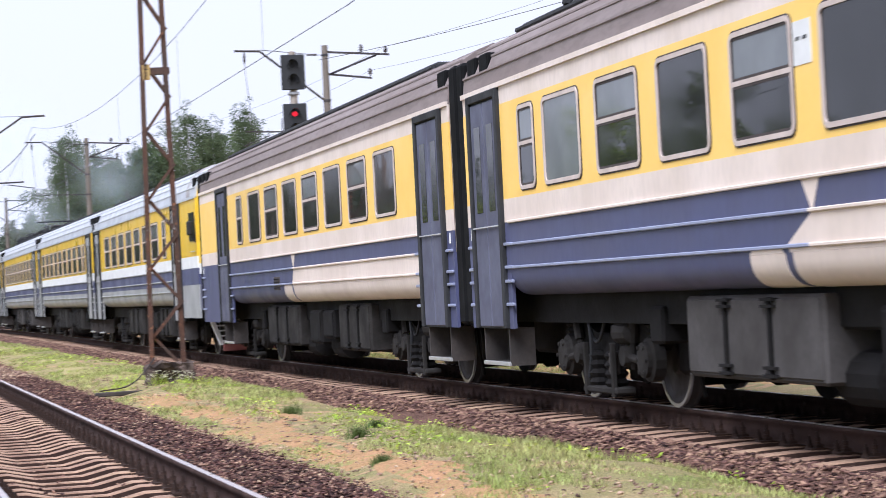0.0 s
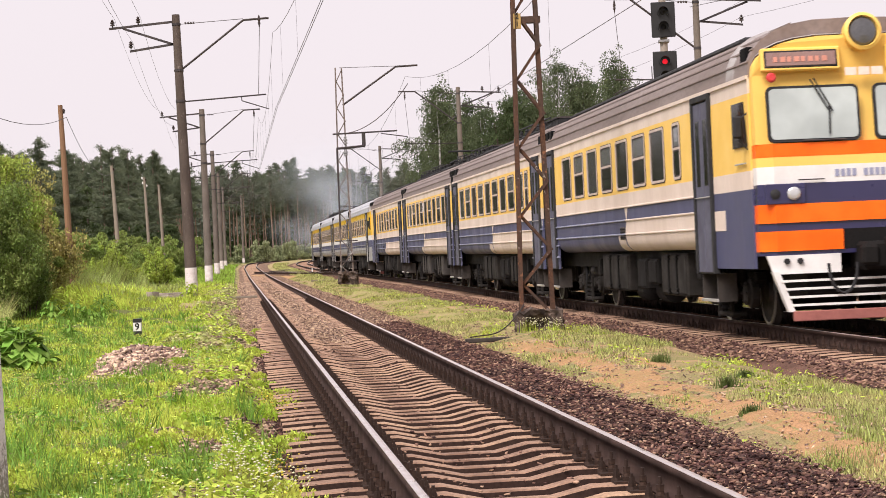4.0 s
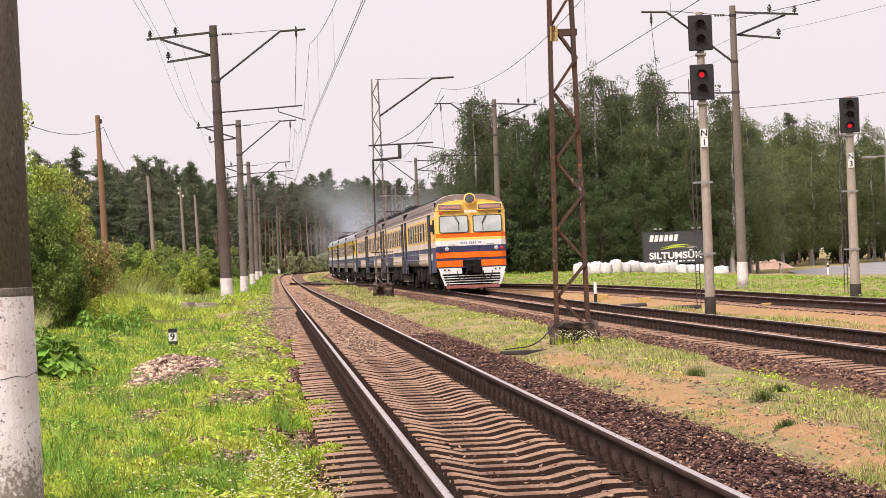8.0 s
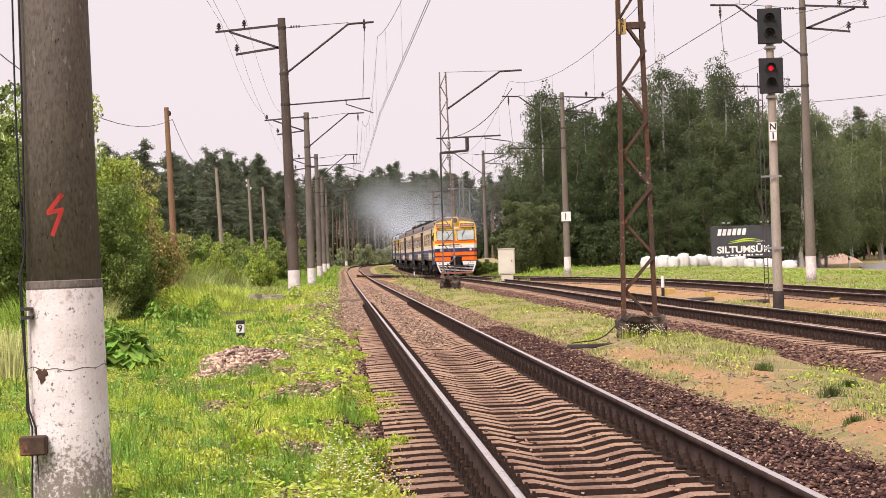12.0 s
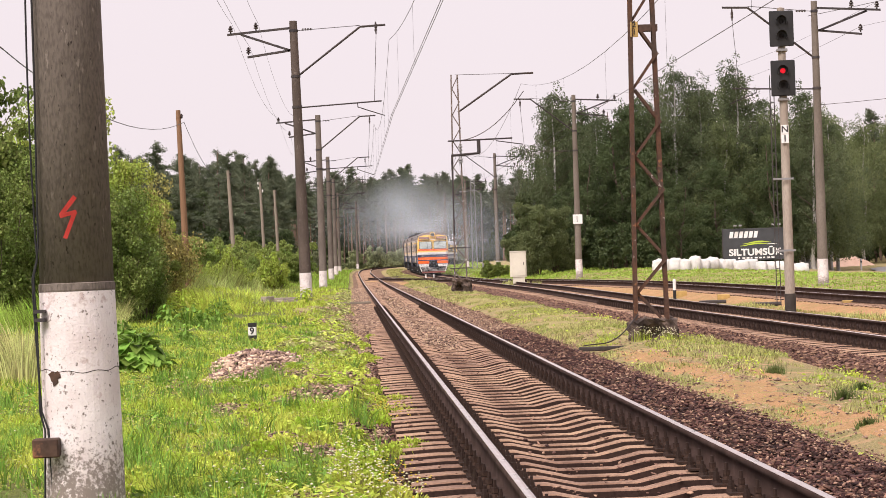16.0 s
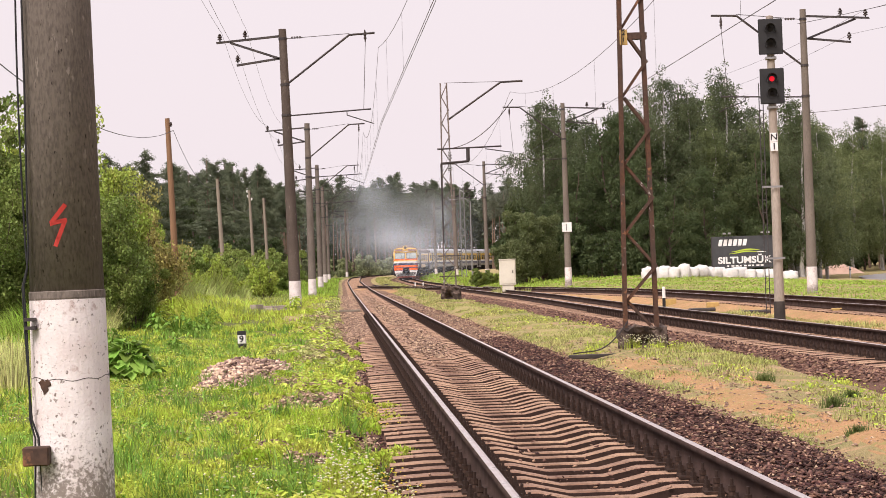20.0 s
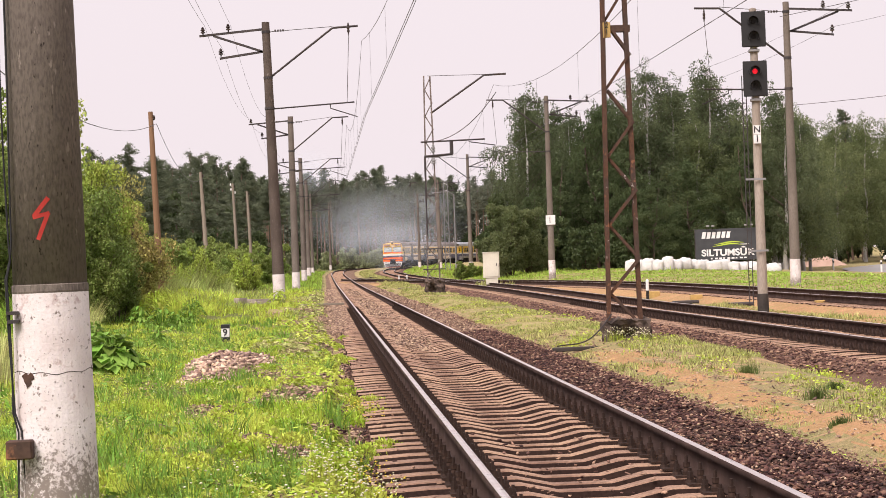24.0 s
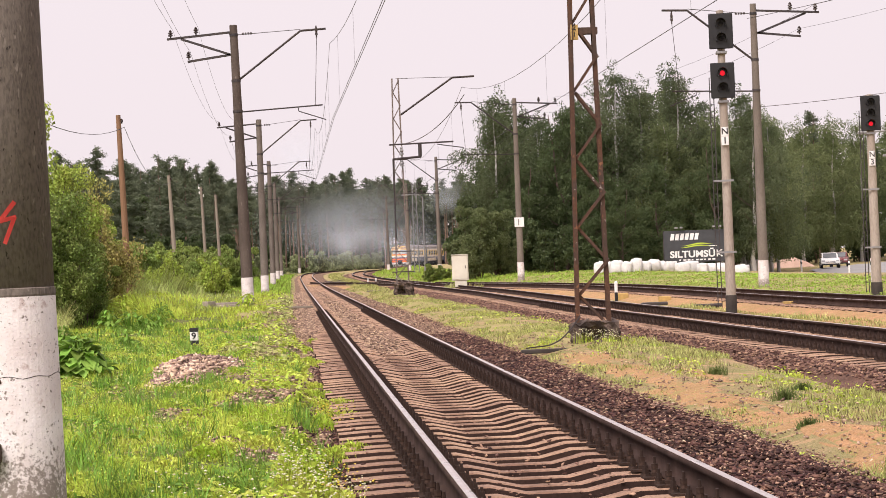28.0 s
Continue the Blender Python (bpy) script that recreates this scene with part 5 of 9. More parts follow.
def window(car, x, w, z0, z1, k, opening, glassm):
    """A side window with rounded corners: rubber seal, painted frame, glass, and a bar where it opens; k: side."""
    y = k * W
    f = 0.045
    a, b = x - w / 2, x + w / 2
    inner = rounded(a, b, z0, z1, 0.06)
    bm = ring(bmesh.new(), rounded(a - f, b + f, z0 - f, z1 + f, 0.1), inner, y - k * 0.02, y + k * 0.02)
    zm = z0 + (z1 - z0) * 0.55
    if opening:
        box(bm, a, b, *sorted((y - k * 0.02, y + k * 0.016)), zm - 0.022, zm + 0.022)
    fr = part("window_frame", bm, M_WFRAME, car)
    part("window_seal", ring(bmesh.new(), rounded(a - f - 0.016, b + f + 0.016, z0 - f - 0.016, z1 + f + 0.016, 0.11), rounded(a - f, b + f, z0 - f, z1 + f, 0.1), y - k * 0.02, y + k * 0.011), M_SEAL, fr)
    # Upper panes that open get the pale tint, as bright sky mirrored there.
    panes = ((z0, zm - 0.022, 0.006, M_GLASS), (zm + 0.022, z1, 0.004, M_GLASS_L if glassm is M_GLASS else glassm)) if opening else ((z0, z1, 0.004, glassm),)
    for c, d, out, material in panes:
        part("pane", box(bmesh.new(), a, b, *sorted((y - k * 0.03, y + k * out)), c, d), material, fr)
        if opening:
            part("pane_seal", ring(bmesh.new(), [(a, c), (b, c), (b, d), (a, d)], [(a + 0.025, c + 0.025), (b - 0.025, c + 0.025), (b - 0.025, d - 0.025), (a + 0.025, d - 0.025)], y, y + k * 0.012), M_SEAL, fr)


def roof_outline(n=14, top=4.68):
    pts = []
    for i in range(n + 1):
        a = math.pi * i / n
        c, s = math.cos(a), math.sin(a)
        pts.append((W * 0.995 * math.copysign(abs(c) ** 0.62, c), 3.83 + (top - 3.83) * abs(s) ** 0.85))
    return pts


def door(car, x, k, old=True):
    """A double sliding door proud of the side in a dark frame, the straight side panels by it, and a step box below."""
    y = k * W
    leaf = M_DOOR if old else M_GREYB
    bm = bmesh.new()
    for d in (-0.66, 0.66):
        box(bm, x + d - 0.06, x + d + 0.06, *sorted((y - k * 0.05, y + k * 0.055)), 0.86, 3.8, 0.01)
    box(bm, x - 0.66, x + 0.66, *sorted((y - k * 0.05, y + k * 0.055)), 3.7, 3.8, 0.01)
    box(bm, x - 0.6, x + 0.6, *sorted((y - k * 0.05, y + k * 0.008)), 0.86, 3.7)
    part("door_frame", bm, M_RUBBER, car)
    for d in (-0.3, 0.3):
        dr = part("door_leaf", box(bmesh.new(), x + d - 0.285, x + d + 0.285, *sorted((y - k * 0.02, y + k * 0.03)), 0.88, 3.68, 0.012), leaf, car, "blue-grey sliding door leaf")
        part("door_window", box(bmesh.new(), x + d - 0.15, x + d + 0.15, *sorted((y, y + k * 0.034)), 2.3, 3.4, 0.01), M_GLASS, dr)
    bm = tube(bmesh.new(), (x - 0.6, y + k * 0.05, 2.12), (x + 0.6, y + k * 0.05, 2.12), 0.012, n=5)
    part("door_rail", bm, M_ALU, car)
    bm = bmesh.new()
    box(bm, x - 0.6, x + 0.6, *sorted((y - k * 0.34, y - k * 0.03)), 0.4, 0.44)
    box(bm, x - 0.6, x - 0.56, *sorted((y - k * 0.34, y - k * 0.02)), 0.44, 0.86)
    box(bm, x + 0.56, x + 0.6, *sorted((y - k * 0.34, y - k * 0.02)), 0.44, 0.86)
    box(bm, x - 0.56, x + 0.56, *sorted((y - k * 0.34, y - k * 0.31)), 0.44, 0.86)
    st = part("door_step", bm, M_STEPBOX, car, "rusty grey step box")
    part("step_edge", box(bmesh.new(), x - 0.6, x + 0.6, *sorted((y - k * 0.03, y + k * 0.005)), 0.4, 0.45, 0.006), M_ALU, st, "worn bright edge")


def pantograph(car, x):
    """A lowered pantograph: base frame on insulators, folded arms, two collector bars."""
    bm = box(bmesh.new(), x - 1.05, x + 1.05, -0.76, 0.76, 4.9, 4.94, 0.01)
    base = part("pantograph", bm, M_BELLOWS, car, "lowered dark steel pantograph")
    for yy in (-0.7, 0.7):
        part("base_rail", tube(bmesh.new(), (x - 1.1, yy, 4.96), (x + 1.1, yy, 4.96), 0.04, n=6), M_RUBBER, base)
        part("lower_arm", tube(bmesh.new(), (x - 0.9, yy * 0.8, 5.0), (x + 0.8, yy * 0.6, 5.2), 0.03, n=6), M_RUBBER, base)
        part("upper_arm", tube(bmesh.new(), (x + 0.8, yy * 0.6, 5.2), (x - 0.8, yy * 0.9, 5.34), 0.025, n=6), M_RUBBER, base)
        for q in (-0.8, 0.8):
            bm = bmesh.new()
            insulator(bm, Vector((x + q, yy, 4.56)), 0.36, 0.09)
            part("insulator", bm, M_INSUL, base)
    for q in (-0.85, -0.6):
        part("collector_bar", tube(bmesh.new(), (x + q, -0.95, 5.34), (x + q, 0.95, 5.34), 0.03, n=6), M_RUBBER, base)


def roof_gear(car, a, b):
    """Dark resistor boxes, insulators and busbars on the roof."""
    x = a
    while x < b - 0.9:
        bx = part("resistor_box", box(bmesh.new(), x, x + 1.0, -0.55, 0.75, 4.66, 4.92, 0.03), M_RUBBER, car)
        part("box_rim", box(bmesh.new(), x - 0.02, x + 1.02, -0.58, 0.78, 4.9, 4.94), M_STEEL_D, bx)
        x += 1.25
    bm = bmesh.new()
    for q in np.arange(a + 0.3, b, 1.25):
        insulator(bm, Vector((q + 0.85, 0.95, 4.5)), 0.4, 0.08)
    tube(bm, (a, 0.95, 4.92), (b, 0.95, 4.95), 0.025, n=6)
    part("busbar", bm, M_RUBBER, car)


def car(style, kind, seed, spin):
    """One coach; style 'old' (cream, yellow, blue) or 'new' (bright yellow, silver roof); kind: 'cab' with the driver's cab behind, 'front' with its cab end ahead, 'motor' or 'plain'."""
    r = random.Random(seed)
    old = style == "old"
    label = {"old": "yellow, cream and blue commuter train coach", "new": "bright yellow commuter train coach with silver roof"}[style]
    if kind == "cab":
        label += ", rear cab end"
    cr = empty("train_coach", label=label, category="train", group="coaches of the train")
    x0, x1 = -HALF, HALF
    yel, roof = (M_YEL, M_ROOF) if old else (M_YEL_B, M_ROOF_S)
    upper = M_CREAM if old else M_YEL_B
    # shell, roof, bands
    part("body_shell", box(bmesh.new(), x0, x1, -W + 0.04, W - 0.04, 1.45, 3.84), M_CREAM if old else M_GREYB, cr)
    part("roof", prism(bmesh.new(), roof_outline(), "x", x0, x1), roof, cr, smooth=False)
    for i, (yy, zz) in enumerate(roof_outline(14)[1:14]):
        if i in (0, 1, 2, 10, 11, 12, 4, 8):
            part("roof_rib", tube(bmesh.new(), (x0, yy * 1.0, zz), (x1, yy * 1.0, zz), 0.022, n=5), roof, cr)
    part("gutter", slab(bmesh.new(), x0, x1, 3.80, 3.86, W + 0.03, 0.05), M_CREAM if old else M_ROOF_S, cr)
    part("upper_band", slab(bmesh.new(), x0, x1, 3.59, 3.81), upper, cr)
    part("window_band", slab(bmesh.new(), x0, x1, 2.43, 3.59, W + 0.002), yel, cr, "yellow band round the windows")
    part("waist_band", slab(bmesh.new(), x0, x1, 2.15, 2.43, W + 0.004), M_CREAM if old else M_WHITE, cr)
    part("blue_band", slab(bmesh.new(), x0, x1, 1.85 if old else 1.75, 2.15, W + 0.002), M_BLUE, cr)
    low = M_BLUE if old else M_GREYB
    xl, xr = x0 + (4.25 if kind == "cab" else 1.95), x1 - (4.25 if kind == "front" else 1.95)
    # lower side: curved under between the doors, straight and deeper beside them
    sec = [(W - 0.03, 1.86 if old else 1.76), (W, 1.86 if old else 1.76), (W, 1.55), (W - 0.008, 1.485), (W - 0.022, 1.42), (W - 0.05, 1.365), (W - 0.09, 1.32), (W - 0.14, 1.285), (W - 0.2, 1.265), (W - 0.3, 1.255), (W - 0.3, 1.285)]
    for k in (-1, 1):
        bm = prism(bmesh.new(), [(k * u, v) for u, v in sec], "x", xl, xr)
        bmesh.ops.recalc_face_normals(bm, faces=bm.faces[:])
        soft_sides(part("skirt", bm, low, cr, smooth=True))
        for a, b in ((x0, xl), (xr, x1)):
            part("door_panel", box(bmesh.new(), a, b, *sorted((k * (W - 0.04), k * W)), 0.86 if not (kind == "cab" and a == x0) else 0.95, 1.86 if old else 1.76), low, cr)
    if old:
        # the cream panels with slanting ends over the blue skirt
        sl = {"motor": 0.5, "plain": -0.3, "front": 0.1, "cab": -0.3}[kind]
        so = sl + (0.37 if kind == "motor" else 0.0)
        for k in (-1, 1):
            bm = bmesh.new()
            prism(bm, [(-HALF + 1.9, 1.55), (so + 0.05, 1.55), (so + 0.09, 1.62), (sl - 0.06, 1.87), (-HALF + 1.9, 1.87)], "y", *sorted((k * (W - 0.02), k * (W + 0.006))))
            sc = [(u + 0.006, v - 0.003) for u, v in sec[2:10]] + [(u - 0.02, v + 0.012) for u, v in sec[9:1:-1]]
            prism(bm, [(k * u, v) for u, v in sc], "x", -HALF + 1.96 if kind != "cab" else xl, so)
            prism(bm, [(k * u, v) for u, v in sc], "x", so + 0.16, so + 0.95)
            bmesh.ops.recalc_face_normals(bm, faces=bm.faces[:])
            soft_sides(part("cream_panel", bm, M_CREAM, cr, "cream panel with slanting ends", smooth=True))
            for pts in ([(so + 0.18, 1.55), (so + 0.95, 1.55), (so + 0.88, 1.6), (so + 0.26, 1.6)], [(sl - 0.08, 1.87), (sl + 0.12, 2.14), (sl - 0.24, 2.14)]):
                part("cream_slash", prism(bmesh.new(), pts, "y", *sorted((k * (W - 0.02), k * (W + 0.008)))), M_CREAM, cr)
    for z in (2.15, 1.88, 1.6):
        for k in (-1, 1):
            # Ribs over blue take the lighter tone as their painted sky highlight.
            spans = [(xl - 0.02, sl - 0.02, M_CREAM), (sl, xr + 0.02, M_BLUE_R)] if old and z < 2.1 else [(xl, xr, M_CREAM if old else M_GREYB)]
            for a, b, material in spans:
                part("side_rib", box(bmesh.new(), a, b, *sorted((k * (W - 0.005), k * (W + 0.03))), z - 0.015, z + 0.02, 0.008), material, cr)
            if z == 2.15:
                continue
            for a, b in ((x0 + 0.03, x0 + 0.36), (x1 - 0.36, x1 - 0.03), (xr - 0.12, xr + 0.2)) + (() if kind == "cab" else ((xl - 0.2, xl + 0.12),)):
                if kind == "cab" and a < x0 + 0.1:
                    continue
                for q in (0.0, -0.45):
                    part("grab_step", box(bmesh.new(), a, b, *sorted((k * (W - 0.005), k * (W + 0.035))), z + q - 0.015, z + q + 0.025, 0.008), M_BLUE_R if old else M_ALU, cr)
    for k in (-1, 1):
        for x in (x0 + 0.16, x1 - 0.16):
            if not (kind == "cab" and x < 0):
                part("notice", box(bmesh.new(), x - 0.03, x + 0.03, *sorted((k * W, k * (W + 0.008))), 1.98, 2.12), M_WHITE, cr)
    if kind == "motor" and old:
        nt = part("paper_notice", box(bmesh.new(), 0.27, 0.63, W, W + 0.008, 3.06, 3.42), M_WHITE, cr, "white paper notice between the windows")
        for u in (0.35, 0.49):
            part("notice_mark", box(bmesh.new(), u, u + 0.08, W + 0.008, W + 0.011, 3.26, 3.29), M_BLACK, nt)
    # ends
    for x, s in ((x0, -1), (x1, 1)):
        if kind == "cab" and s < 0:
            continue
        part("end_wall", box(bmesh.new(), *sorted((x, x + s * 0.05)), -W + 0.04, W - 0.04, 1.1, 3.95), M_UNDER, cr)
        # Bellows widened to the full side, near black for the shaded gap.
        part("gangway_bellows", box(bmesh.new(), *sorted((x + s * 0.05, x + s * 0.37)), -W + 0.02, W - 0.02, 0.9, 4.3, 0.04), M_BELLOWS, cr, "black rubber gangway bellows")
    # doors, windows
    for k in (-1, 1):
        for d in (HALF - (3.4 if kind == "front" else 1.05), -HALF + (3.4 if kind == "cab" else 1.05)):
            door(cr, d, k, old)
        # one narrow window by the cab or motor end, then wide ones in a row
        side = 1 if kind in ("motor", "front") else -1
        if kind in ("cab", "front"):
            first_, wide_, n, step_ = 5.85, 4.0, 7, -1.945
        else:
            first_, wide_, n, step_ = 8.6, 7.2, 9, -1.95
        window(cr, side * first_, 0.58, 2.55, 3.45, k, True, M_GLASS)
        for i in range(n):
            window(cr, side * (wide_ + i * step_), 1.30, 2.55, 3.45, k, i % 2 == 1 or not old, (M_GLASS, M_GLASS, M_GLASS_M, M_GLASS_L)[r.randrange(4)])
        for d in (HALF - 0.35, HALF - 0.95, -HALF + 0.4):
            part("air_grille", box(bmesh.new(), d - 0.2, d + 0.2, *sorted((k * (W - 0.3), k * (W - 0.04))), 4.02, 4.3, 0.02), M_BELLOWS, cr)
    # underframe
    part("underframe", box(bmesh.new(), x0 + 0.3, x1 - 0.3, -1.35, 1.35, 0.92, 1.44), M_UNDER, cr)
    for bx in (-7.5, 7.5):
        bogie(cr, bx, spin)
    # solid dark blocks fill the shaded view under the floor; large grey boxes with clasped lids
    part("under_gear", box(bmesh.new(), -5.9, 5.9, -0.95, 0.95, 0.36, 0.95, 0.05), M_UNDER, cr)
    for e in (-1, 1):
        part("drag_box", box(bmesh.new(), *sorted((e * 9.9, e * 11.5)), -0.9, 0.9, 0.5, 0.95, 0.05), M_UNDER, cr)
    for x, w, n, z in ((-5.3, 2.4, 3, 0.42), (-1.3, 1.0, 1, 0.5), (0.78, 3.26, 3, 0.43), (-2.4, 0.9, 1, 0.6)):
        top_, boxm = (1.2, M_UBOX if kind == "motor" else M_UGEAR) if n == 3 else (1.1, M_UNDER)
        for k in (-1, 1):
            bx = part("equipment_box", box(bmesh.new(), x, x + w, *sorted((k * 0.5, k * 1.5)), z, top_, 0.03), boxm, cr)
            for q in range(n):
                a, b = x + 0.05 + (w - 0.06) * q / n, x + (w - 0.06) * (q + 1) / n
                lid = part("box_lid", box(bmesh.new(), a, b, *sorted((k * 1.49, k * 1.52)), z + 0.05, top_ - 0.04, 0.008), boxm, bx)
                if n == 3 and q:
                    bm = box(bmesh.new(), a - 0.035, a + 0.01, *sorted((k * 1.5, k * 1.55)), z + 0.03, top_ - 0.02, 0.006)
                    for zz in (z + 0.06, z + 0.13, top_ - 0.1, top_ - 0.04):
                        box(bm, a - 0.15, a + 0.13, *sorted((k * 1.5, k * 1.56)), zz - 0.014, zz + 0.014)
                    part("clasp", bm, M_UNDER, lid)
    for x, w in ((5.0, 0.4), (-6.1, 0.35), (-3.0, 0.3)):
        for k in (-1, 1):
            part("valve_box", box(bmesh.new(), x, x + w, *sorted((k * 1.05, k * 1.42)), 0.66 + 0.06 * k, 1.1, 0.03), M_UNDER, cr)
    if old and kind in ("cab", "front"):
        # a small louvred opening in the skirt
        gx = 1.5 if kind == "front" else -0.2
        for k in (-1, 1):
            g = part("skirt_grille", box(bmesh.new(), gx, gx + 0.6, *sorted((k * (W - 0.02), k * (W + 0.012))), 1.5, 1.75, 0.008), M_SEAL, cr)
            for q in range(4):
                part("louvre", box(bmesh.new(), gx + 0.03, gx + 0.57, *sorted((k * W, k * (W + 0.02))), 1.53 + 0.055 * q, 1.55 + 0.055 * q), M_UNDER, g)
    for x in (-2.2, 0.1):
        for k in (-1, 1):
            part("air_tank", lathe(bmesh.new(), [(0.1, 0), (0.24, 0.06), (0.24, 0.9), (0.1, 0.96)], 14, pose(x, k * 1.1, 0.48, 0, 90)), M_UNDER, cr)
    bm = bmesh.new()
    for k in (-1, 1):
        tube(bm, (-4.5, k * 1.3, 0.95), (4.5, k * 1.3, 0.9), 0.03, n=6)
    tube(bm, (-11.6, 0, 1.0), (11.6, 0, 1.0), 0.1, n=6)
    part("brake_pipe", bm, M_UNDER, cr)
    bm = bmesh.new()
    if old:
        box(bm, x0 + 3.3, x1 - 0.3, 0.6, 0.95, 4.5, 4.74, 0.03)
    tube(bm, (x0 + 3.3, 1.0, 4.66), (x1 - 0.3, 1.0, 4.66), 0.035, n=6)
    part("roof_conduit", bm, M_RUBBER, cr, "dark cable trunk along the roof")
    if kind == "motor":
        pantograph(cr, -HALF + 8.5)
        roof_gear(cr, 4.2, 9.0)
        roof_gear(cr, -1.4, 3.6)
        roof_gear(cr, -10.6, -7.5)
    if kind == "plain" and old:
        roof_gear(cr, 6.6, 11.2)
        roof_gear(cr, -8.5, -2.0)
    for q in np.arange(-9.5, 10, 2.6):
        part("roof_vent", box(bmesh.new(), q, q + 0.7, -0.45, 0.45, 4.6, 4.74, 0.03), roof, cr)
    if kind == "cab":
        cab_end(cr, old)
    return cr


def cab_end(cr, old):
    """The driver's cab front: slightly raked panels in stripes, two windscreens, lamps, coupler and plough."""
    xb = -HALF
    xf = xb - 0.42

    def panel(name, z0, z1, material, y0=-W + 0.03, y1=W - 0.03, d=0.0, label=""):
        bm = bmesh.new()
        c = 0.22 if y0 < -1.5 else 0.0
        c2 = 0.22 if y1 > 1.5 else 0.0
        pts = [(xb, y0), (xf - d + (0.2 if c else 0), y0), (xf - d, y0 + c), (xf - d, y1 - c2), (xf - d + (0.2 if c2 else 0), y1), (xb, y1)]
        prism(bm, pts, "z", z0, z1)
        return part(name, bm, material, cr, label)
    yel = M_YEL if old else M_YEL_B
    panel("front_apron", 1.14, 1.2, M_NAVY)
    if old:
        panel("front_stripe", 1.2, 1.5, M_ORANGE, -W + 0.03, -0.45, 0.03, "orange stripe")
        panel("front_stripe", 1.2, 1.5, M_ORANGE, 0.45, W - 0.03, 0.03, "orange stripe")
        panel("front_stripe", 1.2, 1.5, M_UNDER, -0.45, 0.45)
        panel("front_stripe", 1.5, 1.62, M_NAVY)
        panel("front_stripe", 1.62, 1.9, M_ORANGE, d=0.03, label="broad orange stripe")
        panel("front_stripe", 1.9, 2.2, M_NAVY, d=0.01)
        panel("front_stripe", 2.2, 2.46, M_WHITE, d=0.008)
        panel("front_stripe", 2.46, 2.6, yel, d=0.006)
        panel("front_stripe", 2.6, 2.8, M_ORANGE, d=0.009)
    else:
        panel("front_stripe", 1.2, 2.0, M_NAVY)
        panel("front_stripe", 2.0, 2.25, M_WHITE)
        panel("front_stripe", 2.25, 2.8, yel)
    # upper front: raked back, with an arched top
    bm = bmesh.new()
    out = [(-W + 0.03, 2.8)] + [(yy * 0.985, zz) for yy, zz in roof_outline(14, 4.4)][::-1] + [(W - 0.03, 2.8)]
    lo, hi = [], []
    for yy, zz in out:
        rake = 0.10 * (zz - 2.8)
        side = 0.2 * max(0.0, (abs(yy) - 1.45) / 0.28)
        lo.append(bm.verts.new((xf + rake + side, yy, zz)))
        hi.append(bm.verts.new((xb + 0.02, yy, zz)))
    bm.faces.new(lo[::-1])
    bm.faces.new(hi)
    for i in range(len(out)):
        j = (i + 1) % len(out)
        bm.faces.new((lo[i], lo[j], hi[j], hi[i]))
    part("front_head", bm, yel, cr, "yellow upper front of the cab")
    # domed cab roof rising from the front's arch
    bm = bmesh.new()
    ra, rb = [], []
    for (ya, za), (yb, zb) in zip(roof_outline(14, 4.42), roof_outline(14, 4.72)):
        ra.append(bm.verts.new((xf + 0.16 + 0.10 * (za - 2.8) + 0.2 * max(0.0, (abs(ya) - 1.45) / 0.28), ya * 0.99, za + 0.012)))
        rb.append(bm.verts.new((xb + 1.5, yb * 1.004, zb + 0.012)))
    for i in range(14):
        bm.faces.new((ra[i], rb[i], rb[i + 1], ra[i + 1]))
    part("cab_roof", bm, M_ROOF_W, cr, "pale weathered grey cab roof", smooth=True)
    tilt = math.degrees(math.atan(0.10))

    def on_front(y, z, d=0.0):
        """A pose on the raked front: x to the viewer's right, z outward."""
        return Matrix.Translation((xf + 0.10 * max(0.0, z - 2.8) - d, y, z)) @ Matrix(((0, 0, -1, 0), (-1, 0, 0, 0), (0, 1, 0, 0), (0, 0, 0, 1))) @ pose(0, 0, 0, -tilt if z > 2.8 else 0)
    for k in (-1, 1):
        bm = prism(bmesh.new(), rounded(-0.7, 0.7, -0.42, 0.42, 0.09, 4), "z", -0.03, 0.025)
        ob = part("windscreen_seal", bm, M_RUBBER, cr)
        ob.matrix_basis = on_front(k * 0.81, 3.23)
        ob2 = part("windscreen", prism(bmesh.new(), rounded(-0.66, 0.66, -0.38, 0.38, 0.07, 4), "z", 0.0, 0.034), M_WSCREEN, ob, "pale windscreen with sky reflection in its tint")
        bm = tube(bmesh.new(), (0.25 * k, 0.0, 0.06), (0.62 * k * -0.05, 0.5, 0.07), 0.012, n=6)
        tube(bm, (0.22 * k, -0.32, 0.055), (0.24 * k, 0.1, 0.055), 0.014, n=6)
        tube(bm, (0.29 * k, 0.02, 0.06), (0.02 * k, 0.52, 0.07), 0.012, n=6)
        part("wiper", bm, M_RUBBER, ob)
        bm = box(bmesh.new(), -0.6, 0.6, -0.175, 0.175, -0.08, 0.03, 0.02)
        ob = part("destination_box", bm, yel, cr)
        part("destination_frame", box(bmesh.new(), -0.56, 0.56, -0.135, 0.135, 0.0, 0.04, 0.015), M_RUBBER, ob)
        ob.matrix_basis = on_front(k * 0.95, 4.05)
        pane = part("destination_pane", box(bmesh.new(), -0.53, 0.53, -0.105, 0.105, 0.0, 0.046, 0.008), M_MAROON, ob, "dull red destination glass")
        bm = bmesh.new()
        for q in range(8):
            box(bm, -0.42 + q * 0.105, -0.36 + q * 0.105 + 0.02 * (q % 2), -0.045, 0.035, 0.05, 0.054)
        part("destination_marks", bm, M_MARKS, ob)
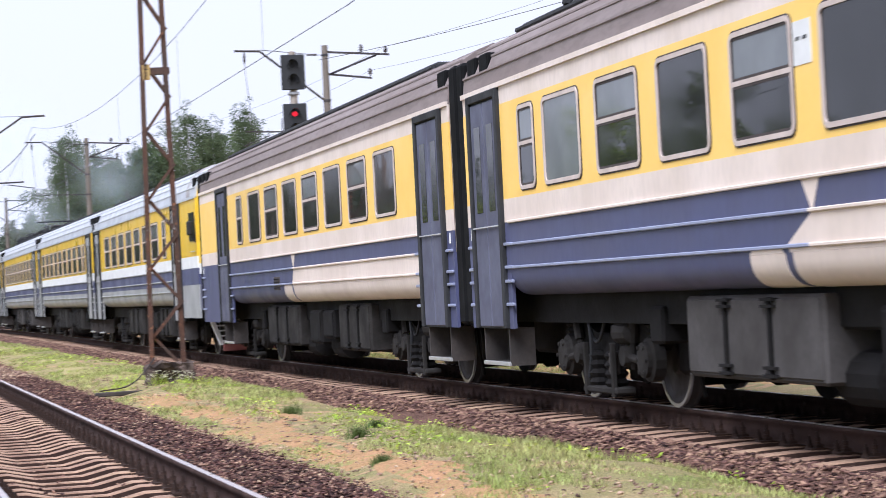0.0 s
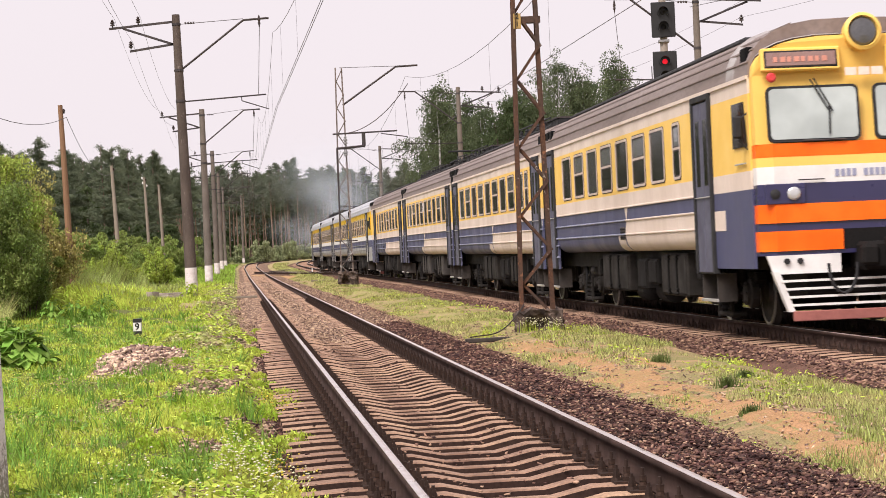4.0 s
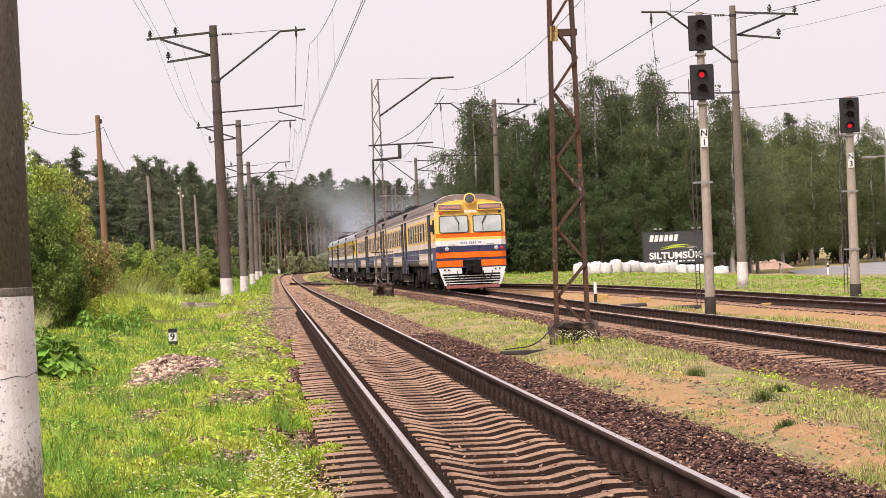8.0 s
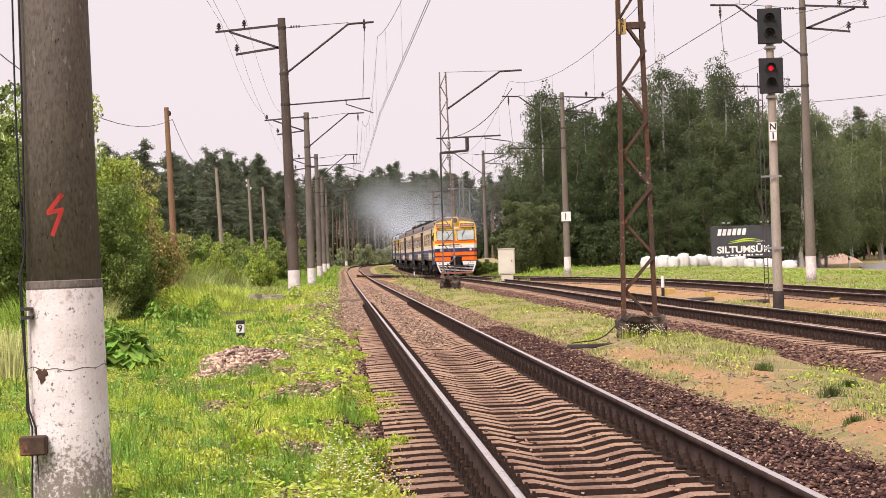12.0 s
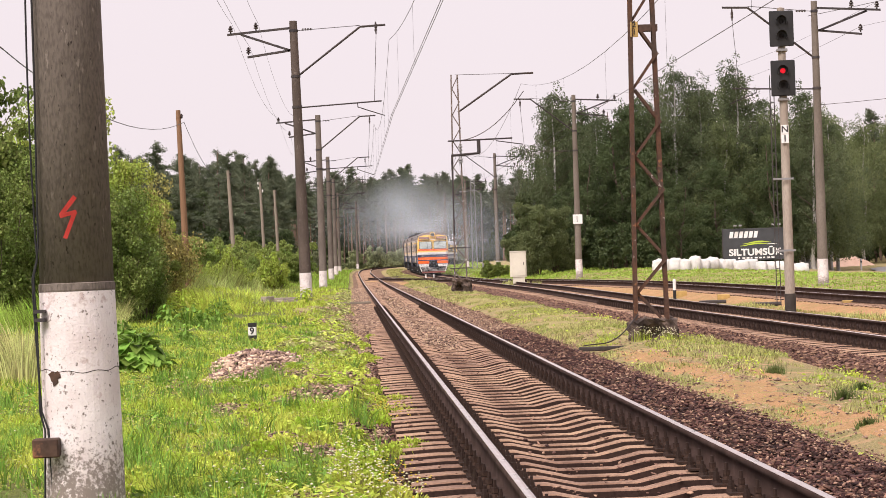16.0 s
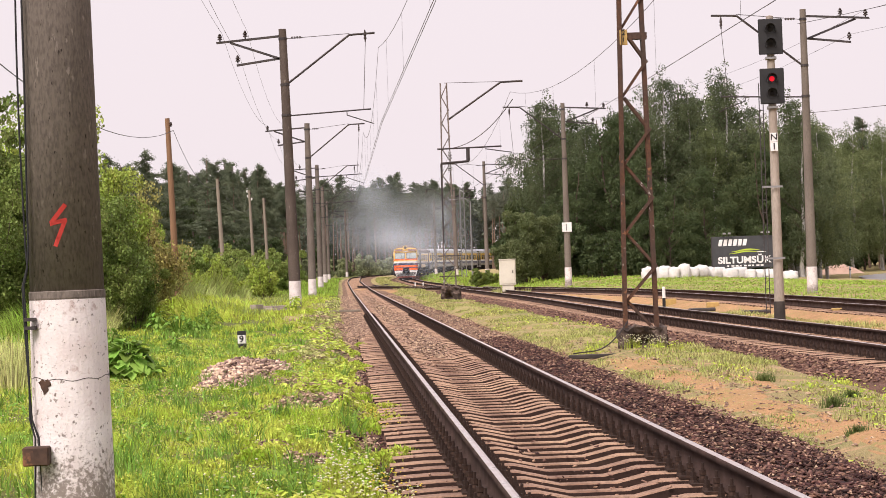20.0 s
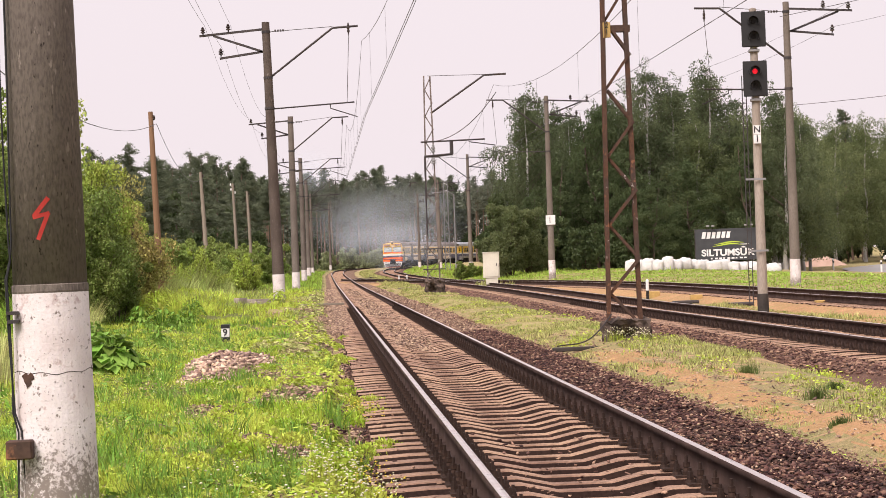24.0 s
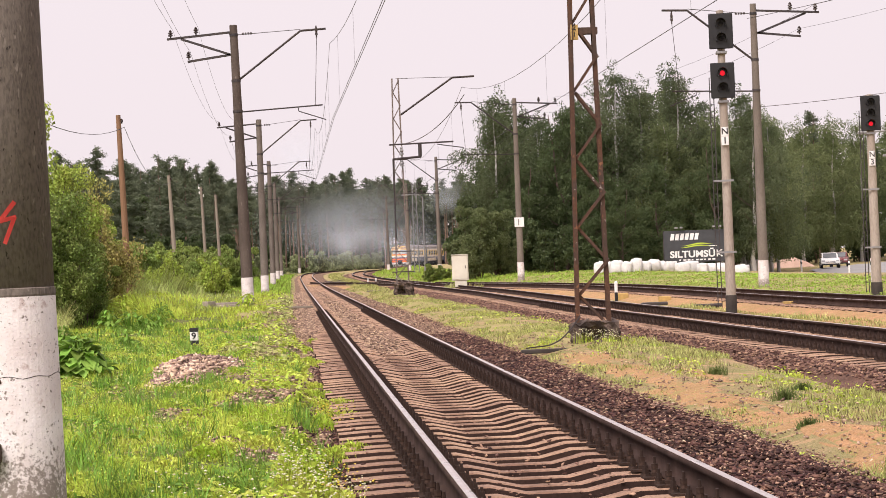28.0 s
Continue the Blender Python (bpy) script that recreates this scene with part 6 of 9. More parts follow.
        # lamps
        ob = part("marker_lamp", lathe(bmesh.new(), [(0.075, 0), (0.075, 0.04), (0.05, 0.06)], 16), M_DARKLAMP if k > 0 else M_RUBBER, cr, "red marker lamp" if k > 0 else "dark marker lamp")
        ob.matrix_basis = on_front(k * 1.42, 3.78, 0.02)
        ob = part("lamp_panel", box(bmesh.new(), -0.3, 0.3, -0.15, 0.15, -0.02, 0.05, 0.01), M_NAVY, cr)
        ob.matrix_basis = on_front(k * 1.3, 2.05)
        for u, mt, lab in ((0.12, M_LENS, "clear lamp"), (-0.16, M_TAIL if k < 0 else M_RUBBER, "red tail lamp" if k < 0 else "unlit dark lamp")):
            lamp = part("lamp", lathe(bmesh.new(), [(0.1, 0.03), (0.1, 0.08), (0.075, 0.1), (0.03, 0.11)] if u > 0 else [(0.075, 0.03), (0.075, 0.07), (0.03, 0.085)], 18), mt, ob, lab)
            lamp.matrix_basis = pose(u * k, 0, 0)
        # side mirror and cab side window
        part("cab_side_window", prism(bmesh.new(), [(xb + 0.12, 2.8), (xb + 1.05, 2.8), (xb + 1.05, 3.48), (xb + 0.3, 3.48)], "y", *sorted((k * (W - 0.02), k * (W + 0.03)))), M_GLASS, cr)
        bm = box(bmesh.new(), xb + 0.06, xb + 0.15, *sorted((k * (W + 0.08), k * (W + 0.22))), 2.92, 3.26, 0.03)
        tube(bm, (xb + 0.12, k * W, 3.3), (xb + 0.12, k * (W + 0.12), 3.2), 0.015, n=5)
        tube(bm, (xb + 0.12, k * W, 2.75), (xb + 0.12, k * (W + 0.14), 2.9), 0.015, n=5)
        part("mirror", bm, M_RUBBER, cr)
        bm = bmesh.new()
        tube(bm, (xb + 0.2, k * (W + 0.03), 2.55), (xb + 0.9, k * (W + 0.03), 2.55), 0.015, n=5)
        part("handrail", bm, M_ALU, cr)
        bm = bmesh.new()
        for a, b in ((0.35, 1.0),):
            tube(bm, (xf - 0.05, k * (a + 0.35), 2.25), (xf - 0.05, k * (b + 0.1), 2.25), 0.01, n=5)
            tube(bm, (xf - 0.05, k * a, 2.83), (xf - 0.05, k * b, 2.83), 0.011, n=5)
        part("grab_rail", bm, M_STEEL_D, cr)
        for y in (1.12, 1.32):
            part("jumper_socket", lathe(bmesh.new(), [(0.045, 0), (0.045, 0.04)], 10, on_front(k * y, 1.05, 0.02)), M_RUBBER, cr)
    bm = lathe(bmesh.new(), [(0.27, -0.12), (0.285, 0.1), (0.235, 0.13), (0.215, 0.06), (0.05, 0.0)], 26)
    hl = part("headlight", bm, yel, cr, "large round headlight housing")
    hl.matrix_basis = on_front(0, 4.42, 0.02)
    part("headlight_glass", lathe(bmesh.new(), [(0.225, 0.07), (0.19, 0.115), (0.08, 0.135), (0.01, 0.14)], 24), M_HLENS, hl, "clear headlight glass")
    for q in (-0.2, 0.0, 0.2):
        ob = part("maker_mark", box(bmesh.new(), q - 0.085, q + 0.085, -0.06, 0.06, 0.0, 0.02), M_CREAM, cr)
        ob.matrix_basis = on_front(0, 3.84)
    if old:
        bm = bmesh.new()
        for q in range(12):
            if q not in (4, 9):
                box(bm, -0.51 + q * 0.087, -0.45 + q * 0.087, -0.05, 0.06, 0.0, 0.004)
        part("coach_mark", bm, M_BLUE_R, cr, "row of small faded blue bars").matrix_basis = on_front(0.02, 2.33, 0.012)
    # plough
    for k in (-1, 1):
        bm = bmesh.new()
        prism(bm, [(k * 1.62, 1.14), (k * 0.5, 1.14), (k * 0.5, 0.86), (k * 1.52, 0.86)], "x", xf - 0.02, xf + 0.05)
        prism(bm, [(k * 1.56, 0.9), (k * 1.46, 0.9), (k * 1.24, 0.3), (k * 1.34, 0.3)], "x", xf - 0.12, xf + 0.02)
        part("plough_plate", bm, M_WHITE, cr, "white plough plate")
    for z in (0.74, 0.62, 0.5, 0.38):
        w = 1.25 + (z - 0.3) * 0.42
        part("plough_bar", box(bmesh.new(), xf - 0.14, xf - 0.1, -w, w, z, z + 0.035), M_WHITE, cr)
    part("plough_edge", box(bmesh.new(), xf - 0.2, xf - 0.1, -1.28, 1.28, 0.16, 0.31, 0.01), M_PLOW_RED, cr, "faded red plough edge")
    bm = box(bmesh.new(), xf - 0.45, xf + 0.4, -0.3, 0.26, 0.88, 1.3, 0.05)
    box(bm, xf - 0.62, xf - 0.4, -0.36, -0.05, 0.85, 1.38, 0.04)
    box(bm, xf - 0.52, xf - 0.3, 0.05, 0.3, 0.95, 1.25, 0.04)
    part("coupler", bm, M_UNDER, cr, "dark automatic coupler")
    for k in (-1, 1):
        bm = sweep(bmesh.new(), [(xf - 0.2, k * (0.62 - 0.22 * math.cos(math.pi * i / 8)) - 0.1, 1.0 - 0.45 * math.sin(math.pi * i / 8)) for i in range(9)], 0.025)
        part("brake_hose", bm, M_RUBBER, cr)


COACHES = []
for i_ in range(8):
    wheels_ = []
    kind_ = ("cab", "plain", "motor", "front")[i_ % 4]
    COACHES.append((car("old" if i_ < 4 else "new", kind_, 100 + i_, wheels_), wheels_))
TAIL_T = [0, 1, 2.5, 5, 8, 11, 14, 17, 20, 24, 28]
TAIL_Y = [-38.8, -21.7, 3.4, 45.9, 96.2, 143.5, 190.5, 237, 283, 344, 405]


def tail_s(t):
    """Where the tail's cab front stands along the main track: a smooth run through the timed places."""
    ts, ys = np.array(TAIL_T, float), np.array([LINE_B.s_of_y(v) for v in TAIL_Y])
    return float(np.polyval(np.polyfit(ts, ys, 4), t))


def train_rows():
    for i, (cr, wheels) in enumerate(COACHES):
        cr.scale = (SIZE, SIZE, SIZE)
        rows = []
        for n in range(57):
            t = n * 0.5
            c = tail_s(t) + SIZE * (0.42 + HALF + CAR * i)
            p, q = LINE_B.at(c - 7.8 * SIZE), LINE_B.at(c + 7.8 * SIZE)
            mid = (p + q) / 2
            yaw = math.degrees(math.atan2(q[1] - p[1], q[0] - p[0]))
            pit = -math.degrees(math.atan2(q[2] - p[2], 15.6 * SIZE))
            rows.append((t, pose(mid[0], mid[1], mid[2] + 0.004, 0, pit, yaw)))
        walk(cr, rows)
        if i < 4:
            for ws in wheels:
                at = ws.location.copy()
                walk(ws, [(n / 30, Matrix.Translation(at) @ Matrix.Rotation((tail_s(n / 30) - tail_s(0)) / (0.515 * SIZE), 4, "Y")) for n in range(841)])

# ---- plants ----
def leaf_cloud(centres, radii, count, size, r, droop=0.0, flat=0.6):
    """Small two-triangle leaves scattered in the shells of clumps. Returns verts and quads."""
    k = len(centres)
    pick = r.integers(0, k, count)
    d = r.normal(size=(count, 3))
    d /= np.linalg.norm(d, axis=1)[:, None]
    rad = radii[pick] * r.uniform(0.35, 1.0, count) ** 0.6
    c = centres[pick] + d * rad[:, None] * np.array([1, 1, flat])
    c[:, 2] -= droop * r.uniform(0, 1, count) ** 2
    n = r.normal(size=(count, 3)) + d * 0.7
    n /= np.linalg.norm(n, axis=1)[:, None]
    up = np.array([0.0, 0, 1]) + r.normal(size=(count, 3)) * 0.5
    a = np.cross(n, up)
    a /= np.linalg.norm(a, axis=1)[:, None] + 1e-9
    b = np.cross(n, a)
    s = size * r.uniform(0.6, 1.4, count)[:, None]
    v = np.stack([c - a * s * 0.5, c - b * s * 0.8, c + a * s * 0.5, c + b * s * 0.8], 1).reshape(-1, 3)
    return v, np.arange(count * 4).reshape(-1, 4)


def limb(bm, p, q, r0, r1, bow, r, n=6, seg=4):
    p, q = Vector(p), Vector(q)
    prev, pr = p, r0
    for i in range(1, seg + 1):
        f = i / seg
        c = p.lerp(q, f) + Vector((r.normal() * bow, r.normal() * bow, math.sin(f * math.pi) * bow)) * (1 if i < seg else 0.2)
        rr = r0 + (r1 - r0) * f
        tube(bm, prev, c, pr, rr, n, False)
        prev, pr = c, rr
    return prev


def sprays(pos, out, length, width, r):
    """Leafy sprays: slim quads at pos that point along out. Returns verts and quads."""
    n = len(pos)
    d = out + r.normal(size=(n, 3)) * 0.35
    d /= np.linalg.norm(d, axis=1)[:, None] + 1e-9
    a = np.cross(d, r.normal(size=(n, 3)))
    a /= np.linalg.norm(a, axis=1)[:, None] + 1e-9
    k = r.uniform(0.6, 1.4, n)[:, None]
    v = np.stack([pos - d * length * k * 0.5, pos + a * width * k * 0.5, pos + d * length * k * 0.5, pos - a * width * k * 0.5], 1).reshape(-1, 3)
    return v, np.arange(n * 4).reshape(-1, 4)


def birch(seed, h, leafm, label, barkm=None, leaves=21000, wide=0.24, low=0.14, leaf=0.115, hang=0.13, clear=0.12, clumps=5, stem=1.0):
    """A broad-leaved tree: tapered trunk, rising limbs that end in domed clumps of small leaves, strands that hang from the clumps' rims."""
    r = np.random.default_rng(seed)
    tree = empty("birch_tree", label=label, category="tree", group="trees beyond the tracks")
    bm = bmesh.new()
    limb(bm, (0, 0, -0.3), (r.normal() * 0.4, r.normal() * 0.4, h * 0.93), h * 0.013 * stem, 0.03, 0.12, r, 8, 9)
    part("trunk", bm, barkm or M_BARK_B, tree)
    bm = bmesh.new()
    heads = []
    n = 30
    for i in range(n):
        f = low + (1 - low) * (i + r.uniform(0, 1)) / n
        z = h * f * 0.9
        a = i * 2.4 + r.uniform(-0.5, 0.5)
        g = (f - low) / (1 - low)
        prof = min(1.0, 0.55 + g * 1.6) * max(0.12, 1 - g ** 2.6) ** 0.75
        reach = h * wide * prof * r.uniform(0.55, 1.25)
        tip = Vector((math.cos(a) * reach, math.sin(a) * reach, min(h, z + reach * r.uniform(0.3, 0.9))))
        limb(bm, (0, 0, z * 0.96), tip, max(0.02, 0.006 * h * (1 - f)), 0.012, 0.12, r, 5, 3)
        for q in range(clumps):
            e = (0.3, 0.55, 0.8, 1.0, 1.1, 0.65)[q % 6]
            size = h * 0.05 * r.uniform(0.6, 1.35) * (1.1 - 0.45 * g)
            heads.append((tip.x * e + r.normal() * size * 0.7, tip.y * e + r.normal() * size * 0.7, z + (tip.z - z) * e + r.normal() * 0.25, size, h * hang * r.uniform(0.25, 1.25) * (1.15 - 0.75 * g)))
    for q in range(4):
        heads.append((r.normal() * 0.2, r.normal() * 0.2, h * (0.9 + 0.03 * q), h * (0.032 - 0.005 * q), h * 0.04))
    part("branchwork", bm, M_BARK, tree)
    heads = np.array(heads)
    weight = heads[:, 3] ** 1.6 * (0.6 + heads[:, 4] / (h * hang + 1e-6))
    pick = r.choice(len(heads), leaves, p=weight / weight.sum())
    hd = heads[pick]
    # two parts in five lie on the dome, the rest hangs in strands below it
    dome = r.uniform(0, 1, leaves) < 0.42
    az = r.uniform(0, 2 * np.pi, leaves)
    strand = np.floor(r.uniform(0, 14, leaves)) * 0.4488 + hd[:, 0] * 7
    el = np.arcsin(r.uniform(-0.1, 1, leaves))
    rad = np.where(dome, np.cos(el) * r.uniform(0.75, 1.05, leaves), np.sqrt((np.floor(strand * 5) % 7 + 1.0) / 7.0))
    ang = np.where(dome, az, strand) + r.normal(size=leaves) * np.where(dome, 0, 0.09)
    drop = hd[:, 4] * (0.45 + 0.55 * np.abs(np.sin(strand * 3.3))) * r.uniform(0, 1, leaves)
    pos = np.stack([hd[:, 0] + hd[:, 3] * rad * np.cos(ang), hd[:, 1] + hd[:, 3] * rad * np.sin(ang),
                    hd[:, 2] + np.where(dome, hd[:, 3] * 0.8 * np.sin(el), hd[:, 3] * 0.5 * np.sqrt(np.maximum(0, 1 - rad ** 2)) - drop)], -1)
    pos += r.normal(size=(leaves, 3)) * 0.06
    keep = pos[:, 2] > h * clear * r.uniform(0.7, 1.3, leaves)
    pos, dome = pos[keep], dome[keep]
    out = np.where(dome[:, None], np.stack([np.cos(az[keep]), np.sin(az[keep]), -0.5 + 0 * az[keep]], -1), np.array((0.0, 0, -1.0)))
    v, fc = sprays(pos, out, leaf * 1.6, leaf * 0.95, r)
    mesh_np("crown", v, fc, leafm, tree)
    return tree


def pine(seed, h, label, leaves=12000, bare=0.5, needles=None, wide=0.15):
    """A pine: bare trunk, spreading whorls of branches with sprays of needles."""
    r = np.random.default_rng(seed)
    tree = empty("pine_tree", label=label, category="tree", group="pine wood")
    bm = bmesh.new()
    limb(bm, (0, 0, -0.4), (r.normal() * 0.3, r.normal() * 0.3, h * 0.97), h * 0.010, 0.04, 0.05, r, 7, 6)
    part("trunk", bm, M_BARK_P, tree)
    bm = bmesh.new()
    base, tips = [], []
    n = 56
    for i in range(n):
        g = i / n
        f = bare + (1 - bare) * g
        z, a = h * f * 0.98, r.uniform(0, 6.3)
        reach = h * wide * (1.04 - g) ** 0.7 * min(1.0, 0.55 + 2 * g) * r.uniform(0.3, 1.3) + 0.12
        tip = np.array((math.cos(a) * reach, math.sin(a) * reach, z + reach * r.uniform(-0.25, 0.3)))
        if i % 2 == 0:
            limb(bm, (0, 0, z), tip, 0.05, 0.015, 0.08, r, 4, 2)
        base.append((0, 0, z))
        tips.append(tip)
    for i in range(7):
        a = r.uniform(0, 6.3)
        z = h * r.uniform(0.2, bare)
        limb(bm, (0, 0, z), (math.cos(a) * 0.9, math.sin(a) * 0.9, z + r.uniform(-0.2, 0.2)), 0.03, 0.01, 0.03, r, 4, 2)
    part("branchwork", bm, M_BARK, tree)
    base, tips = np.array(base), np.array(tips)
    span = np.linalg.norm((tips - base)[:, :2], axis=1) + 0.35
    pick = r.choice(n, leaves, p=span / span.sum())
    e = r.uniform(0.12, 1.06, leaves)[:, None]
    pos = base[pick] + (tips[pick] - base[pick]) * e + r.normal(size=(leaves, 3)) * np.array([0.2, 0.2, 0.13]) * (0.6 + 0.6 * e)
    v, fc = sprays(pos, (tips - base)[pick] / span[pick][:, None] + np.array([0, 0, 0.3]), 0.24, 0.085, r)
    mesh_np("crown", v, fc, needles or M_PINE, tree)
    return tree


def bush(seed, w, h, leafm, label, leaves=5000, leaf=0.11, name="bush"):
    r = np.random.default_rng(seed)
    thing = empty(name, label=label, category="bush", group="bushes by the line")
    bm = bmesh.new()
    cen, rad = [], []
    for i in range(22):
        a, f = r.uniform(0, 6.3), r.uniform(0.25, 1.0)
        tip = Vector((math.cos(a) * w * 0.5 * r.uniform(0.2, 1.0) * (1.1 - 0.5 * f), math.sin(a) * w * 0.5 * r.uniform(0.2, 1.0) * (1.1 - 0.5 * f), h * f))
        limb(bm, (tip.x * 0.2, tip.y * 0.2, -0.1), tip, 0.035, 0.01, 0.08, r, 5, 3)
        for g in (0.35, 0.6, 0.8, 1.0):
            cen.append((tip.x * (0.3 + 0.7 * g) + r.normal() * 0.15, tip.y * (0.3 + 0.7 * g) + r.normal() * 0.15, max(0.1, tip.z * g)))
            rad.append(h * 0.11 * r.uniform(0.6, 1.3))
    part("branchwork", bm, M_BARK, thing)
    v, f = leaf_cloud(np.array(cen), np.array(rad), leaves, leaf, r, flat=0.9)
    v[:, 2] = np.maximum(v[:, 2], -0.05)
    mesh_np("foliage", v, f, leafm, thing)
    return thing


def place(ob, spots, r, smin=0.85, smax=1.15):
    """Copies of a thing on spots (x, y, scale); the first spot is the thing itself."""
    for i, (x, y, s) in enumerate(spots):
        k = s * r.uniform(smin, smax)
        m = pose(x, y, float(ground_z(x, y)) - 0.05, 0, 0, r.uniform(0, 360))
        if i == 0:
            ob.matrix_basis = m
            ob.scale = (k, k, k * r.uniform(0.95, 1.05))
        else:
            o = copy_thing(ob, m)
            o.scale = (k, k, k * r.uniform(0.93, 1.07))


rp = random.Random(3)
B1 = birch(1, 16, M_BIRCH, "tall birch with hanging grey-green foliage", wide=0.18, hang=0.2, leaves=30000, leaf=0.092)
B2 = birch(2, 16, M_BIRCH, "tall birch with hanging grey-green foliage", wide=0.19, low=0.1, hang=0.22, leaves=30000, leaf=0.092)
B3 = birch(3, 14, M_BIRCH_D, "dark green broad-leaved tree at the wood's edge", M_BARK, wide=0.23, low=0.08, leaves=28000, leaf=0.1, hang=0.07, clear=0.06)
B4 = birch(4, 15, M_BIRCH_L, "tall birch with drooping paler branches", wide=0.2, low=0.12, hang=0.26, leaves=30000, leaf=0.092, clear=0.1)
FAR_B = [(33.5, 193, 0.85), (31.5, 204, 0.9), (34.5, 212, 0.9), (37.0, 222, 0.92), (33.0, 228, 0.95), (40.0, 240, 0.95), (35.5, 236, 0.95)]
place(B1, [(9.2, 178, 0.93), (20.8, 177, 1.05), (31, 187, 0.85), (19.0, 188, 0.95), (33.5, 199, 0.9), (24.2, 180, 1.07), (28.9, 172, 0.82)], rp, 0.97, 1.03)
place(B2, [(13.0, 180, 0.84), (18.7, 176, 1.02), (29.3, 178, 0.92), (26.5, 184, 0.95), (10.2, 187, 0.92), (22.5, 186, 1.05), (32.2, 183, 0.85)] + FAR_B, rp, 0.97, 1.03)
place(B3, [(16.4, 172, 0.72), (11.2, 174, 0.66), (21.2, 170, 0.66), (26, 172, 0.72), (29.5, 190, 0.85), (9.0, 168, 0.42), (23, 192, 0.95), (14.8, 183, 0.85), (27.6, 181, 0.9), (18, 168, 0.5), (10.4, 184, 0.9), (16.2, 178, 1.0), (12.5, 192, 1.02), (14.6, 175, 0.9)], rp, 0.97, 1.03)
place(B4, [(27.2, 176, 0.86), (25, 190, 1.05), (30.6, 176, 0.8), (22.4, 175, 0.9)] + [(34.2, 191, 0.86), (35.6, 203, 1.0), (31, 220, 0.95), (37.4, 214, 1.05), (40.2, 236, 1.1), (44.0, 246, 1.12), (48.2, 252, 1.15), (52.4, 256, 1.12), (57, 262, 1.18), (62, 266, 1.15), (67, 272, 1.2), (46, 262, 1.2), (55, 270, 1.25)], rp, 0.97, 1.03)
place(bush(11, 4.5, 3.6, M_BIRCH_D, "dark bush under the birches", 11000, 0.13), [(8.6, 167, 1.0), (10.4, 166, 1.1), (12.5, 164, 0.9), (15, 167, 1.0), (19, 172, 1.1), (24, 178, 1.1), (28, 200, 1.6), (34, 262, 2.0), (42, 264, 2.0), (50, 262, 2.0), (58, 266, 2.0), (66, 262, 2.0), (74, 264, 2.0), (18, 214, 1.8), (24, 216, 1.8), (11, 214, 1.8), (21, 196, 1.8), (14, 198, 1.8), (27, 188, 1.6), (9, 198, 1.7)] + [(-34 + 4.3 * q_, 462 + rp.uniform(-4, 4), 1.7) for q_ in range(17)] + [(-17.6 - 0.35 * q_ + rp.uniform(-0.8, 0.8), 168 + 9 * q_, 1.0 + 0.02 * q_) for q_ in range(19)], rp)

# pine wood
PN = [pine(20 + i, 15 + (i % 3), "tall pine with a bare trunk and dark crown", bare=(0.58, 0.66, 0.48, 0.6, 0.53)[i]) for i in range(5)]
spots = [[] for _ in PN]
for row in range(6):
    y_ = 330 + row * 17
    x_ = -75
    while x_ < 62:
        dense = -34 < x_ < 8
        edge = 0
        if x_ > -22 and x_ < 34:
            y2 = max(y_, 440 + row * 10 + abs(x_ - 4) * 0.2)
        else:
            y2 = y_ - (60 if x_ > 40 else 0)
        xx_ = x_ + rp.uniform(-2, 2)
        yy_ = y2 + rp.uniform(-6, 6)
        if not (abs(xx_ - float(LINE_B.x_of_y(min(yy_, 520)))) < 7 and yy_ < 470):
            spots[rp.randrange(5)].append((xx_, yy_, 1.0 if yy_ < 420 else 1.14))
        x_ += rp.uniform(2.4, 4.2) if dense else rp.uniform(4.5, 8.0)
# the nearer wood on the near side of the line, with crowns that reach far down
PL = [pine(40 + i, 15 + i, "pine with a deep dark crown at the wood's edge", bare=(0.3, 0.22, 0.4)[i], wide=0.185, leaves=15000) for i in range(3)]
near_spots = [[] for _ in PL]
for row in range(5):
    for q in range(18):
        y_ = 172 + q * 11 + rp.uniform(-4, 4)
        x_ = -21 - q * 0.35 - row * 4.5 + rp.uniform(-2, 2)
        near_spots[rp.randrange(3)].append((x_, y_, 0.69 + 0.018 * q))
for row in range(4):
    for q in range(15):
        spots[rp.randrange(5)].append((30 + q * 3.4 + row + rp.uniform(-1.2, 1.2), 272 + row * 8 + rp.uniform(-3, 3), 0.95))
for row in range(2):
    for q in range(9):
        spots[rp.randrange(5)].append((14 + q * 2.2 + rp.uniform(-1, 1), 206 + row * 9 + rp.uniform(-3, 3), 0.85))
for p_, s_ in zip(PN + PL, spots + near_spots):
    place(p_, s_, rp, 0.9, 1.08)

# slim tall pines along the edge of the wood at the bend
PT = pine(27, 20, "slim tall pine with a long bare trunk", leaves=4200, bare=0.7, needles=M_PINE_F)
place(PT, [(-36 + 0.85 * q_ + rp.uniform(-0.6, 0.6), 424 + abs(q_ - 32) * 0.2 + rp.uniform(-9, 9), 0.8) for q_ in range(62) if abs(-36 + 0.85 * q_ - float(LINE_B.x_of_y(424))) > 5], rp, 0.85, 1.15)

# dense broad-leaved backing of the wood
B5 = birch(5, 15, M_BIRCH_D, "dense dark tree in the wood behind the line", M_BARK, wide=0.28, low=0.02, leaves=9000, leaf=0.3, hang=0.08, clear=0.01)
place(B5, [(30 + 4.4 * q_, 296 + rp.uniform(-4, 4), 0.9) for q_ in range(12)]
      + [(-24 - 0.3 * q_ + rp.uniform(-2, 2), 190 + 13 * q_, 0.55) for q_ in range(14)] + [(-31 - 0.35 * q_ + rp.uniform(-2, 2), 176 + 12 * q_, 0.72) for q_ in range(16)] + [(16 + 4 * q_, 226, 0.6) for q_ in range(4)], rp)

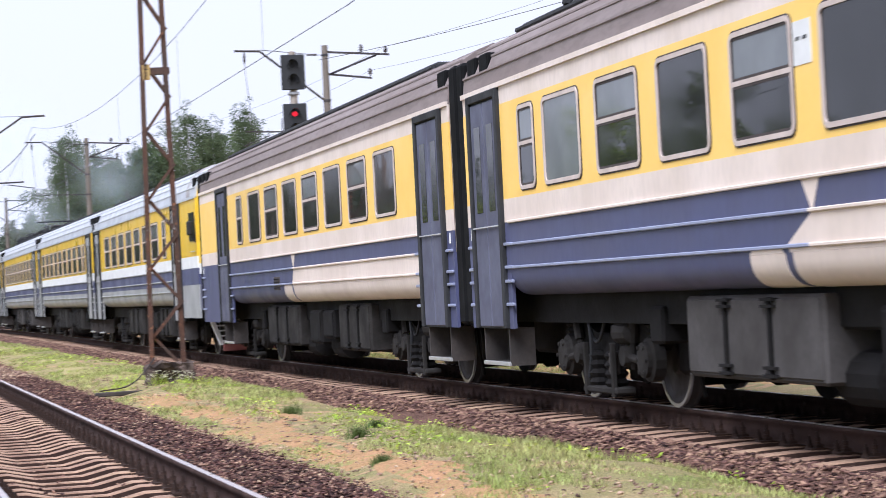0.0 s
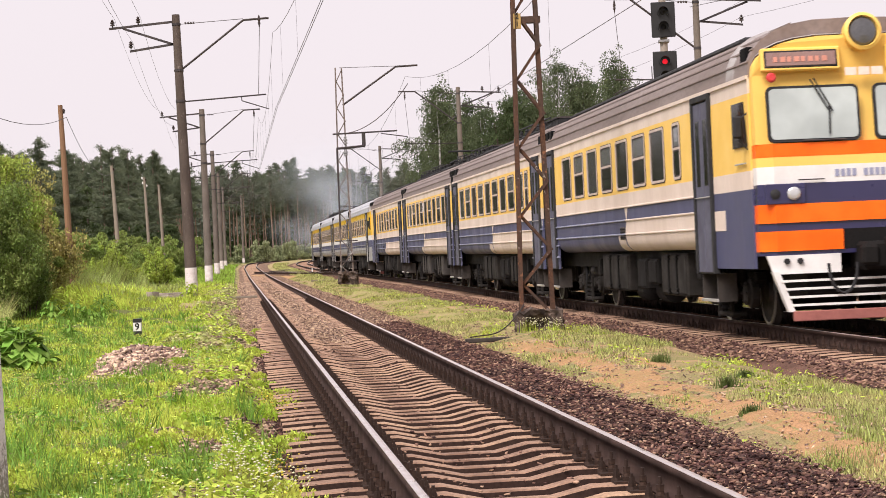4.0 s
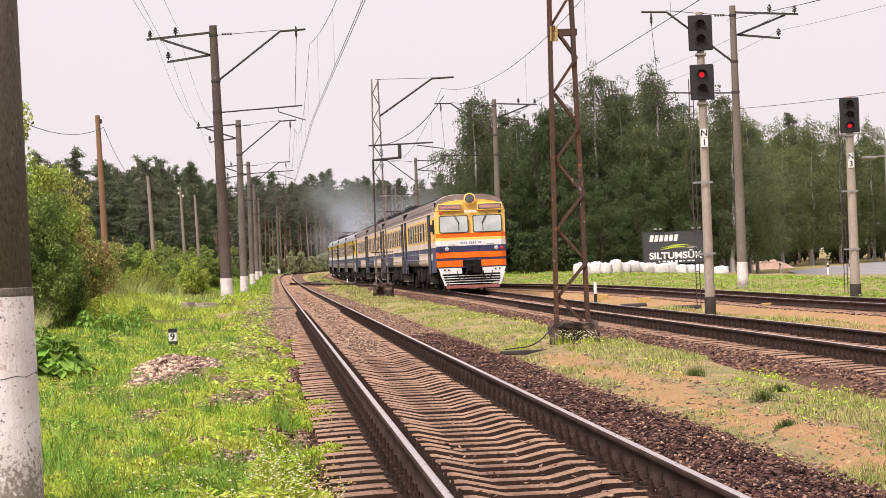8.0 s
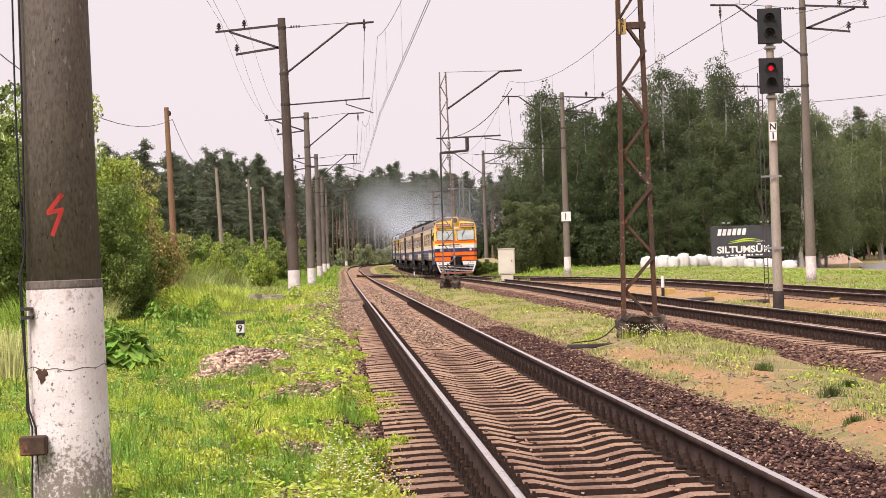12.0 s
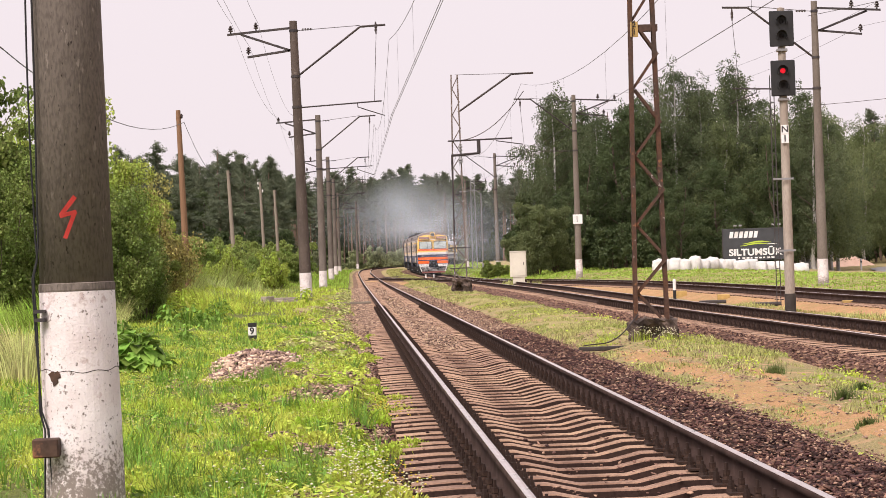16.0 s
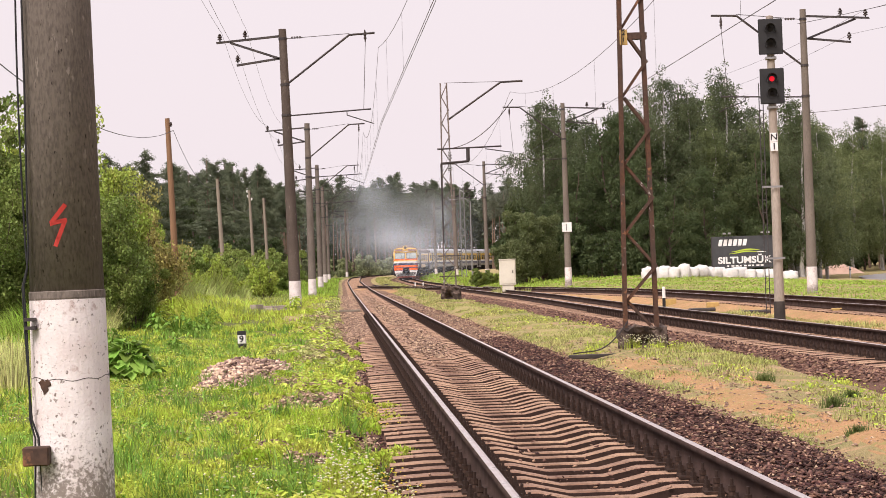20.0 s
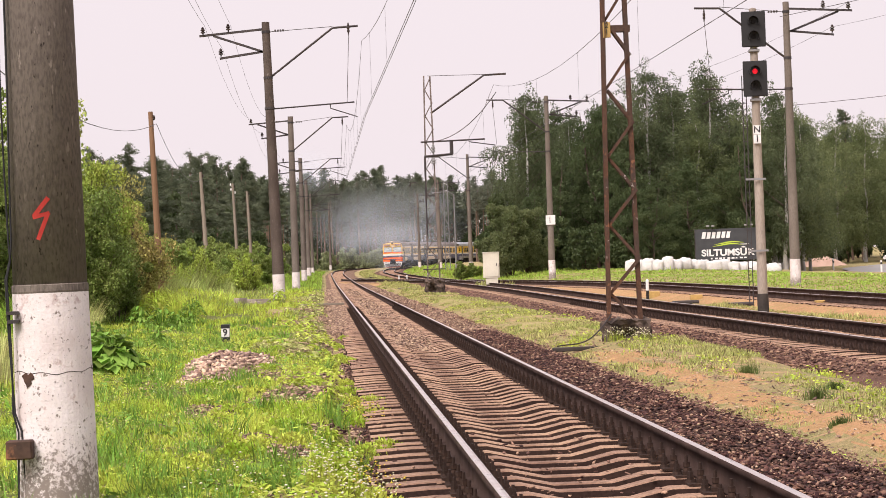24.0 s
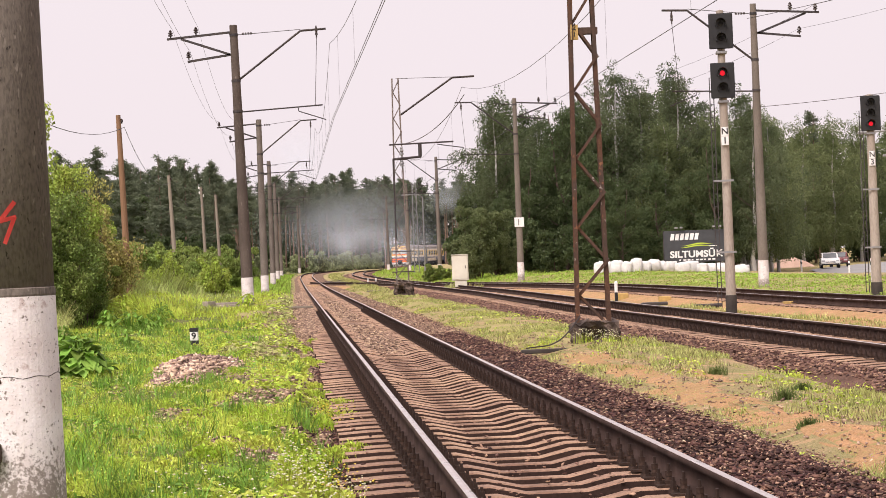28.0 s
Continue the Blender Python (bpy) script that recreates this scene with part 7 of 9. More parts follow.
def far_wood():
    """The depth of the pine wood behind its edge: many crowns and trunks as one mass."""
    r = np.random.default_rng(77)
    n, per = 420, 560
    cx, cy = r.uniform(-95, 75, n), 455 + 130 * r.uniform(0, 1, n) ** 1.5 + 25 * (np.abs(np.arange(n) % 3 - 1))
    hh = r.uniform(14, 18, n) + 0.022 * (cy - 455)
    tree = np.repeat(np.arange(n), per)
    g = r.uniform(0, 1, n * per) ** 0.8
    a = r.uniform(0, 2 * np.pi, n * per)
    rad = (0.6 + 2.4 * np.sqrt(1.02 - g)) * np.sqrt(r.uniform(0.1, 1, n * per)) * (1 + 0.3 * np.sin(a * 2 + g * 25 + tree))
    base = ground_z(cx, cy)
    pos = np.stack([cx[tree] + rad * np.cos(a), cy[tree] + rad * np.sin(a), base[tree] + hh[tree] * np.where(tree % 2 == 0, 0.01 + 0.9 * g, 0.36 + 0.64 * g)], -1)
    v, f = sprays(pos, np.stack([np.cos(a), np.sin(a), 0.2 + 0 * a], -1), 0.7, 0.4, r)
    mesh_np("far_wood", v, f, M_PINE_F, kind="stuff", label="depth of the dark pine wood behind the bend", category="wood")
    q = np.array([(-1, 0, 0), (1, 0, 0), (0.5, 0, 1), (-0.5, 0, 1), (0, -1, 0), (0, 1, 0), (0, 0.5, 1), (0, -0.5, 1)], dtype=float)
    tv = q[None] * np.stack([np.full(n, 0.17), np.full(n, 0.17), hh * 0.95], -1)[:, None] + np.stack([cx, cy, base - 0.3], -1)[:, None]
    tf = (np.array([(0, 1, 2, 3), (4, 5, 6, 7)])[None] + (np.arange(n) * 8)[:, None, None]).reshape(-1, 4)
    mesh_np("far_trunks", tv.reshape(-1, 3), tf, M_BARK_P, kind="stuff", label="bare trunks in the depth of the pine wood", category="wood")


far_wood()

# bushes on the near side
place(bush(31, 5, 5.2, M_BUSH, "tall leafy bush with fresh green leaves", 52000, 0.058), [(-10.6, 68, 1.0), (-13.0, 74, 1.1), (-11.6, 86, 0.8), (-17, 80, 1.15)], rp)
place(bush(32, 4.5, 4.6, M_BUSH_D, "dark green leafy bush", 46000, 0.058), [(-9.6, 62, 0.85), (-8.9, 58.5, 0.72), (-8.2, 60, 0.55), (-14.5, 62, 1.2), (-12.2, 60, 0.85), (-11.4, 64, 1.0), (-12.5, 70, 1.05), (-14, 96, 0.9), (-10.0, 70, 0.6)], rp)
place(bush(33, 3.0, 4.2, M_BUSH_Y, "bush with yellowing brown-green leaves", 26000, 0.055), [(-9.7, 74, 1.0), (-11.2, 80, 0.9)], rp)
place(bush(34, 4.5, 2.3, M_BUSH_M, "thicket of green shrubs", 22000, 0.075), [(-14, 120, 1.15), (-16.5, 126, 1.4), (-12.6, 128, 1.0), (-14.6, 140, 1.1), (-12.2, 150, 1.0), (-17, 146, 1.3), (-13.6, 166, 1.2), (-16, 176, 1.2), (-11.8, 172, 0.9), (-19, 165, 1.4), (-13.2, 195, 1.2), (-16.5, 205, 1.3), (-13.5, 108, 0.8), (-16, 112, 1.0)], rp)
place(bush(38, 2.6, 2.3, M_YOUNG, "young shrub with bright yellow-green leaves", 7000, 0.085), [(-9.6, 124, 1.0), (-11.4, 118, 0.85), (-12.9, 131, 1.1), (-10.9, 136, 0.9), (-11.2, 104, 0.6)], rp)
place(bush(39, 4.6, 4.6, M_BIRCH_L, "round leafy bush at the foot of the birches", 34000, 0.075), [(6.75, 162, 1.12), (8.4, 164, 0.95)], rp, 0.99, 1.01)
place(bush(35, 5.5, 3.6, M_WILLOW, "grey-green willow thicket at the bend", 9000, 0.17), [(-17, 350, 0.85), (-12, 385, 1.0), (-7, 395, 1.05), (-2, 420, 0.95), (-15, 375, 0.9), (-20, 340, 0.85), (-9.5, 405, 1.1), (3, 440, 0.9), (-4.5, 405, 0.9)], rp)
place(bush(36, 3.4, 1.9, M_BUSH_D, "low green bush beside the far track", 9000, 0.09), [(3.75, 178, 0.72), (4.7, 180, 0.6)], rp)
place(birch(6, 7.8, M_BUSH_D, "tall dark leafy tree among the bushes", M_BARK, wide=0.3, low=0.05, leaves=17000, leaf=0.095, hang=0.06, clear=0.02), [(-13.6, 66, 1.0)], rp, 0.99, 1.01)

# ---- things along the line ----
def marker_post():
    x, y = -3.92, 44.7
    post = empty("marker_post", pose(x, y, float(ground_z(x, y)), 0, 0, -4), label="small white marker post with a black nine", category="marker post")
    part("base", box(bmesh.new(), -0.085, 0.085, -0.06, 0.06, -0.1, 0.14, 0.01), M_BLACK, post)
    body = part("body", box(bmesh.new(), -0.08, 0.08, -0.055, 0.055, 0.14, 0.315, 0.008), M_WHITE, post)
    part("cap", box(bmesh.new(), -0.085, 0.085, -0.06, 0.06, 0.315, 0.395, 0.006), M_BLACK, post)
    lettering("digit", "9", 0.19, M_BLACK, body, pose(0, -0.058, 0.228, 90), bold=0.004)


marker_post()


def limit_post(x, y, h):
    p = empty("limit_post", pose(x, y, float(ground_z(x, y))), label="short black and white limit post between the tracks", category="marker post", group="limit posts")
    part("lower", lathe(bmesh.new(), [(0.06, -0.1), (0.06, h * 0.45)], 10), M_BLACK, p)
    part("upper", lathe(bmesh.new(), [(0.06, h * 0.45), (0.06, h * 0.92), (0.03, h)], 10), M_WHITE, p)


limit_post(8.35, 80, 0.75)
limit_post(-1.6, 196, 0.6)
limit_post(-0.9, 199, 0.6)


def cabinet():
    x, y = 4.22, 125
    c = empty("relay_cabinet", pose(x, y, 0.3, 0, 0, -4), label="cream steel relay cabinet on a dark base beside the track", category="cabinet")
    part("plinth", box(bmesh.new(), -0.3, 0.36, -0.24, 0.24, -0.3, 0.06, 0.01), M_CABINET, c)
    part("body", box(bmesh.new(), -0.45, 0.47, -0.28, 0.28, 0.06, 1.5, 0.02), M_CABINET, c)
    d = part("door", box(bmesh.new(), -0.4, 0.42, -0.3, -0.28, 0.14, 1.44, 0.01), M_CABINET, c)
    part("handle", box(bmesh.new(), 0.3, 0.34, -0.325, -0.3, 0.75, 0.9, 0.004), M_STEEL_D, d)
    part("roof", box(bmesh.new(), -0.48, 0.5, -0.32, 0.32, 1.5, 1.54, 0.008), M_CABINET, c)


cabinet()


def billboard():
    b = empty("billboard", pose(19.05, 150, 0.35, 0, 0, -7), label="dark advertising board with white letters and green waves", category="billboard")
    panel = part("panel", box(bmesh.new(), 0, 4.3, -0.05, 0.05, 0.45, 2.62, 0.01), M_BOARD, b)
    part("panel_frame", box(bmesh.new(), -0.05, 0.0, -0.07, 0.07, 0.4, 2.66), M_STEEL_D, b)
    for x in (0.5, 2.1, 3.8):
        part("post", box(bmesh.new(), x - 0.06, x + 0.06, 0.06, 0.16, -0.3, 2.5), M_STEEL_D, b)
    # maker's mark: plain slanted blocks
    for i in range(6):
        bm = bmesh.new()
        x = 0.42 + i * 0.33
        prism(bm, [(x, 1.98), (x + 0.24, 1.98), (x + 0.33, 2.42), (x + 0.09, 2.42)], "y", -0.062, -0.05)
        part("mark_block", bm, M_WHITE, panel)
    for i in range(2):
        bm = bmesh.new()
        z0 = 1.66 - i * 0.13
        n = 12
        top = [(1.25 + 0.17 * k - i * 0.12, z0 + 0.10 * math.sin(k / n * 4.6 - 1.2)) for k in range(n + 1)]
        low = [(x, z - 0.085 * math.sin(math.pi * k / n) - 0.01) for k, (x, z) in enumerate(top)][::-1]
        prism(bm, top + low, "y", -0.062, -0.05)
        part("green_wave", bm, M_GREENBAR, panel, "lime green wave")
    lettering("board_lettering", "SILTUMSŪK", 0.62, M_WHITE, panel, pose(2.16, -0.06, 0.98, 90), "white capital letters", bold=0.022, width=3.6)
    for i in range(9):
        part("small_print", box(bmesh.new(), 1.0 + i * 0.28, 1.0 + i * 0.28 + (0.2 if i % 3 else 0.12), -0.058, -0.05, 0.56, 0.66), M_WHITE, panel)
    part("small_print", box(bmesh.new(), 3.0, 3.6, -0.058, -0.05, 1.5, 1.55), M_WHITE, panel)
    for x in (0.75, 1.1, 3.3, 3.7):
        bm = tube(bmesh.new(), (x, 0, 2.6), (x + 0.1, -0.3, 2.78), 0.02, n=5)
        lm = part("lamp_arm", bm, M_STEEL_D, b)
        part("floodlight", box(bmesh.new(), x, x + 0.22, -0.42, -0.28, 2.76, 2.88, 0.02), M_STEEL_G, lm)


billboard()


def bulk_bag(seed):
    r = np.random.default_rng(seed)
    bm = bmesh.new()
    bmesh.ops.create_cube(bm, size=1)
    bmesh.ops.subdivide_edges(bm, edges=bm.edges[:], cuts=4, use_grid_fill=True)
    for v in bm.verts:
        d = v.co.normalized() * 0.62
        v.co = v.co.lerp(d, 0.45)
        v.co += Vector(noise.noise_vector(v.co * 2.5 + Vector((seed * 3.1, 0, 0)))) * 0.16
        v.co.z = max(v.co.z, -0.42) + 0.4
    return bm


rb = random.Random(8)
x_ = 14.3
for i_ in range(15):
    w_ = rb.uniform(0.6, 0.95)
    if i_ == 14:
        x_ = 23.6
    ob_ = part("bulk_bag", bulk_bag(i_), M_BAG, None, "white woven bulk bag lying in the grass", smooth=True, category="bag", group="row of white bags")
    yb_ = 146 + rb.uniform(-1, 1)
    ob_.matrix_basis = pose(x_, yb_, float(ground_z(x_, yb_)), 0, 0, rb.uniform(-30, 30))
    ob_.scale = (w_, w_ * 0.9, rb.uniform(0.65, 0.95))
    x_ += w_ * rb.uniform(0.72, 0.95)


def parked_car(x, y, yaw, label, paint):
    """A small estate car seen from behind."""
    c = empty("moving_car", pose(x, y, float(ground_z(x, y)) + 0.1, 0, 0, yaw), label=label, category="car", group="cars on the road")
    bm = bmesh.new()
    prism(bm, [(-2.1, 0.3), (2.0, 0.3), (2.12, 0.5), (2.05, 0.74), (1.85, 0.84), (1.0, 0.97), (-2.0, 0.95), (-2.12, 0.6)], "y", -0.86, 0.86)
    bmesh.ops.bevel(bm, geom=bm.edges[:], offset=0.05, segments=2, affect="EDGES")
    part("body", bm, paint, c)
    bm = bmesh.new()
    prism(bm, [(-1.98, 0.92), (1.1, 0.93), (0.3, 1.42), (-1.5, 1.46)], "y", -0.74, 0.74)
    bmesh.ops.bevel(bm, geom=bm.edges[:], offset=0.06, segments=2, affect="EDGES")
    part("cabin", bm, paint, c)
    # Pale tint in place of the sky's reflection.
    part("windscreen", prism(bmesh.new(), [(1.08, 0.985), (0.36, 1.405), (0.3, 1.36), (1.0, 0.95)], "y", -0.62, 0.62), M_GLASS_L, c)
    part("rear_window", prism(bmesh.new(), [(-1.96, 1.02), (-1.64, 1.4), (-1.55, 1.38), (-1.85, 1.0)], "y", -0.6, 0.6), M_GLASS, c)
    part("grille", box(bmesh.new(), 2.04, 2.1, -0.45, 0.45, 0.5, 0.62, 0.01), M_BLACK, c)
    part("bumper", box(bmesh.new(), 2.0, 2.16, -0.8, 0.8, 0.3, 0.42, 0.02), M_BLACK, c)
    for k in (-1, 1):
        part("headlamp", box(bmesh.new(), 1.9, 2.1, *sorted((k * 0.5, k * 0.8)), 0.6, 0.76, 0.03), M_LENS, c)
    for k in (-1, 1):
        part("side_window", box(bmesh.new(), -1.5, 0.4, *sorted((k * 0.72, k * 0.75)), 0.98, 1.36, 0.01), M_GLASS, c)
        part("tail_lamp", box(bmesh.new(), -2.17, -2.08, *sorted((k * 0.62, k * 0.8)), 0.66, 0.86, 0.01), M_REDPAINT, c)
        for xx in (-1.3, 1.35):
            w = part("wheel", lathe(bmesh.new(), [(0.31, 0), (0.32, 0.04), (0.32, 0.16), (0.3, 0.2)], 18, Matrix.Translation((xx, k * 0.7, 0.32)) @ pose(0, 0, 0, -90 * k)), M_RUBBER, c)
            part("rim", lathe(bmesh.new(), [(0.2, 0.0), (0.2, 0.03), (0.08, 0.04)], 12, Matrix.Translation((xx, k * 0.885, 0.32)) @ pose(0, 0, 0, -90 * k)), M_STEEL_G, w)
    part("plate_bar", box(bmesh.new(), 2.15, 2.18, -0.26, 0.26, 0.42, 0.52), M_CREAM, c)
    return c


CAR_W = parked_car(95, 165, 60, "white car driving on the far road", M_WHITE)
CAR_R = parked_car(100, 165, 60, "dark red car following on the far road", M_DARKRED)


def street_lamp(x, y, h, double=False):
    l = empty("street_lamp", pose(x, y, float(ground_z(x, y))), label="slender pale street lamp with a curved arm", category="street lamp", group="street lamps")
    part("pole", lathe(bmesh.new(), [(0.1, -0.3), (0.09, 1), (0.055, h)], 10), M_STEEL_G, l)
    bm = tube(bmesh.new(), (0, 0, h), (-0.5, 0, h + 0.35), 0.04, n=6)
    tube(bm, (-0.5, 0, h + 0.35), (-1.4, 0, h + 0.3), 0.035, n=6)
    a = part("arm", bm, M_STEEL_G, l)
    part("lamp_head", box(bmesh.new(), -2.0, -1.35, -0.13, 0.13, h + 0.22, h + 0.34, 0.03), M_STEEL_G, a)
    if double:
        bm = tube(bmesh.new(), (0, 0, h), (0.5, 0, h + 0.35), 0.04, n=6)
        tube(bm, (0.5, 0, h + 0.35), (1.4, 0, h + 0.3), 0.035, n=6)
        a = part("arm", bm, M_STEEL_G, l)
        part("lamp_head", box(bmesh.new(), 1.35, 2.0, -0.13, 0.13, h + 0.22, h + 0.34, 0.03), M_STEEL_G, a)


street_lamp(21.6, 90, 5.9, True)
street_lamp(24.2, 97, 5.2)
street_lamp(3.7, 205, 7.5)
for x_, y_ in ((20.4, 92), (33.8, 160), (38.8, 205), (36.0, 190)):
    p_ = empty("roadside_post", pose(x_, y_, float(ground_z(x_, y_))), label="white roadside post with a dark band", category="post", group="roadside posts")
    part("post_body", box(bmesh.new(), -0.06, 0.06, -0.05, 0.05, -0.1, 1.0, 0.02), M_WHITE, p_)
    part("band", box(bmesh.new(), -0.065, 0.065, -0.055, 0.055, 0.7, 0.85), M_BLACK, p_)


def plank(x, y, ln, yaw, material, label, w=0.2, t=0.08, name="old_plank"):
    bm = box(bmesh.new(), -ln / 2, ln / 2, -w / 2, w / 2, 0, t, 0.012)
    for v in bm.verts:
        v.co += Vector(noise.noise_vector(v.co * 3 + Vector((x, y, 0)))) * 0.015
    ob = part(name, bm, material, None, label, category="plank")
    ob.matrix_basis = pose(x, y, float(ground_z(x, y)) + 0.01, 0, 0, yaw)


plank(-3.45, 79, 1.6, 10, M_WOODGREY, "weathered plank lying in the grass")
plank(-6.6, 90, 1.1, 20, M_CONC_L, "broken concrete slab beside the mast", 0.6, 0.22, "broken_slab")
plank(-0.4, 134, 1.6, 8, M_WOODGREY, "weathered plank between the tracks")


def ground_cable():
    bm = sweep(bmesh.new(), [(2.35 + 1.0 * f, 37.7 + 0.6 * f, -0.2 + 0.5 * f ** 3 + 0.01 * math.sin(f * 9)) for f in (i / 20 for i in range(21))], 0.012)
    part("ground_cable", bm, M_WIRE, None, "black cable running from the lattice mast over the ground", category="cable")


ground_cable()


def point_machine(x, y, yaw):
    z = float(ground_z(x, y))
    m = empty("point_machine", pose(x, y, z, 0, 0, yaw), label="low dark point machine beside the turnout", category="point machine", group="point machines")
    part("housing", box(bmesh.new(), -0.3, 0.3, -0.22, 0.22, 0.0, 0.13, 0.03), M_STEEL_D, m)
    part("motor_cover", lathe(bmesh.new(), [(0.065, 0.0), (0.065, 0.22), (0.04, 0.24)], 12, pose(0.3, 0, 0.07, 0, 90)), M_STEEL_D, m)
    part("base_plate", box(bmesh.new(), -0.4, 0.6, -0.26, 0.26, -0.06, 0.0), M_WOODGREY, m)
    part("throw_rod", tube(bmesh.new(), (-0.3, 0, 0.05), (-1.6, 0, 0.02), 0.025, n=6), M_STEEL_D, m)


point_machine(9.3, 64.5, 8)
point_machine(8.4, 70, 5)
point_machine(2.0, 158, 5)
point_machine(-4.4, 215, 5)
for x_, y_ in ((9.35, 74), (11.2, 61), (8.8, 82)):
    ob_ = part("track_box", box(bmesh.new(), -0.2, 0.2, -0.15, 0.15, 0, 0.28, 0.02), M_YELLOWPLATE, None, "small orange cable box by the third track", category="cable box", group="cable boxes")
    ob_.matrix_basis = pose(x_, y_, float(ground_z(x_, y_)))


# ---- stones ----
def wob(x, y, s=0):
    """A soft irregular value, about -1 to 1."""
    return (np.sin(x * 1.7 + s) * np.sin(y * 1.1 + 2 * s) + np.sin(x * 3.9 + y * 2.3 + s) * 0.6 + np.sin(x * 0.6 - y * 0.45 + 3 * s) * 0.8) / 1.9


OCT_V = np.array([(1, 0, 0), (-1, 0, 0), (0, 1, 0), (0, -1, 0), (0, 0, 1), (0, 0, -1)], dtype=float)
OCT_F = np.array([(0, 2, 4), (2, 1, 4), (1, 3, 4), (3, 0, 4), (2, 0, 5), (1, 2, 5), (3, 1, 5), (0, 3, 5)])
CUBE_V = np.array([(a, b, c) for a in (-1, 1) for b in (-1, 1) for c in (-1, 1)], dtype=float) * 0.72
CUBE_F = np.array([(0, 1, 3), (0, 3, 2), (4, 6, 7), (4, 7, 5), (0, 4, 5), (0, 5, 1), (2, 3, 7), (2, 7, 6), (0, 2, 6), (0, 6, 4), (1, 5, 7), (1, 7, 3)])


def stones(name, pts, sizes, material, label, seed, parent=None):
    """Rough broken stones, each its own island."""
    r = np.random.default_rng(seed)
    n = len(pts)
    # shards lie mostly flat: a free turn about the upright, a smaller tilt about a level axis
    turn, tilt, axis = r.uniform(0, 2 * np.pi, n), r.normal(0, 0.42, n), r.uniform(0, 2 * np.pi, n)
    ct, st, k = np.cos(tilt), np.sin(tilt), np.stack([np.cos(axis), np.sin(axis), 0 * axis], -1)
    cross = np.zeros((n, 3, 3))
    cross[:, 0, 2], cross[:, 1, 2], cross[:, 2, 0], cross[:, 2, 1] = k[:, 1], -k[:, 0], -k[:, 1], k[:, 0]
    lean = ct[:, None, None] * np.eye(3) + st[:, None, None] * cross + (1 - ct)[:, None, None] * k[:, :, None] * k[:, None, :]
    spin = np.zeros((n, 3, 3))
    spin[:, 0, 0], spin[:, 0, 1], spin[:, 1, 0], spin[:, 1, 1], spin[:, 2, 2] = np.cos(turn), -np.sin(turn), np.sin(turn), np.cos(turn), 1
    rot = lean @ spin
    base = CUBE_V[None] * r.uniform(0.45, 1.4, (n, 8, 3)) * np.stack([r.uniform(1.0, 1.8, n), r.uniform(0.6, 1.1, n), r.uniform(0.25, 0.55, n)], -1)[:, None]
    v = np.einsum("nij,nkj->nki", rot, base) * sizes[:, None, None]
    v += pts[:, None]
    f = (CUBE_F[None] + (np.arange(n) * 8)[:, None, None]).reshape(-1, 3)
    return mesh_np(name, v.reshape(-1, 3), f, material, parent, kind="stuff", label=label, category="ballast")


def log_y(r, n, a, b):
    return np.exp(r.uniform(math.log(a), math.log(b), n))


def lateral_stones(name, line, zline, n, y0, y1, u0, u1, lift, material, label, seed, size=(0.008, 0.024), keep=None):
    r = np.random.default_rng(seed)
    y = log_y(r, n, y0, y1)
    u = r.uniform(u0, u1, n)
    x = line.x_of_y(y) + u
    z = lift(u, y)
    ok = np.ones(n, bool) if keep is None else keep(u, y, x)
    s = r.uniform(*size, n) * (1 + 0.006 * np.maximum(0, y - 15))
    return stones(name, np.stack([x, y, z + s * 0.1], -1)[ok], s[ok], material, label, seed)


def shoulder(u, y):
    right = np.interp(u, [0, 0.8, 1.0, 1.75, 2.25, 2.85, 3.6], [-0.3, -0.25, -0.2, -0.185, -0.32, -0.5, -0.3])
    left = np.interp(-u, [0, 1.2, 1.75, 2.25, 2.85, 3.6], [-0.3, -0.28, -0.28, -0.42, -0.5, -0.3])
    return np.where(u > 0, right, left) + np.random.default_rng(1).uniform(0, 0.03, len(u))


def on_soil(u, y):
    return np.maximum(shoulder(u, y), ground_z(LINE_A.x_of_y(y) + u, y))


lateral_stones("ballast_stones", LINE_A, None, 50000, 9, 110, 0.93, 2.9, on_soil, M_STONE, "dark reddish-brown broken ballast stones", 51,
               keep=lambda u, y, x: (wob(x * 2, y * 0.9, 14) > -1.1 + 2.2 * smooth_step(38, 56, y)) & (u < 2.0 + 0.3 * wob(x * 3, y * 0.6, 2) + 0.25 * (y > 40)))
lateral_stones("ballast_stones", LINE_A, None, 9000, 9, 90, -2.7, -1.25, on_soil, M_STONE_L, "pale brown ballast stones at the sleeper ends", 52,
               keep=lambda u, y, x: (u > -1.85 - 0.4 * wob(x * 2, y * 0.8, 1)) & ((wob(u * 2, y * 0.9, 4) > 0.25) | ((y > 36) & (u < -1.45))))
lateral_stones("ballast_stones", LINE_A, None, 5000, 9, 30, -0.66, 0.66, lambda u, y: -0.335 + 0 * u, M_STONE, "scattered brown stones between the sleepers", 53)
lateral_stones("ballast_stones", LINE_A, None, 14000, 28, 150, -0.62, 0.62, lambda u, y: -0.345 + 0.115 * smooth_step(30, 43, y) + 0.02 * wob(u * 3, y, 3), M_STONE_L, "pale rubble filling the track between the rails", 54,
               keep=lambda u, y, x: wob(u, y * 0.35, 5) > -0.55 + 0.8 * (1 - smooth_step(30, 42, y)))
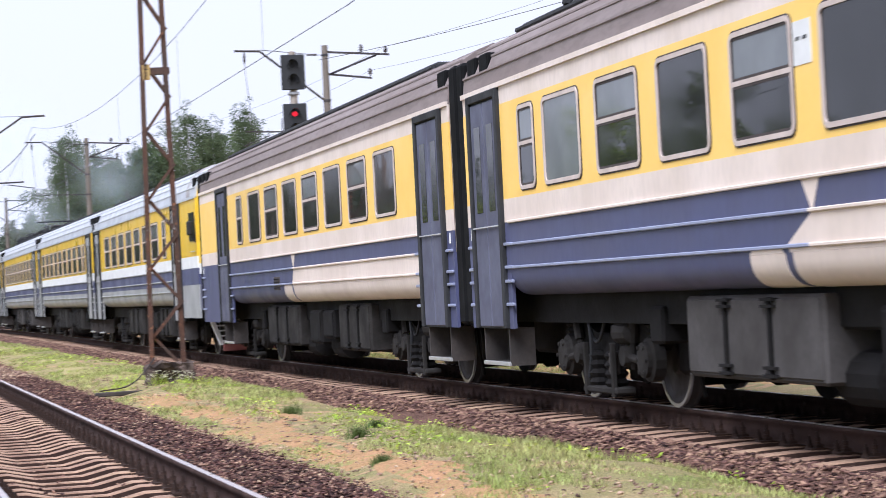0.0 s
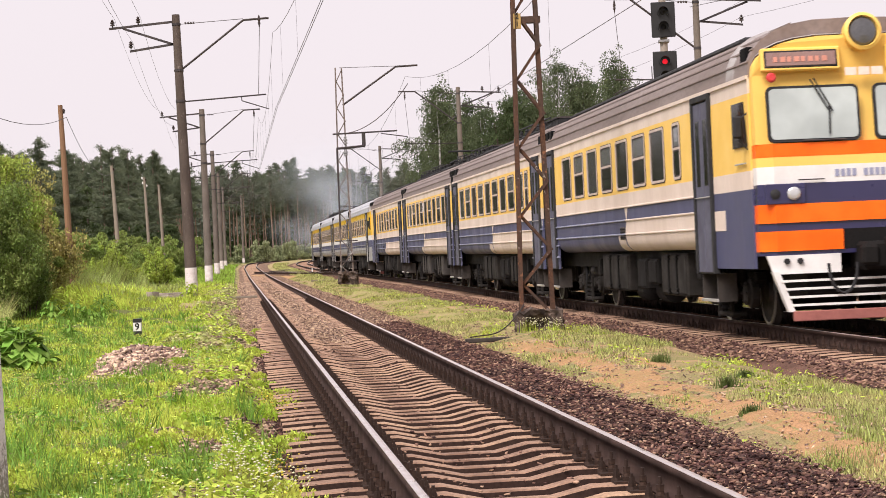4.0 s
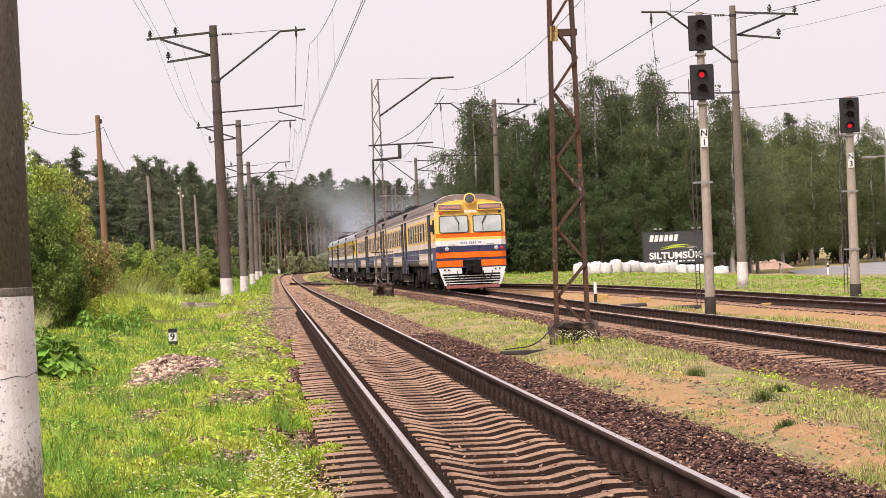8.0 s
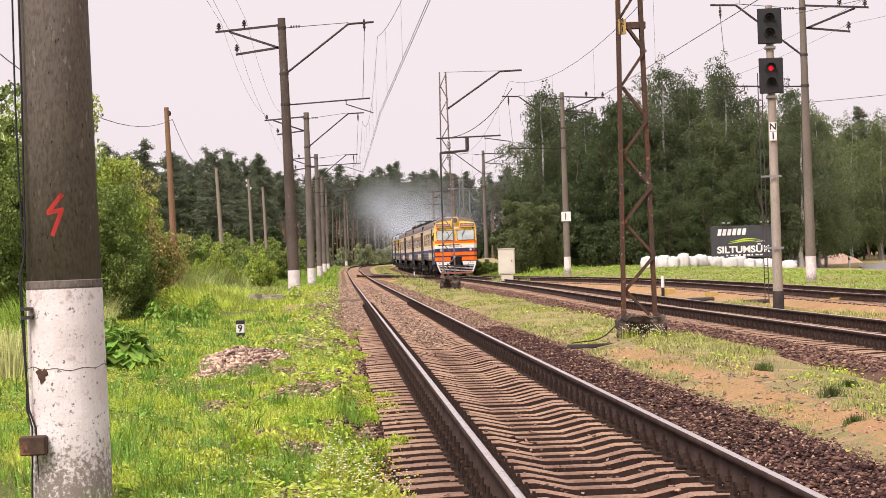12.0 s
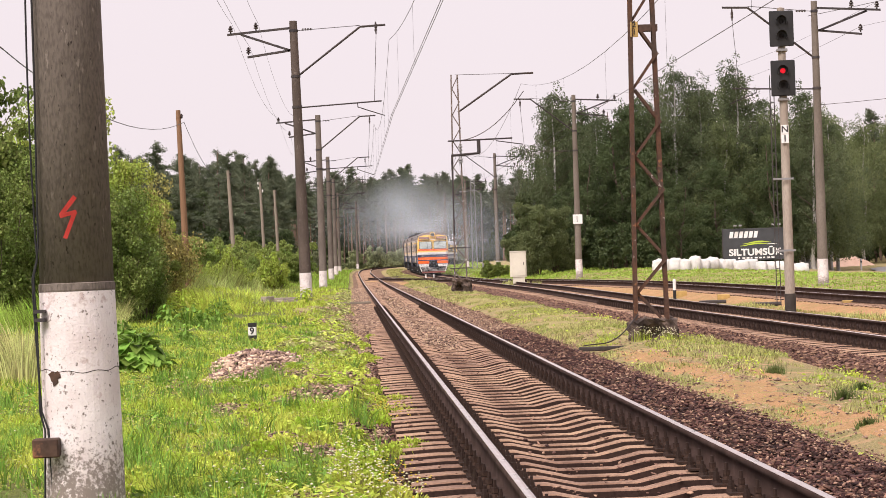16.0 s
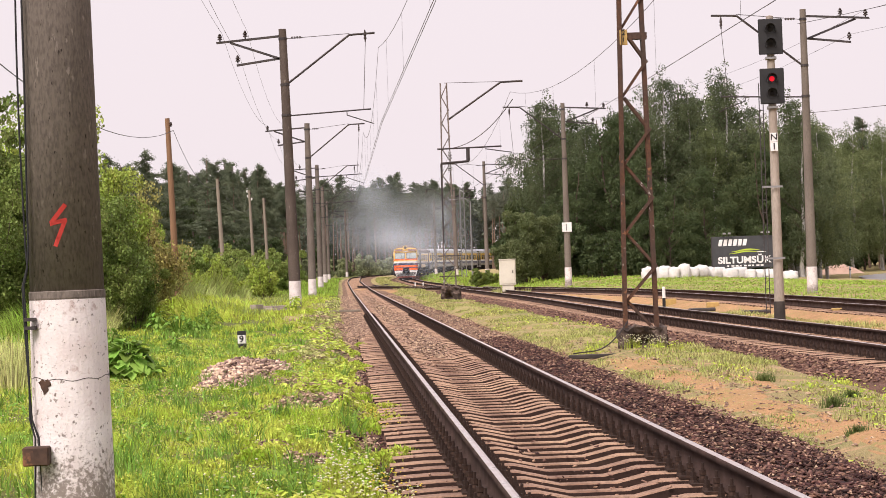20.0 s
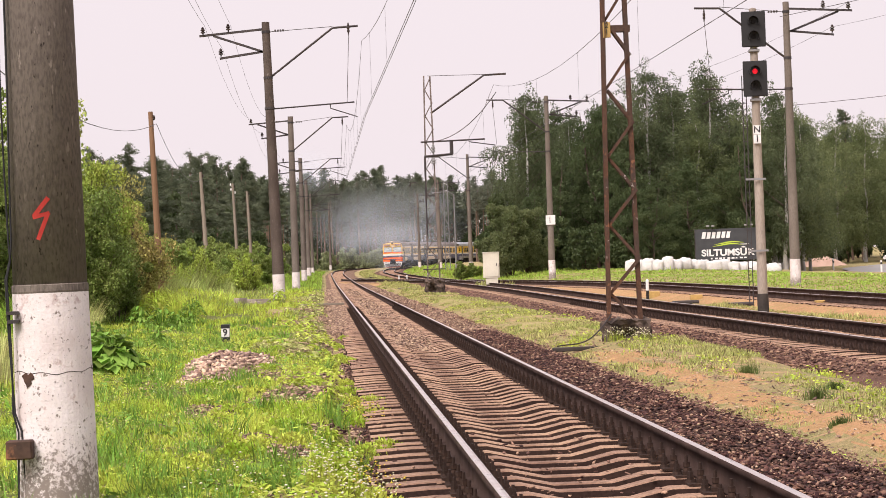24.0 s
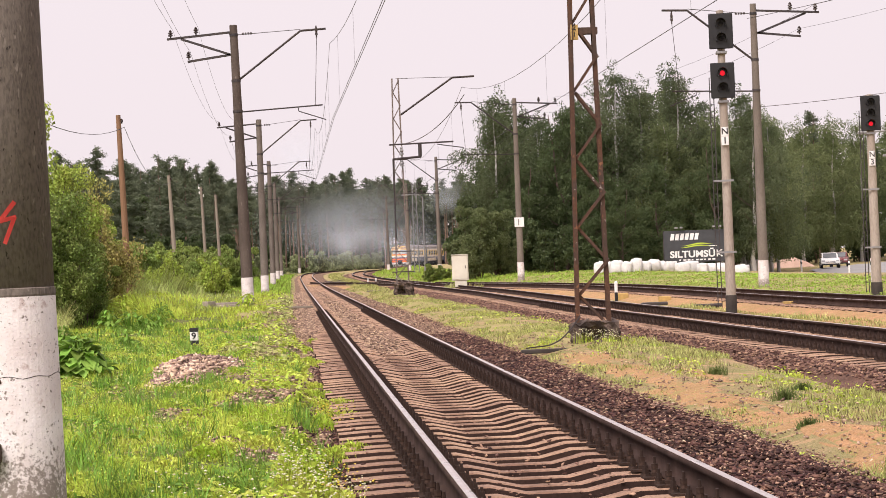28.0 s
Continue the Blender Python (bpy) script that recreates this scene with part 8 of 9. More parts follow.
lateral_stones("ballast_stones", LINE_B, None, 26000, 12, 130, -3.3, -1.12, lambda u, y: np.interp(-u, [1.1, 1.3, 1.75, 2.25, 3.2], [-0.24, -0.222, -0.225, -0.34, -0.3]) + main_z(y) * 0.8, M_STONE_M, "reddish-brown ballast stones beside the main track", 55, size=(0.012, 0.028),
               keep=lambda u, y, x: u > -2.1 - 0.3 * wob(x * 2, y * 0.5, 1))


lateral_stones("ballast_stones", LINE_A, None, 7000, 9, 90, 0.95, 2.4, lambda u, y: on_soil(u, y) + 0.012, M_STONE_R, "pinkish stones among the dark ballast", 58, size=(0.006, 0.019))
lateral_stones("ballast_stones", LINE_A, None, 16000, 12, 75, -3.4, -1.4, lambda u, y: np.maximum(shoulder(u, y), ground_z(LINE_A.x_of_y(y) + u, y)) + 0.01, M_STONE_L, "pale broken stones scattered along the grass edge", 59,
               keep=lambda u, y, x: (wob(x * 2.1, y * 0.75, 3) + 0.35 * wob(x * 6, y * 2.4, 1) < 0.1 + np.interp(-u, [1.4, 1.9, 2.6, 3.4], [0.45, 0.15, -0.2, -0.7])))
lateral_stones("ballast_stones", LINE_A, None, 15000, 38, 150, -2.5, -0.88, lambda u, y: np.interp(-u, [0.8, 1.5, 1.8, 2.6], [-0.2, -0.2, -0.22, -0.3]), M_STONE_L, "pale pinkish stones over the sleeper ends", 60,
               keep=lambda u, y, x: wob(u * 2, y * 0.3, 8) > 0.8 - 1.7 * smooth_step(42, 58, y))
lateral_stones("ballast_stones", LINE_A, None, 1000, 9, 45, -1.34, 1.0, lambda u, y: np.where(np.abs(u) < 0.3, -0.24, -0.187) + 0 * u, M_STONE_R, "small broken stones lying on the sleepers", 62, size=(0.006, 0.018),
               keep=lambda u, y, x: (np.abs(np.abs(u) - 0.76) > 0.13) & (wob(u * 3, y * 1.3, 6) > -0.2))
lateral_stones("ballast_stones", LINE_A, None, 7000, 26, 130, -4.6, -2.0, lambda u, y: ground_z(LINE_A.x_of_y(y) + u, y) + 0.02, M_STONE_L, "pale stones spilled from the track into the grass", 66,
               keep=lambda u, y, x: wob(x * 1.5, y * 0.35, 5) > (-u - 2.9) * 0.75)
lateral_stones("ballast_stones", LINE_A, None, 1500, 9, 70, 0.95, 2.4, lambda u, y: on_soil(u, y) + 0.02, M_STONE_L, "pale chips among the dark ballast", 63, size=(0.005, 0.014))
lateral_stones("ballast_stones", LINE_A, None, 9000, 36, 150, 0.93, 2.7, lambda u, y: on_soil(u, y) + 0.008, M_STONE_L, "pale brown stones of the older ballast", 67, size=(0.01, 0.024),
               keep=lambda u, y, x: (wob(x * 2, y * 0.9, 14) < -0.9 + 2.2 * smooth_step(38, 56, y)) & (u < 1.9 + 0.4 * wob(x * 3, y * 0.4, 2)))
lateral_stones("path_pebbles", LINE_A, None, 2200, 13, 45, 2.1, 3.6, lambda u, y: ground_z(LINE_A.x_of_y(y) + u, y) + 0.012, M_STONE_L, "loose pebbles on the sandy path", 56, size=(0.006, 0.02))
lateral_stones("ballast_stones", LINE_A, None, 5000, 10, 36, -1.75, -1.3, lambda u, y: np.maximum(-0.27, ground_z(LINE_A.x_of_y(y) + u, y)) + 0.005, M_STONE, "dark broken stones at the sleeper ends", 57)


def gravel_pile():
    r = np.random.default_rng(61)
    n = 3000
    a, d = r.uniform(0, 6.3, n), r.uniform(0, 1, n) ** 0.6
    x = -2.78 + 0.55 * d * np.cos(a) * (1 + 0.2 * np.sin(3 * a))
    y = 31.3 + 4.0 * d * np.sin(a) * (1 + 0.2 * np.cos(2 * a))
    z = ground_z(x, y) + 0.24 * (1 - d ** 1.5) * r.uniform(0.6, 1, n) + 0.015
    stones("gravel_pile", np.stack([x, y, z], -1), r.uniform(0.018, 0.052, n), M_STONE_P, "low pile of pale reddish gravel in the grass", 61)


gravel_pile()


# ---- grass and weeds ----
def blades(name, x, y, z, h, w, lean, material, label, seed):
    """Grass blades, each of two triangles."""
    r = np.random.default_rng(seed)
    n = len(x)
    a = r.uniform(0, 2 * math.pi, n)
    p = np.stack([x, y, z], -1)
    side = np.stack([np.cos(a), np.sin(a), 0 * a], -1) * (w / 2)[:, None]
    b = r.uniform(0, 2 * math.pi, n)
    bend_ = np.stack([np.cos(b), np.sin(b), 0 * b], -1) * (lean * h)[:, None]
    up = np.array([0, 0, 1.0])
    mid = p + up * (h * 0.55)[:, None] + bend_ * 0.35
    tip = p + up * h[:, None] + bend_
    v = np.stack([p - side, p + side, mid + side * 0.7, tip, mid - side * 0.7], 1).reshape(-1, 3)
    k = np.arange(n)[:, None] * 5
    f = np.concatenate([k + np.array([0, 1, 2]), k + np.array([0, 2, 4]), k + np.array([4, 2, 3])])
    return mesh_np(name, v, f, material, kind="stuff", label=label, category="grass")


def meadow(n, seed, y0, y1, x_of, material, label, h=(0.05, 0.14), keep=None):
    r = np.random.default_rng(seed)
    y = log_y(r, n, y0, y1)
    x = x_of(r, y)
    z = ground_z(x, y) - 0.01
    hh = r.uniform(*h, n) * (0.6 + 0.75 * (wob(x * 1.3, y * 0.9, seed) + 0.6)) * (1 + 0.5 * np.maximum(-0.6, wob(x * 4, y * 2.5, 1)))
    ok = hh > 0.02
    if keep is not None:
        ok &= keep(x, y)
    w = (0.003 + 0.00033 * y) * r.uniform(0.7, 1.5, n)
    return blades("grass", x[ok], y[ok], z[ok], hh[ok], w[ok], r.uniform(0.1, 0.7, n)[ok], material, label, seed)


def left_field(r, y):
    edge = LINE_A.x_of_y(y) - 1.4
    lo = -0.27 * y - 0.5
    return lo + (edge - lo) * r.uniform(0, 1, len(y))


def left_keep(x, y):
    u = LINE_A.x_of_y(y) - x
    bare = wob(x * 2.1, y * 0.75, 3) + 0.35 * wob(x * 6, y * 2.4, 1)
    lim = np.interp(u, [1.4, 1.9, 2.6, 3.4, 5.0], [0.45, 0.15, -0.2, -0.7, -2.0]) + 0.6 * smooth_step(30, 40, y) * (u < 2.5)
    pile = ((x + 2.85) / 0.55) ** 2 + ((y - 32.2) / 2.6) ** 2 > 1
    ragged = u > (1.75 + 0.75 * wob(y * 0.35, y * 0.21, 3) + 0.3 * wob(x * 5, y * 1.7, 8)) * smooth_step(26, 36, y)
    return (bare > lim) & pile & ragged


meadow(210000, 71, 9.5, 60, left_field, M_GRASS, "fresh bright green grass", (0.02, 0.08), left_keep)
meadow(36000, 72, 55, 150, lambda r, y: np.where(r.uniform(0, 1, len(y)) < 0.75, LINE_A.x_of_y(y) - r.uniform(2.2, 14, len(y)), LINE_A.x_of_y(y) - r.uniform(1.6, 6, len(y))), M_GRASS, "green grass along the near side", (0.04, 0.14), lambda x, y: left_keep(x, y) & (wob(x * 1.1, y * 0.5, 6) > -0.5))


def strip(r, y):
    return LINE_A.x_of_y(y) + 2.1 + (LINE_B.x_of_y(y) - 1.9 - LINE_A.x_of_y(y) - 2.1) * r.uniform(0, 1, len(y))


def strip_keep(x, y):
    a = LINE_A.x_of_y(y)
    u = x - a
    f = (u - 2.1) / np.maximum(0.5, LINE_B.x_of_y(y) - a - 4.0)
    path = np.abs(u - 2.75) < 0.32 + 0.25 * wob(x * 2, y * 0.6, 6)
    n = wob(x * 2.2, y * 0.8, 7) + 0.4 * wob(x * 7, y * 3, 2)
    return np.where(path & (y < 38), n > 0.5, n > -0.12 + 0.5 * (f < 0.15))


meadow(110000, 73, 11, 110, strip, M_GRASS_D, "dull patchy grass between the tracks", (0.015, 0.065), strip_keep)
meadow(14000, 178, 11, 60, lambda r, y: LINE_A.x_of_y(y) + 2.25 + np.abs(r.normal(0, 0.22, len(y))), M_GRASS_D, "low pale grass along the ballast edge", (0.015, 0.05), lambda x, y: wob(x * 2.6, y * 0.9, 19) > -0.15)
meadow(16000, 74, 25, 60, strip, M_GRASS, "greener grass tufts between the tracks", (0.02, 0.055), lambda x, y: strip_keep(x, y) & (wob(x * 1.2, y * 0.5, 9) > 0.15))
meadow(46000, 75, 58, 190, lambda r, y: LINE_C.x_of_y(np.minimum(y, 148)) + r.uniform(1.9, 16, len(y)), M_VERGE, "green verge beyond the third track", (0.02, 0.065))
meadow(5000, 70, 70, 150, lambda r, y: LINE_C.x_of_y(np.minimum(y, 148)) + r.uniform(3, 14, len(y)), M_VERGE, "taller weeds in the verge", (0.06, 0.18), lambda x, y: wob(x * 0.9, y * 0.3, 4) > 0.45)
meadow(9000, 76, 36, 66, lambda r, y: LINE_B.x_of_y(y) + r.uniform(2.2, 3.6, len(y)), M_GRASS_D, "thin grass between the far tracks", (0.03, 0.1))
meadow(9000, 77, 120, 330, lambda r, y: LINE_B.x_of_y(y) + r.uniform(-4.0, -2.2, len(y)), M_GRASS_D, "dry grass between the far rails", (0.04, 0.11))


def weed(x, y, size, n, seed, label, material=None, broad=False):
    """A clump of broad leaves on stalks."""
    r = np.random.default_rng(seed)
    z0 = float(ground_z(x, y))
    w = empty("weed_clump", pose(x, y, z0), label=label, category="weed", group="weeds in the grass")
    vs, fs = [], []
    for i in range(n):
        a, f0 = r.uniform(0, 6.3), r.uniform(0, 1)
        ln = size * (r.uniform(0.22, 0.42) if broad else r.uniform(0.14, 0.3))
        wd = ln * (r.uniform(0.7, 0.95) if broad else r.uniform(0.4, 0.65))
        out, side = np.array([math.cos(a), math.sin(a), 0]), np.array([-math.sin(a), math.cos(a), 0])
        # a stalk rises from the middle and carries a blade that nods outwards, lower leaves further out
        foot = out * size * (0.15 + 0.5 * (1 - f0)) + np.array([0, 0, size * (0.12 + 0.75 * f0) * r.uniform(0.8, 1.1)])
        slope = r.uniform(-0.5, 0.7)
        k = len(vs)
        for f, ww in ((0.0, 0.3), (0.2, 0.85), (0.5, 1.0), (0.8, 0.6), (1.0, 0.05)):
            c = foot + out * ln * f * 0.85 - np.array([0, 0, ln * (slope * f + 0.25 * f * f)])
            lift = np.array([0, 0, 0.18 * wd * ww])
            vs += [c - side * wd * ww * 0.5 + lift, c, c + side * wd * ww * 0.5 + lift]
        for q in range(4):
            fs += [(k + q * 3, k + q * 3 + 1, k + q * 3 + 4, k + q * 3 + 3), (k + q * 3 + 1, k + q * 3 + 2, k + q * 3 + 5, k + q * 3 + 4)]
        k = len(vs)
        root = out * size * 0.06
        vs += [root - side * 0.006, root + side * 0.006, foot + side * 0.006, foot - side * 0.006]
        fs.append((k, k + 1, k + 2, k + 3))
    mesh_np("leaf_mass", np.array(vs), np.array(fs), material or M_WEED, w)
    return w


weed(-4.4, 31.5, 0.62, 120, 81, "big clump of broad burdock leaves", broad=True)
weed(-4.75, 32.6, 0.58, 105, 82, "big clump of broad burdock leaves", broad=True)
for i_, (x_, y_, s_) in enumerate([(-5.07, 43, 0.4), (-5.8, 56, 0.5), (-7.3, 58, 0.6), (-0.75, 17.5, 0.22), (-0.55, 16.6, 0.2), (-0.35, 20.5, 0.22), (-0.25, 15.6, 0.2), (-0.95, 21.8, 0.25), (-6.8, 46, 0.5)]):
    weed(x_, y_, s_, 110, 90 + i_, "low clump of green weeds", M_GRASS if s_ < 0.3 else None)


def tuft(x, y, s, seed):
    r = np.random.default_rng(seed)
    n = 260
    a, d = r.uniform(0, 6.3, n), np.abs(r.normal(0, 0.45, n))
    xx, yy = x + s * d * np.cos(a), y + s * d * np.sin(a)
    blades("grass_tuft", xx, yy, ground_z(xx, yy) - 0.01, s * r.uniform(0.4, 1.0, n), np.full(n, 0.008), r.uniform(0.1, 0.6, n), M_TUFT, "dark green grass tuft on the sandy path", seed)


for i_, (x_, y_, s_) in enumerate([(4.1, 27.6, 0.17), (3.95, 22.0, 0.16), (3.6, 19.0, 0.12), (4.5, 24.0, 0.12)]):
    tuft(x_, y_, s_, 120 + i_)


def flowers(n, seed, keep):
    r = np.random.default_rng(seed)
    y = log_y(r, n, 11, 40)
    x = left_field(r, y)
    ok = keep(x, y)
    x, y = x[ok], y[ok]
    z = ground_z(x, y) + r.uniform(0.07, 0.16, len(x))
    s = r.uniform(0.006, 0.012, len(x))
    v = (OCT_V[None] * s[:, None, None] * np.array([1, 1, 0.5]) + np.stack([x, y, z], -1)[:, None]).reshape(-1, 3)
    f = (OCT_F[None] + (np.arange(len(x)) * 6)[:, None, None]).reshape(-1, 3)
    mesh_np("small_flowers", v, f, M_FLOWER, kind="stuff", label="small pale daisies in the grass", category="flowers")


flowers(1300, 131, lambda x, y: (wob(x * 1.5, y * 0.9, 11) > 0.3) & left_keep(x, y))


# ---- smoke over the far end of the train ----
def smoke():
    m = bpy.data.materials.new("thin_blue_smoke")
    m.use_nodes = True
    nt = m.node_tree
    nt.nodes.remove(nt.nodes["Principled BSDF"])
    tc = nt.nodes.new("ShaderNodeTexCoord")
    ln = nt.nodes.new("ShaderNodeVectorMath")
    ln.operation = "LENGTH"
    nt.links.new(tc.outputs["Object"], ln.inputs[0])
    rm = nt.nodes.new("ShaderNodeMapRange")
    rm.interpolation_type = "SMOOTHSTEP"
    rm.inputs["From Min"].default_value = 1.0
    rm.inputs["From Max"].default_value = 0.0
    nt.links.new(ln.outputs["Value"], rm.inputs["Value"])
    nzn = nt.nodes.new("ShaderNodeTexNoise")
    nzn.inputs["Scale"].default_value = 1.4
    nt.links.new(tc.outputs["Object"], nzn.inputs["Vector"])
    mu = nt.nodes.new("ShaderNodeMath")
    mu.operation = "MULTIPLY"
    nt.links.new(rm.outputs[0], mu.inputs[0])
    nt.links.new(nzn.outputs["Fac"], mu.inputs[1])
    m2 = nt.nodes.new("ShaderNodeMath")
    m2.operation = "MULTIPLY"
    m2.inputs[1].default_value = 0.42
    nt.links.new(mu.outputs[0], m2.inputs[0])
    tr = nt.nodes.new("ShaderNodeBsdfTransparent")
    df = nt.nodes.new("ShaderNodeBsdfDiffuse")
    df.inputs[0].default_value = (0.64, 0.72, 0.82, 1)
    mx = nt.nodes.new("ShaderNodeMixShader")
    nt.links.new(m2.outputs[0], mx.inputs[0])
    nt.links.new(tr.outputs[0], mx.inputs[1])
    nt.links.new(df.outputs[0], mx.inputs[2])
    nt.links.new(mx.outputs[0], nt.nodes["Material Output"].inputs[0])
    r = random.Random(5)
    puffs = []
    for i in range(4):
        # the first puffs are small and close to the roof, the later ones larger and higher
        f = i / 3
        dx, dy, dz, s = (0.0, -1.6, 2.0, -3.0, 3.4)[i], r.uniform(-6, 14), -1.7 + 4.4 * f, 2.3 + 2.0 * f
        bm = bmesh.new()
        bmesh.ops.create_circle(bm, cap_ends=True, segments=28, radius=1.0)
        for v in bm.verts:
            v.co.z = 0.12 * (1 - v.co.x ** 2 - v.co.y ** 2)
        ob = part("smoke_puff", bm, m, None, "thin bluish exhaust smoke drifting over the train", category="smoke", kind="stuff")
        ob.scale = (s * 1.1, s, s)
        puffs.append((ob, (dx, dy, dz), r.uniform(-12, 12)))
    # thin smoke that drifts along the line and lies over the far bend
    veils = []
    for x, y, z, s in ((-4, 372, 9.5, 11.0), (-9, 380, 9.0, 10.0), (0, 0, 3.6, 6.5)):
        bm = bmesh.new()
        bmesh.ops.create_circle(bm, cap_ends=True, segments=28, radius=1.0)
        ob = part("smoke_veil", bm, m, None, "thin bluish smoke lying over the far bend", category="smoke", kind="stuff")
        ob.scale = (s * 1.3, s * 0.75, s)
        veils.append((ob, x, y, z))
    return puffs, veils


SMOKE, VEILS = smoke()


def smoke_rows():
    """The smoke follows the head of the train, then hangs and spreads."""
    ts = [0, 1, 2, 5, 8, 9, 11, 17, 20, 21.5, 24, 28]
    xs = [8.2, 5.2, 4.2, 0.3, -0.8, -2.2, -3.7, -1.6, -2.4, -3.2, -4.6, 1]
    ys = [150, 165, 180, 200, 240, 255, 280, 300, 310, 320, 335, 345]
    zs = [8.5, 6.5, 6.7, 6.4, 6.8, 6.6, 6.6, 7.2, 7.4, 6.8, 6.2, 6.6]
    spread = [1.5, 1.2, 0.9, 0.55, 0.6, 0.7, 0.8, 1.2, 2.0, 2.6, 3.6, 4.6]
    for ob, (dx, dy, dz), yaw in SMOKE:
        walk(ob, [(t, pose(x + dx * k, y + dy, z + dz * k, 90, 0, yaw)) for t, x, y, z, k in zip(ts, xs, ys, zs, spread)])
    # one veil trails right behind the tail once the smoke has spread
    ob, _, _, z = VEILS[2]
    trail = [(t, LINE_B.at(tail_s(t) - 5.0)) for t in (15, 18, 21, 24, 28)]
    walk(ob, [(0, pose(-4, 400, 6, 90)), (9, pose(-4, 390, 6, 90))] + [(t, pose(p[0] + 2.2, p[1], p[2] + z, 90)) for t, p in trail])
    for ob, x, y, z in VEILS[:2]:
        walk(ob, [(0, pose(x + 34, y + 70, z, 90)), (5, pose(x + 32, y + 68, z, 90)), (8, pose(x + 16, y + 40, z, 90)), (11, pose(x + 6, y + 16, z, 90)),
                  (15, pose(x, y, z, 90)), (21, pose(x, y, z - 0.8, 90)), (28, pose(x + 1, y, z - 1.2, 90))])


# ---- low herbs among the grass ----
def herbs(name, n, seed, x_of, keep, y0, y1, size, material, label):
    r = np.random.default_rng(seed)
    y = log_y(r, n, y0, y1)
    x = x_of(r, y)
    ok = keep(x, y)
    x, y = x[ok], y[ok]
    k = len(x)
    c = np.stack([x, y, ground_z(x, y) + r.uniform(0.01, 0.1, k)], -1)
    a = r.normal(size=(k, 3))
    a[:, 2] *= 0.4
    a /= np.linalg.norm(a, axis=1)[:, None]
    b = np.cross(a, r.normal(size=(k, 3)) * 0.5 + np.array([0, 0, 1.0]))
    b /= np.linalg.norm(b, axis=1)[:, None] + 1e-9
    s = (size * r.uniform(0.5, 1.5, k) * (1 + 0.01 * y))[:, None]
    v = np.stack([c - a * s, c - b * s * 0.45, c + a * s, c + b * s * 0.45], 1).reshape(-1, 3)
    mesh_np(name, v, np.arange(k * 4).reshape(-1, 4), material, kind="stuff", label=label, category="herbs")


herbs("low_herbs", 26000, 141, left_field, lambda x, y: (wob(x * 2.6, y * 1.3, 12) > 0.25) & left_keep(x, y), 10, 55, 0.03, M_WEED, "low broad-leaved herbs among the grass")
herbs("low_herbs", 12000, 142, left_field, lambda x, y: (wob(x * 2.2, y * 0.9, 15) > 0.3), 10, 60, 0.022, M_GRASS_D, "dry yellowish herbs among the grass")
herbs("low_herbs", 80000, 145, left_field, lambda x, y: left_keep(x, y) & (wob(x * 1.4, y * 0.8, 21) > -0.35), 9.5, 50, 0.011, M_GRASS, "small bright leaves of low herbs in the grass")
herbs("low_herbs", 26000, 146, left_field, lambda x, y: left_keep(x, y) & (wob(x * 1.9, y * 1.1, 23) > 0.2), 9.5, 50, 0.012, M_GRASS_D, "pale yellowish herbs in the grass")
herbs("low_herbs", 14000, 143, strip, lambda x, y: strip_keep(x, y) & (wob(x * 2.0, y * 0.7, 16) > 0.1), 12, 80, 0.02, M_GRASS, "small green herbs between the tracks")
herbs("low_herbs", 9000, 144, lambda r, y: LINE_A.x_of_y(y) - r.uniform(1.25, 2.3, len(y)), lambda x, y: wob(x * 1.2, y * 0.8, 17) > 0.05, 10, 45, 0.028, M_GRASS, "bright green herbs growing over the sleeper ends")


def tall_tufts(n, seed):
    r = np.random.default_rng(seed)
    cy = log_y(r, n, 11, 60)
    cx = left_field(r, cy)
    ok = left_keep(cx, cy)
    cx, cy = cx[ok], cy[ok]
    rep = 26
    x = np.repeat(cx, rep) + r.normal(0, 0.06, len(cx) * rep)
    y = np.repeat(cy, rep) + r.normal(0, 0.06, len(cx) * rep)
    h = np.repeat(r.uniform(0.12, 0.26, len(cx)), rep) * r.uniform(0.5, 1.1, len(x))
    blades("grass", x, y, ground_z(x, y) - 0.01, h, 0.007 + 0.0003 * y, r.uniform(0.1, 0.8, len(x)), M_WEED, "taller dark green grass tufts", seed)


tall_tufts(900, 151)


def flower_patch(x0, y0, rx, ry, n, seed, material, label):
    """Small flower heads on thin stalks in a patch."""
    r = np.random.default_rng(seed)
    a, d = r.uniform(0, 6.3, n), np.sqrt(r.uniform(0, 1, n))
    x, y = x0 + rx * d * np.cos(a), y0 + ry * d * np.sin(a)
    h = r.uniform(0.1, 0.26, n)
    z = ground_z(x, y)
    blades("grass", x, y, z - 0.01, h, np.full(n, 0.005), np.full(n, 0.05), M_GRASS, "thin flower stalks", seed)
    s = r.uniform(0.007, 0.013, n)
    v = (OCT_V[None] * s[:, None, None] * np.array([1, 1, 0.6]) + np.stack([x, y, z + h], -1)[:, None]).reshape(-1, 3)
    mesh_np("small_flowers", v, (OCT_F[None] + (np.arange(n) * 6)[:, None, None]).reshape(-1, 3), material, kind="stuff", label=label, category="flowers")


flower_patch(-0.5, 14.9, 0.35, 1.3, 260, 161, M_FLOWER, "small pale daisies beside the sleepers")
flower_patch(-0.32, 15.4, 0.2, 1.2, 110, 162, M_FLOWER_Y, "small yellow flowers beside the sleepers")
flower_patch(-0.9, 13.2, 0.6, 1.4, 55, 163, M_FLOWER, "small pale daisies in the grass")
flower_patch(3.62, 38.0, 0.45, 0.35, 170, 165, M_FLOWER, "small white flowers before the mast's footing")
flower_patch(-0.55, 23.0, 0.25, 1.4, 120, 164, M_FLOWER_Y, "small yellow flowers beside the sleepers")

